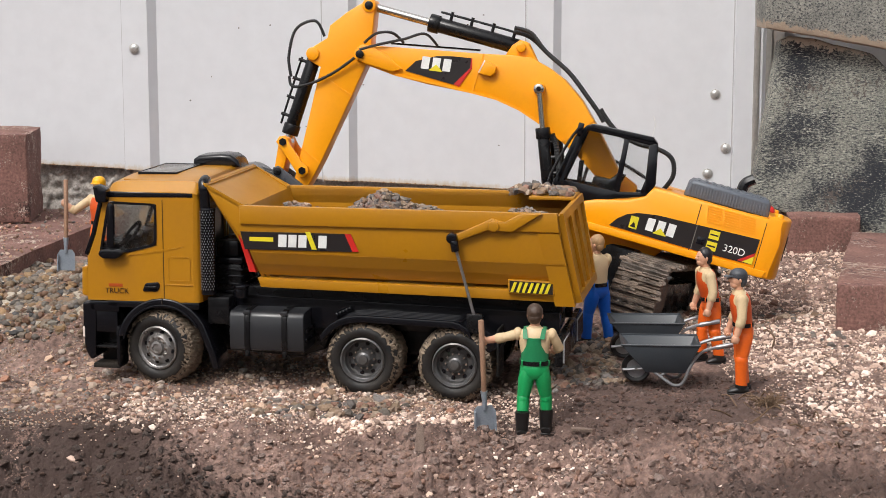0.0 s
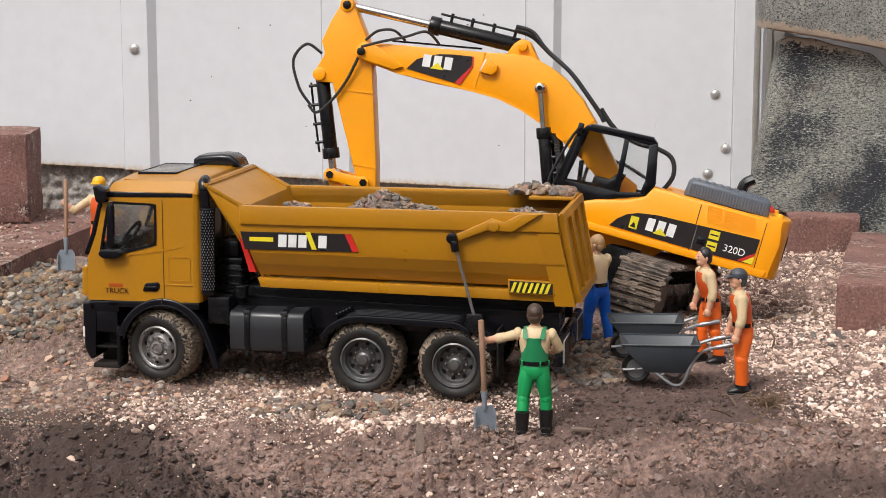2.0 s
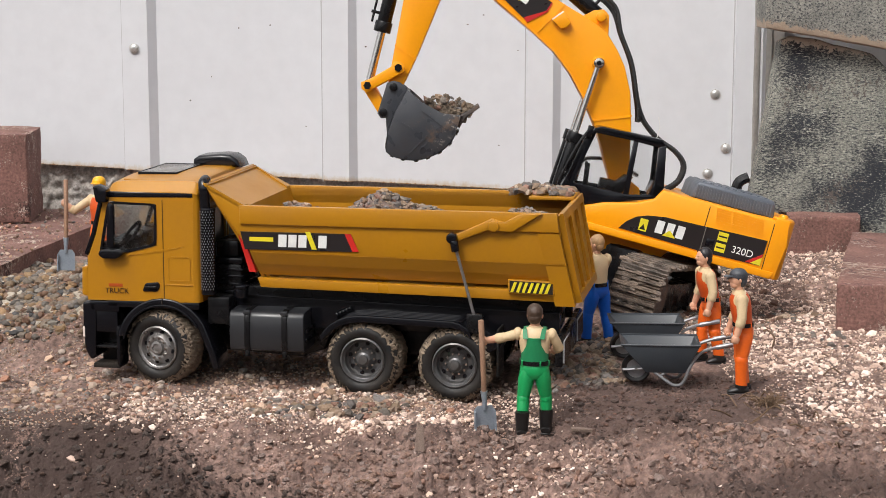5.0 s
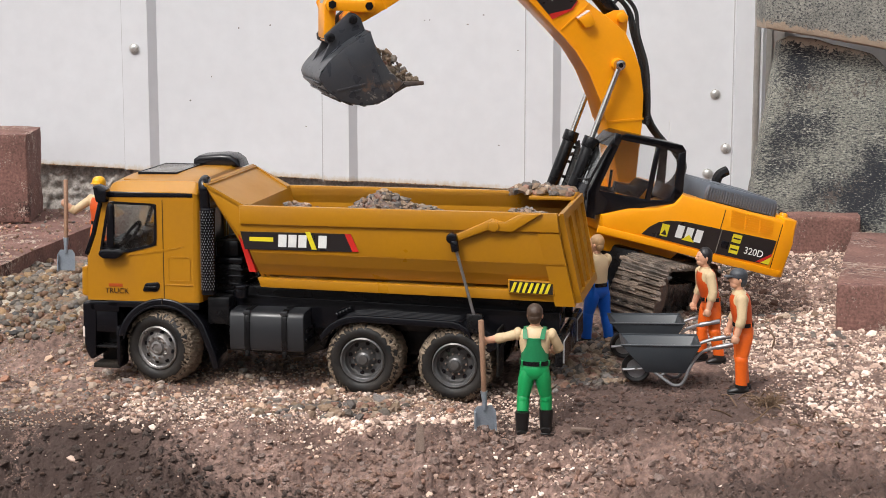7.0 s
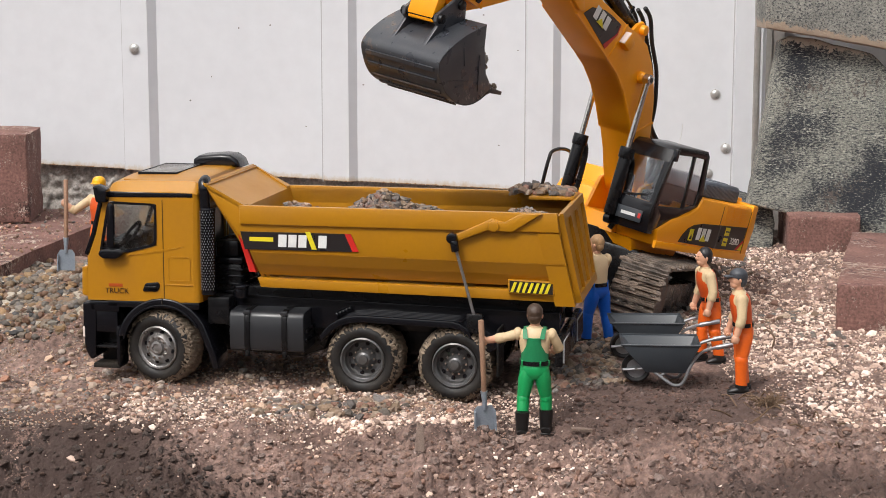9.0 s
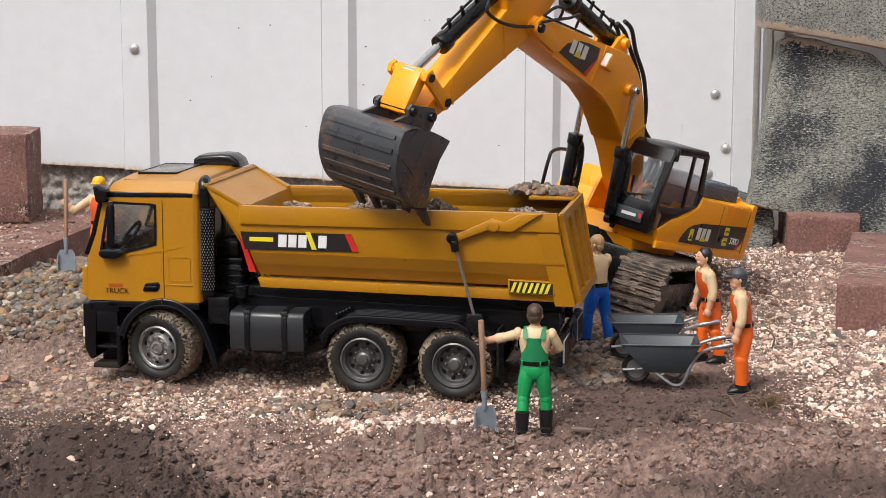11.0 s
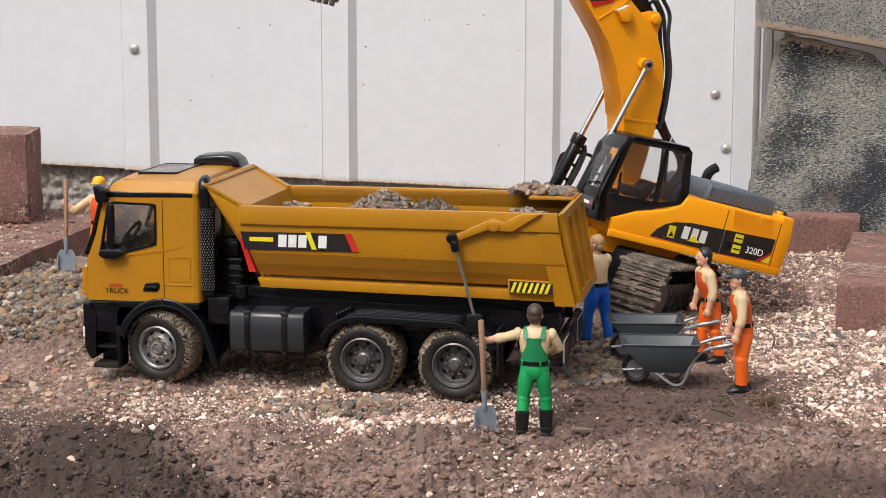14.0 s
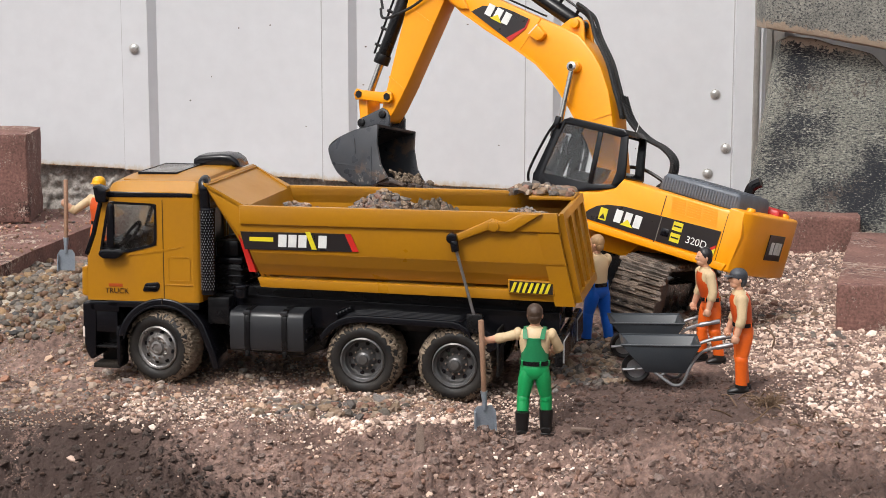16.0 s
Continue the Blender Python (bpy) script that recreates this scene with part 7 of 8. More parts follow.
        for j in range(4):
            add(ball(ha + d * (0.0034 + 0.0006 * (j % 2)) + Vector((0.0024 - 0.0016 * j, -s * 0.0022, -0.0012)), (0.0010, 0.0018, 0.0016), seg=8), 3)
    hd = Vector((lean * 1.05 + 0.0014, 0, 0.0995))
    turn = Matrix.Rotation(radians(head_turn), 4, "Z")
    put = lambda x, y, z: hd + turn @ Vector((x, y, z))
    add(ball(hd, (0.0070, 0.0059, 0.0078), seg=18, turn=turn), 3)
    add(ball(put(0.0022, 0, -0.0044), (0.0046, 0.0044, 0.0040), seg=14, turn=turn), 3)
    add(ball(put(0.0068, 0, -0.0008), (0.0018, 0.0011, 0.0017), seg=8, turn=turn), 3)
    add(ball(put(0.0056, 0, 0.0016), (0.0016, 0.0038, 0.0008), seg=8, turn=turn), 3)
    for s in (1, -1):
        add(ball(put(-0.0006, s * 0.0060, -0.0008), (0.0014, 0.0009, 0.0021), seg=8, turn=turn), 3)
    add(ball(put(-0.0016, 0, 0.0022), (0.0070, 0.0067, 0.0074), seg=18, turn=turn), 4)
    add(ball(put(-0.0034, 0, -0.0018), (0.0048, 0.0060, 0.0056), seg=14, turn=turn), 4)
    if cap:
        add(ball(put(-0.0005, 0, 0.0040), (0.0076, 0.0070, 0.0056), seg=18, turn=turn), 4)
        add(loft([(put(-0.0003, 0, 0.0020), 0.0078, 0.0071), (put(-0.0003, 0, 0.0036), 0.0078, 0.0071)], 18), 4)
        add(ball(put(0.0078, 0, 0.0026), (0.0050, 0.0054, 0.0009), seg=14, turn=turn), 4)
    ob = new(name, mesh(name, bm, mats))
    for p in ob.data.polygons:
        p.use_smooth = True
    ob.data.set_sharp_from_angle(angle=radians(50))
    ob.matrix_basis = m
    return tagged(ob, label, "toy figure", group)


doll("toy_worker", pose(0.0745, 1.437, -0.001, 0, 0, 82), "plastic toy worker in green dungarees and black boots holding a shovel", GREEN, DKGREEN, SHIRT, HAIR,
     left=((0.001, 0.0250, 0.0800), (0.003, 0.0395, 0.0765)), right=((0.005, -0.0195, 0.0720), (0.016, -0.0150, 0.0680)), bib=True, spread=0.0092, step=-0.006, head_turn=-6)
doll("toy_worker", pose(0.1500, 1.725, 0.012, 0, 0, 128), "plastic toy worker in blue trousers and cream shirt beside the tipper", BLUE, SHIRT, SHIRT, BLOND,
     left=((0.010, 0.0165, 0.0740), (0.022, 0.0120, 0.0800)), right=((0.010, -0.0170, 0.0730), (0.024, -0.0130, 0.0780)), lean=0.002, spread=0.0095, step=0.006, head_turn=30)
doll("toy_worker", pose(0.2490, 1.655, 0.011, 0, 0, 192), "plastic toy worker in orange overalls and vest at a wheelbarrow", SAFETY, VEST, SHIRT, DARKHAIR,
     left=((0.0040, 0.0172, 0.0690), (0.0085, 0.0174, 0.0530)), right=((0.0040, -0.0172, 0.0690), (0.0095, -0.0174, 0.0530)), step=-0.006, spread=0.0078, lean=0.006, head_turn=4)
doll("toy_worker", pose(0.2585, 1.528, 0.0125, 0, 0, 180), "plastic toy worker in orange overalls and grey cap pushing a wheelbarrow", SAFETY, VEST, SHIRT, CAPGREY,
     left=((0.0040, 0.0168, 0.0680), (0.0085, 0.0174, 0.0525)), right=((0.0040, -0.0168, 0.0680), (0.0095, -0.0172, 0.0525)), cap="cap", spread=0.0060, step=0.002, lean=0.004, head_turn=6)
doll("toy_worker", pose(-0.357, 1.868, 0.052, 0, 0, 235), "plastic toy worker in orange vest and yellow helmet holding a shovel", SAFETY, VEST, SHIRT, HELMET,
     right=((0.013, -0.0250, 0.0720), (0.0195, -0.0300, 0.0790)), left=((0.002, 0.0168, 0.0690), (0.010, 0.0165, 0.0550)), cap="helmet", head_turn=20)


def shovel(m, label):
    s = thing("shovel", m, label, "shovel", "shovels")
    part("handle", rod((0, 0, 0.030), (0, 0, 0.0935), 0.0022, 0.0024, 12, edge=0.0008), WOOD, s, "pale wooden handle")
    part("socket", rod((0, 0, 0.018), (0, 0, 0.034), 0.0014, 0.0030, 12), TOOLGREY, s)
    bm = bmesh.new()
    out = [(-0.0092, 0.0), (0.0092, 0.0), (0.0088, 0.017), (0.0060, 0.0215), (-0.0060, 0.0215), (-0.0088, 0.017)]
    sheet([(x, 0.0016 * (abs(x) > 0.007), z) for x, z in out], 0.0012, (0, 1, 0), bm)
    for s2 in (1, -1):
        prism([(s2 * 0.0092, 0.0), (s2 * 0.0080, 0.0), (s2 * 0.0076, 0.017), (s2 * 0.0088, 0.017)], -0.0018, 0.0022, 0, bm)
    part("blade", bm, TOOLGREY, s, "silver-grey shovel blade")
    return s


shovel(pose(0.0350, 1.440, 0.001, 2, -3, 10), "toy shovel with pale wooden handle and silver blade, upright on soil")
shovel(pose(-0.3880, 1.835, 0.067, -6, 1, 5) , "toy shovel with pale wooden handle and silver blade, on gravel")


def wheelbarrow(m):
    w = thing("wheelbarrow", m, "slate-grey toy wheelbarrow with silver tubular frame", "wheelbarrow", "wheelbarrows")
    # local: x forward to the wheel, wheel centre at the origin
    top = [(0.0140, -0.0225), (0.0140, 0.0225), (-0.0540, 0.0240), (-0.0540, -0.0240)]
    low = [(-0.0080, -0.0135), (-0.0080, 0.0135), (-0.0420, 0.0150), (-0.0420, -0.0150)]
    bm = bmesh.new()
    def shell(d, zt, zb):
        return [bm.verts.new((x, y * d, zt)) for x, y in top], [bm.verts.new((x * 1.0, y * d, zb)) for x, y in low]
    to, lo = shell(1.0, 0.0245, -0.0015)
    ti, li = shell(0.94, 0.0245, 0.0005)
    for v in ti:
        v.co.x = -0.020 + (v.co.x + 0.020) * 0.95
    for k in range(4):
        j = (k + 1) % 4
        bm.faces.new((to[k], to[j], lo[j], lo[k]))
        bm.faces.new((ti[k], ti[j], li[j], li[k]))
        bm.faces.new((to[k], to[j], ti[j], ti[k]))
    bm.faces.new(lo)
    bm.faces.new(li)
    bevel(bm, [e for e in bm.edges], 0.0006, 2)
    tray = part("tray", bm, BARROW, w, "slate-grey tray")
    part("tray_rim", tube([(*top[0], 0.0248), (*top[1], 0.0248), (*top[2], 0.0248), (*top[3], 0.0248), (*top[0], 0.0248)], 0.0009, seg=6, steps=1), BARROW, tray)
    for s in (1, -1):
        part("frame_tube", tube([(0.012, s * 0.006, -0.001), (0.0, s * 0.0065, 0.0), (-0.012, s * 0.011, 0.0005), (-0.026, s * 0.0145, -0.0085), (-0.033, s * 0.0155, -0.0120), (-0.040, s * 0.016, -0.0095), (-0.047, s * 0.0165, 0.006), (-0.054, s * 0.0172, 0.0165), (-0.064, s * 0.0175, 0.0215), (-0.084, s * 0.0175, 0.0258)], 0.0015, seg=8), TUBE, w, "silver bent tube")
        part("grip", rod((-0.068, s * 0.0175, 0.0225), (-0.087, s * 0.0175, 0.0264), 0.0022, seg=10, edge=0.0005), TUBE, w)
        part("brace", tube([(-0.010, s * 0.010, 0.003), (-0.02, s * 0.012, -0.004), (-0.028, s * 0.013, 0.002)], 0.0011, seg=6), TUBE, w)
    part("axle", rod((0, -0.008, 0), (0, 0.008, 0), 0.0018), TUBE, w)
    ty = part("tyre", lathe([(0.0085, -0.0035), (0.0112, -0.0042), (0.0128, -0.0022), (0.0130, 0.0), (0.0128, 0.0022), (0.0112, 0.0042), (0.0085, 0.0035)], seg=32, closed=True), BOOT, w, "black rubber tyre")
    part("rim", lathe([(0.0090, -0.0030), (0.0075, -0.0015), (0.0030, -0.0022), (0.0030, 0.0022), (0.0075, 0.0015), (0.0090, 0.0030)], seg=24), TUBE, ty, "grey rim")
    return w


barrow = wheelbarrow(pose(0.1705, 1.5600, 0.0272, 0, 0, 176))
copy_thing(barrow, pose(0.1695, 1.660, 0.0265, 0, 0, 178))


# ---- gravel, soil crumbs and rubble ----
def places(n, x0, x1, y0, y1, small, big, seed, patch=0.0, scale=12, keep=None, lift=0.25):
    """Random places on the land, thinner between patches."""
    rng = np.random.RandomState(seed)
    x, y = rng.uniform(x0, x1, n), rng.uniform(y0, y1, n)
    ok = value_noise(x * scale, y * scale, seed + 7) + 0.5 * value_noise(x * scale * 3, y * scale * 3, seed + 8) > patch - 1 + rng.uniform(-0.5, 0.5, n)
    # thin out towards the borders
    e = np.minimum(np.minimum(x - x0, x1 - x) / (x1 - x0), np.minimum(y - y0, y1 - y) / (y1 - y0))
    ok &= e > rng.uniform(0, 0.10, n)
    if keep is not None:
        ok &= keep(x, y)
    x, y = x[ok], y[ok]
    s = small * (big / small) ** (rng.uniform(0, 1, len(x)) ** 2.2)
    return np.stack([x, y, rough_height(x, y) + s * lift, s], -1)


off_wheels = lambda x, y: ~((np.abs(x + 0.11) < 0.20) & (np.abs(y - 1.66 + 0.23 * (x + 0.11)) < 0.055))
clear = lambda x, y: ~((np.abs(x - 0.215) < 0.07) & (np.abs(y - 1.60) < 0.09))
dry = lambda x, y: y + 0.6 * x + 0.05 * value_noise(x * 9, y * 9, 61) > 1.305
trodden = lambda x, y: (((x - 0.175) / 0.15) ** 2 + ((y - 1.50) / 0.095) ** 2 + 0.5 * value_noise(x * 22, y * 22, 64) < 1.0) | (((x - 0.30) / 0.18) ** 2 + ((y - 1.29) / 0.05) ** 2 + 0.4 * value_noise(x * 22, y * 22, 65) < 1.0)
loose = lambda x, y: dry(x, y) & ~trodden(x, y)
pale = lambda x, y: (x > 0.225 + np.maximum(0, 1.66 - y) * 0.6 + 0.05 * value_noise(x * 25, y * 25, 63)) & clear(x, y)
gravels = [
    ("gravel", places(6400, -0.62, -0.27, 1.71, 2.12, 0.0024, 0.0064, 1, 0.15), MID, RIVER, "brown and grey river gravel banked against the paver", False),
    ("gravel", places(4600, -0.60, 0.04, 1.49, 1.86, 0.0012, 0.0046, 2, 0.5), MID, PEBBLE, "mixed brown gravel trodden into soil", False),
    ("gravel", places(24000, -0.60, 0.06, 1.44, 1.86, 0.0008, 0.0018, 3, 0.4), GRIT, PEBBLE, "fine grit on the soil", False),
    ("gravel", places(18000, 0.16, 0.62, 1.40, 2.25, 0.0010, 0.0034, 4, 0.35, keep=pale), MID, PALESTONE, "pale limestone chips spread over the ground", False),
    ("gravel", places(34000, 0.14, 0.62, 1.36, 2.25, 0.0007, 0.0018, 5, 0.4, keep=lambda x, y: pale(x + 0.03, y)), GRIT, PALESTONE, "pale limestone grit", False),
    ("gravel", places(3600, -0.30, 0.10, 1.455, 1.61, 0.0009, 0.0030, 6, 0.8), MID, PALESTONE, "pale chips along the dug edge", False),
    ("gravel", places(8000, -0.30, 0.12, 1.43, 1.60, 0.0007, 0.0016, 7, 0.8), GRIT, PALESTONE, "pale grit along the dug edge", False),
    ("rubble", places(1500, 0.075, 0.165, 1.55, 1.76, 0.0020, 0.0062, 8, 0.35), SHARP, SCREE, "brown and grey rubble by the machine", False),
    ("rubble", places(420, -0.17, -0.03, 1.475, 1.54, 0.0022, 0.0066, 9, 0.5), SHARP, SCREE, "reddish and grey rubble before the truck", False),
    ("soil_crumbs", places(16000, -0.50, 0.50, 1.18, 1.56, 0.0008, 0.0030, 10, 0.5, keep=loose), MID, CLOD, "dark crumbs and clods of soil", False),
    ("soil_crumbs", places(30000, -0.50, 0.50, 1.15, 1.62, 0.0006, 0.0015, 11, 0.3, keep=loose), GRIT, CLOD, "fine soil crumbs", False),
    ("soil_crumbs", places(16000, -0.50, 0.40, 1.18, 1.50, 0.0007, 0.0034, 16, 0.4, keep=lambda x, y: ~dry(x, y)), MID, CLODDARK, "dark damp clods along the dug edge", False),
    ("soil_crumbs", places(14000, -0.02, 0.50, 1.20, 1.60, 0.0006, 0.0022, 17, 0.6, keep=lambda x, y: trodden(x, y) & dry(x, y)), MID, CLODTROD, "dark trodden crumbs of soil", False),
    ("soil_crumbs", places(2600, -0.42, 0.22, 1.16, 1.43, 0.0016, 0.0042, 18, 0.7, keep=loose, lift=-0.05), MID, CLOD, "brown clods of dug soil", False),
    ("soil_crumbs", places(1800, -0.50, 0.10, 1.16, 1.42, 0.0016, 0.0042, 19, 0.7, keep=lambda x, y: ~dry(x, y), lift=-0.05), MID, CLODDARK, "dark damp clods of dug soil", False),
    ("gravel", places(520, -0.45, 0.45, 1.20, 1.46, 0.0007, 0.0022, 12, 0.8), MID, PALESTONE, "scattered pale chips in dark soil", False),
    ("gravel", places(900, -0.02, 0.14, 1.315, 1.405, 0.0008, 0.0030, 25, 0.8), MID, PALESTONE, "pale chips on the dug soil", False),
    ("gravel", places(700, -0.10, 0.05, 1.445, 1.468, 0.0010, 0.0034, 20, 0.4), MID, PALESTONE, "a line of pale chips along the dug edge", False),
    ("soil_crumbs", places(8000, -0.46, 0.46, 1.16, 1.45, 0.0016, 0.0052, 21, 0.55, keep=loose, lift=0.05), MID, CLOD, "brown clods of dug soil with crumbs between", False),
    ("soil_crumbs", places(7000, -0.50, 0.20, 1.16, 1.46, 0.0014, 0.0048, 22, 0.4, keep=lambda x, y: ~dry(x, y), lift=0.05), MID, CLODDARK, "dark damp clods heaped along the dug edge", False),
    ("soil_crumbs", places(2600, 0.02, 0.50, 1.36, 1.60, 0.0012, 0.0042, 23, 0.7, keep=trodden, lift=0.1), MID, CLODTROD, "dark trodden clods", False),
    ("soil_crumbs", places(9000, 0.24, 0.60, 1.42, 2.2, 0.0008, 0.0026, 24, 0.5), MID, CLOD, "brown crumbs between the pale chips", False),
    ("rubble", places(2500, 0.0, 0.40, 1.68, 2.15, 0.0015, 0.006, 13, 0.6), SHARP, SCREE, "brown rubble round the tracks", False),
]
for k, (n, p, sh, mt, lb, sm) in enumerate(gravels):
    scatter(n, p, sh, mt, lb, "gravel" if n != "soil_crumbs" else "soil", smooth=sm, seed=k)


def paver_crumbs():
    """Dust, crumbs and small stones on top of the long paver."""
    rng = np.random.RandomState(51)
    n = 1500
    x, y = -0.27 * rng.rand(n), 0.50 * rng.rand(n)
    s = 0.0006 * 5.0 ** (rng.rand(n) ** 2.6)
    o = scatter("paver_crumbs", np.stack([x, y, 0.0478 + s * 0.3, s], -1), MID, PEBBLE, "crumbs and small stones lying on the paver", "crumbs", seed=52)
    o.matrix_basis = pose(-0.4995, 1.90, 0.004, 0, 0, -8.3)


paver_crumbs()


def single_stones():
    """Larger stones that can be told apart, each one loose on the land."""
    meshes = {}
    for kind, shapes, mt, sm in (("river", ROUND, RIVER, True), ("chip", SHARP, PALESTONE, False), ("scree", SHARP, SCREE, False)):
        for k in range(5):
            v, f = shapes[k]
            me = bpy.data.meshes.new("stone")
            me.from_pydata(v.tolist(), [], f.tolist())
            me.materials.append(mt)
            for p in me.polygons:
                p.use_smooth = sm
            meshes[kind, k] = me
    rng = random.Random(21)
    rows = [("river", p) for p in places(640, -0.50, -0.33, 1.745, 1.99, 0.0038, 0.0074, 31, 0.0, lift=0.45)][:295]
    rows += [("chip", p) for p in places(400, 0.20, 0.50, 1.45, 1.95, 0.0030, 0.0052, 32, 0.5, keep=pale)][:60]
    rows += [("chip", p) for p in places(60, -0.35, 0.25, 1.40, 1.50, 0.0026, 0.0048, 33, 0.7)][:18]
    rows += [("scree", p) for p in places(120, 0.08, 0.15, 1.56, 1.72, 0.0045, 0.0075, 34, 0.3)][:45]
    for kind, (x, y, z, s) in rows:
        o = new("stone", meshes[kind, rng.randrange(5)])
        o.parent = ground
        o.matrix_basis = pose(x, y, z, rng.uniform(-25, 25), rng.uniform(-25, 25), rng.uniform(0, 360)) @ Matrix.Diagonal((s, s, s, 1))


single_stones()


def twig(pts, r, mat=TWIG, label="thin dry twig lying on the soil"):
    o = new("twig", mesh("twig", tube(pts, r, seg=6), mat, True))
    return tagged(o, label, "twig", "twigs")


rng = random.Random(5)
for x, y in ((0.236, 1.44), (0.252, 1.43), (0.268, 1.46), (0.29, 1.42), (0.305, 1.45), (0.01, 1.395), (0.22, 1.40), (0.31, 1.37), (-0.07, 1.40), (0.34, 1.58), (0.245, 1.47), (0.275, 1.445), (0.30, 1.47), (0.33, 1.43)):
    a, l = rng.uniform(0, 6.3), rng.uniform(0.012, 0.035)
    z = float(height(x, y)) + 0.004
    twig([(x, y, z), (x + math.cos(a) * l * 0.5, y + math.sin(a) * l * 0.5, z + rng.uniform(0.002, 0.008)), (x + math.cos(a) * l, y + math.sin(a) * l, z + rng.uniform(0.0, 0.012))], rng.uniform(0.0004, 0.0009))
twig([(0.315, 1.70, 0.012), (0.318, 1.70, 0.024), (0.312, 1.705, 0.031), (0.308, 1.705, 0.03)], 0.0009)
o = new("wood_chip", mesh("wood_chip", box((-0.009, -0.002, -0.0015), (0.009, 0.0025, 0.0015), 0.0006), GREYWOOD))
o.matrix_basis = pose(0.113, 1.432, 0.004, 5, 6, 10)
tagged(o, "small brown splinter of wood on the soil", "wood chip", "wood chips")
o = new("wood_chip", mesh("wood_chip", prism([(-0.004, 0), (0.004, 0), (0.003, 0.02), (-0.002, 0.023)], -0.001, 0.001, 0.0004), GREYWOOD))
o.matrix_basis = pose(-0.0185, 1.395, -0.004, -20, 4, 12)
tagged(o, "pale splinter of wood stuck upright in soil", "wood chip", "wood chips")


rng = random.Random(15)
bm = bmesh.new()
for k in range(46):
    a, l = rng.uniform(0, 6.3), rng.uniform(0.008, 0.022)
    x, y = 0.272 + rng.gauss(0, 0.006), 1.478 + rng.gauss(0, 0.005)
    h = float(height(x, y)) + 0.002
    tube([(x, y, h), (x + math.cos(a) * l * 0.4, y + math.sin(a) * l * 0.4, h + rng.uniform(0.004, 0.012)), (x + math.cos(a) * l, y + math.sin(a) * l, h + rng.uniform(0.0, 0.012))], rng.uniform(0.0003, 0.0006), seg=4, bm=bm, steps=3)
tagged(new("root_tuft", mesh("root_tuft", bm, TWIG, True)), "tuft of dry brown roots on the soil", "dry roots", kind="stuff")


# ---- cargo in the tipper ----
TRUCK = Matrix(truck.matrix_basis)


def heap(x, y):
    """Height of the cargo in the truck's space."""
    g = lambda a, b, sx, sy, h: h * np.exp(-((x - a) / sx) ** 2 - ((y - b) / sy) ** 2)
    return 0.138 + g(0.077, 0.0, 0.030, 0.045, 0.031) + g(0.110, -0.01, 0.03, 0.04, 0.012) + g(0.163, 0.01, 0.026, 0.035, 0.024) + g(-0.058, 0.045, 0.035, 0.022, 0.030) + g(0.035, 0.0, 0.02, 0.04, 0.016)


def build_cargo():
    xs, ys = np.linspace(-0.088, 0.172, 90), np.linspace(-0.066, 0.066, 46)
    gx, gy = np.meshgrid(xs, ys)
    gz = heap(gx, gy) + 0.0025 * value_noise(gx * 150, gy * 150, 41)
    idx = np.arange(gx.size).reshape(gx.shape)
    quads = np.stack([idx[:-1, :-1], idx[:-1, 1:], idx[1:, 1:], idx[1:, :-1]], -1).reshape(-1, 4)
    me = bpy.data.meshes.new("cargo_soil")
    me.from_pydata(np.stack([gx, gy, gz], -1).reshape(-1, 3).tolist(), [], quads.tolist())
    me.materials.append(CLOD)
    ob = new("cargo_soil", me)
    ob.matrix_basis = TRUCK
    tagged(ob, "heap of earth and rubble lying in the tipper body", "soil heap", kind="stuff")
    r = np.random.RandomState(12)
    x, y = r.uniform(-0.086, 0.17, 2600), r.uniform(-0.064, 0.064, 2600)
    s = 0.0014 * 3.6 ** (r.uniform(0, 1, 2600) ** 1.6)
    rows = np.stack([x, y, heap(x, y) + 0.3 * s, s], -1)
    o = scatter("cargo_rubble", rows, SHARP, SCREE, "brown and grey rubble heaped in the tipper body", "rubble", seed=44)
    o.matrix_basis = TRUCK
    x, y = r.uniform(-0.088, -0.030, 190), r.uniform(-0.073, -0.036, 190)
    s = 0.0018 * 3.0 ** (r.uniform(0, 1, 190) ** 1.4)
    z = 0.1690 + 0.006 * np.exp(-((x + 0.052) / 0.022) ** 2) * r.uniform(0, 1, 190) + s * 0.4
    o = scatter("ledge_rubble", np.stack([x, y, z, s], -1), SHARP, SCREE, "rubble left lying on the rear corner of the tipper", "rubble", seed=45)
    o.matrix_basis = TRUCK


build_cargo()


# ---- the bucket's load: stones that ride in the bucket and fall into the tipper ----
load = thing("dug_rubble", Matrix(), "clods and stones carried by the bucket and tipped on the cargo", "rubble")
LOAD = []


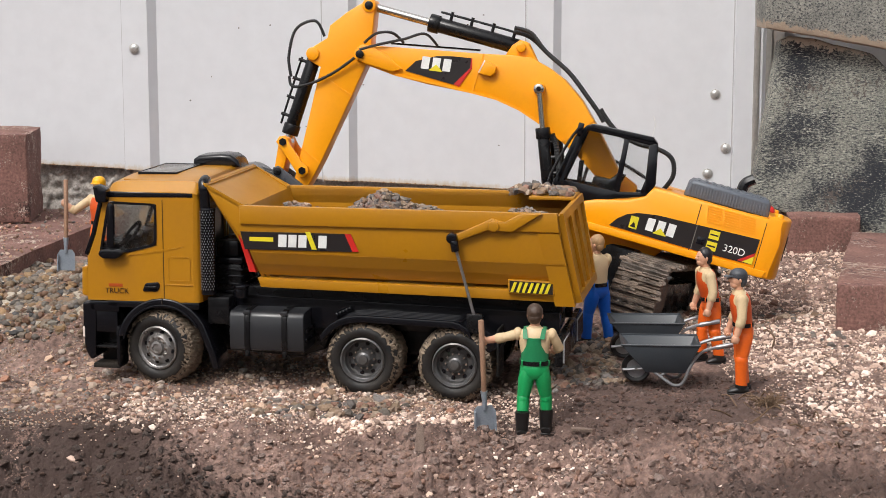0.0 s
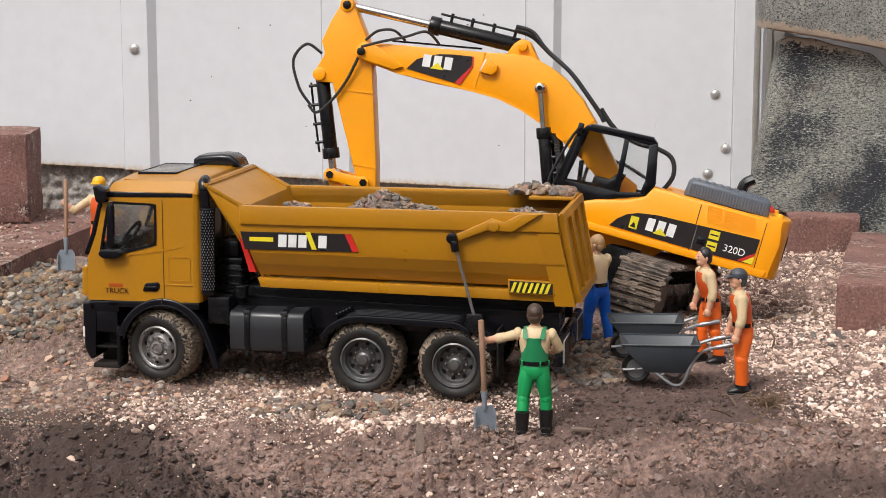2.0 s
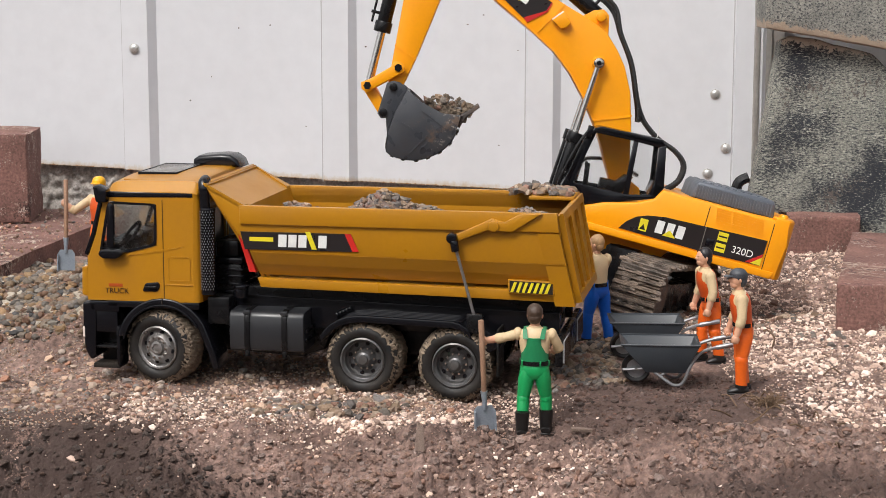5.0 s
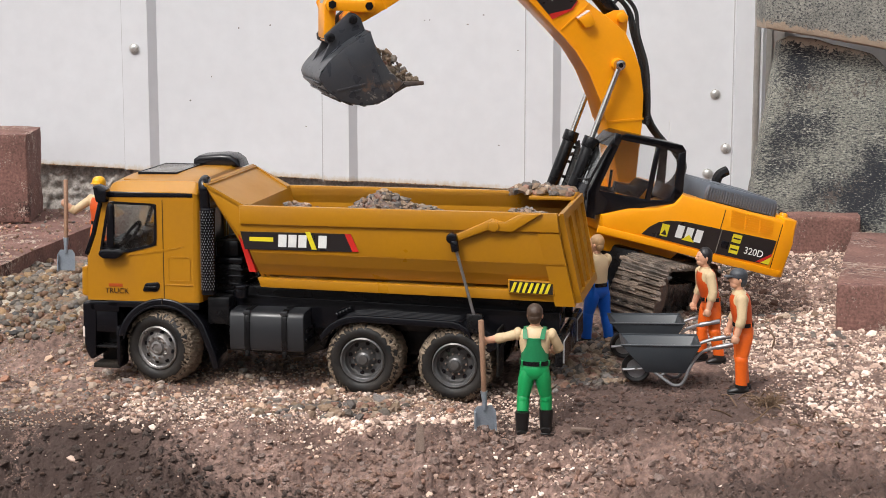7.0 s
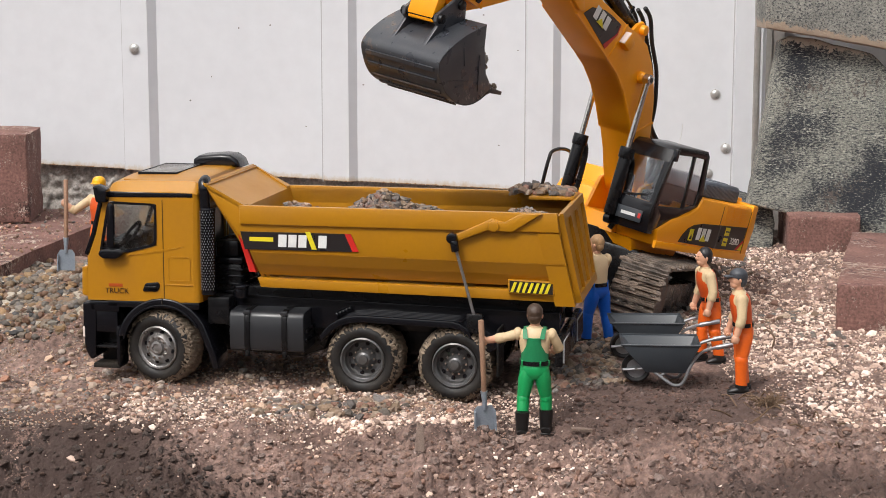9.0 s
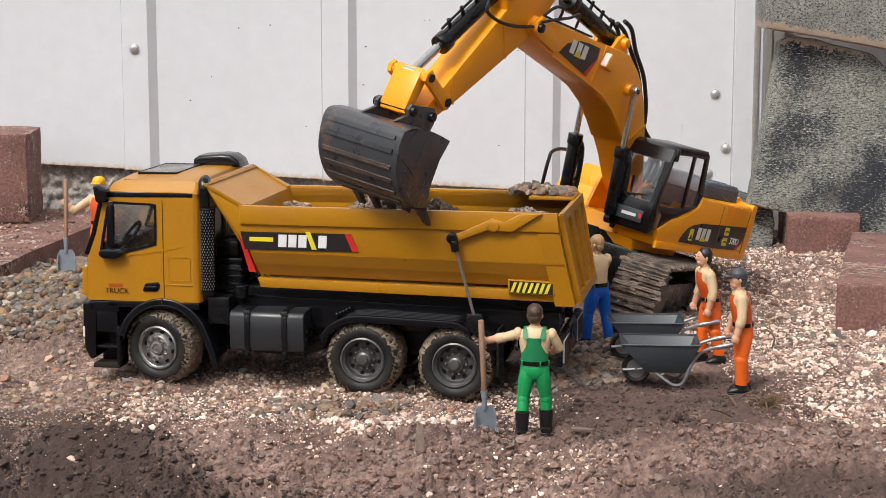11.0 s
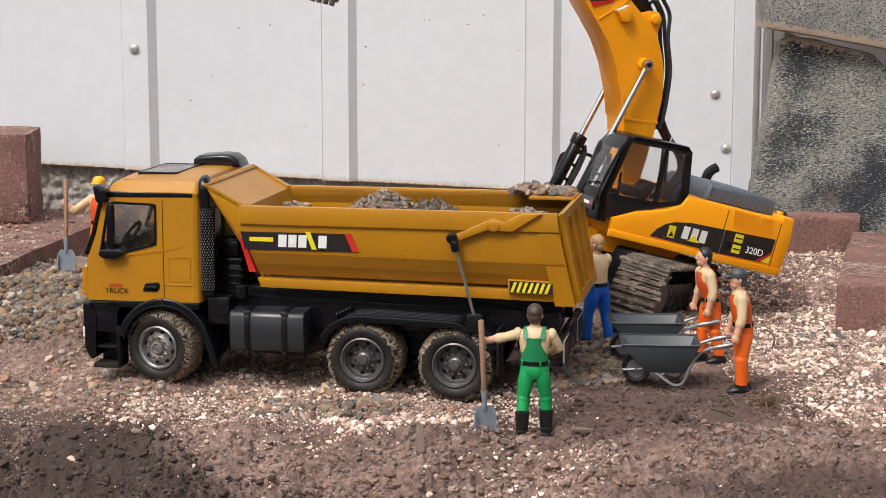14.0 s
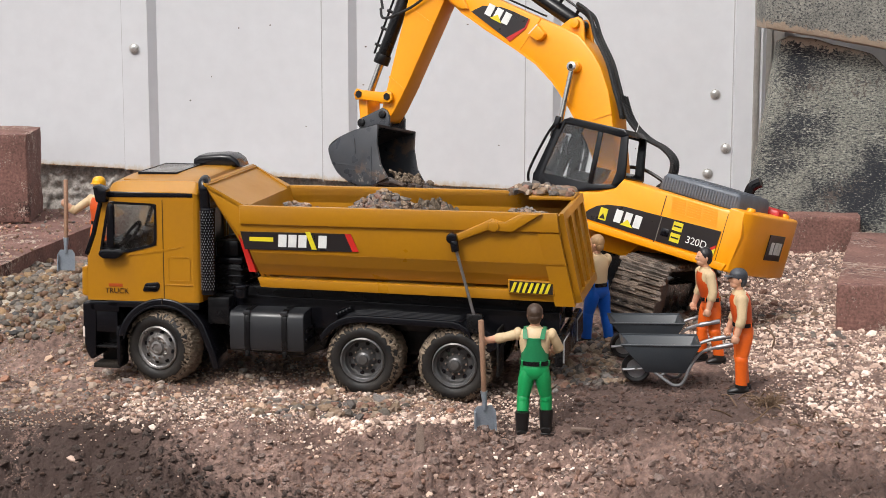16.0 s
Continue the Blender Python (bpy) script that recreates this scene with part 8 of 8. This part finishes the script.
def build_load():
    rng = random.Random(77)
    me = []
    for k in range(6):
        v, f = SHARP[k]
        m = bpy.data.meshes.new("clod")
        m.from_pydata(v.tolist(), [], f.tolist())
        m.materials.append(SCREE)
        me.append(m)
    for k in range(6):
        v, f = SHARP[k]
        m = bpy.data.meshes.new("clod")
        m.from_pydata(v.tolist(), [], f.tolist())
        m.materials.append(CAKED)
        me.append(m)
    for k in range(150):
        u = rng.uniform(0.0, 1.0)
        core = k < 26
        s = rng.uniform(0.0075, 0.0095) if core else rng.uniform(0.0016, 0.0046)
        edge = Vector((0.004, 0, -0.036)).lerp(Vector((-0.012, 0, -0.080)), u)
        rise = rng.uniform(-0.010, 0.0075 * math.sin(math.pi * min(1, u + 0.15)) + 0.002)
        if core:
            u = rng.uniform(0.0, 0.8)
            edge = Vector((0.004, 0, -0.036)).lerp(Vector((-0.012, 0, -0.080)), u)
            rise = rng.uniform(-0.012, -0.0075)
        p = (edge.x - rise * 0.95, rng.uniform(-0.033, 0.033), edge.z + rise * 0.3)
        land = (rng.gauss(0.018, 0.016), rng.gauss(0.002, 0.02))
        rest = float(heap(np.array(land[0]), np.array(land[1]))) + (0.0 if core else rng.uniform(0.004, 0.012))
        o = new("clod", me[6 + k % 6 if core or k % 3 == 0 else k % 6])
        o.parent = load
        o.scale = (s, s, s)
        LOAD.append((o, p, (rng.uniform(0, 360), rng.uniform(0, 360), rng.uniform(0, 360)), 9.75 + 0.9 * (1 - u) * rng.uniform(0.6, 1.0) + 0.1 * rng.random(), TRUCK @ Vector((land[0], land[1], rest))))


build_load()


def load_rows(p, turn, leave, goal):
    rows = []
    leave = round(leave, 1)
    own = pose(*p, *turn)
    for k in range(161):
        t = k / 10
        if t > leave:
            break
        rows.append((t, RIG @ joints(t)["bucket"] @ own))
    last = rows[-1][1]
    q = last.to_quaternion().to_matrix().to_4x4()
    for f, tt in ((0.25, 0.1), (1.0, 0.2)):
        rows.append((leave + tt, Matrix.Translation(last.translation.lerp(goal, f)) @ q))
    rows.append((leave + 0.5, Matrix.Translation(goal) @ q))
    rows.append((16.0, Matrix.Translation(goal) @ q))
    return rows


def motions():
    times = [k / 10 for k in range(161)]
    poses = [joints(t) for t in times]
    moving = [(upper, "upper"), (cab_unit, "upper"), (boom, "boom"), (stick, "stick"), (bucket, "bucket"), (rocker, "rocker"), (bucket_link, "link"), (stick_ram[0], "stick_barrel"), (stick_ram[1], "stick_rod"), (bucket_ram[0], "bucket_barrel"), (bucket_ram[1], "bucket_rod")]
    moving += [(loops[k], ("loop", k)) for k in range(3)]
    for k in range(2):
        moving += [(boom_rams[k][0], ("boom_barrel", k)), (boom_rams[k][1], ("boom_rod", k))]
    for ob, key in moving:
        walk(ob, [(t, p[key]) for t, p in zip(times, poses)])
    for ob, p, turn, leave, goal in LOAD:
        walk(ob, load_rows(p, turn, leave, goal))


motions()
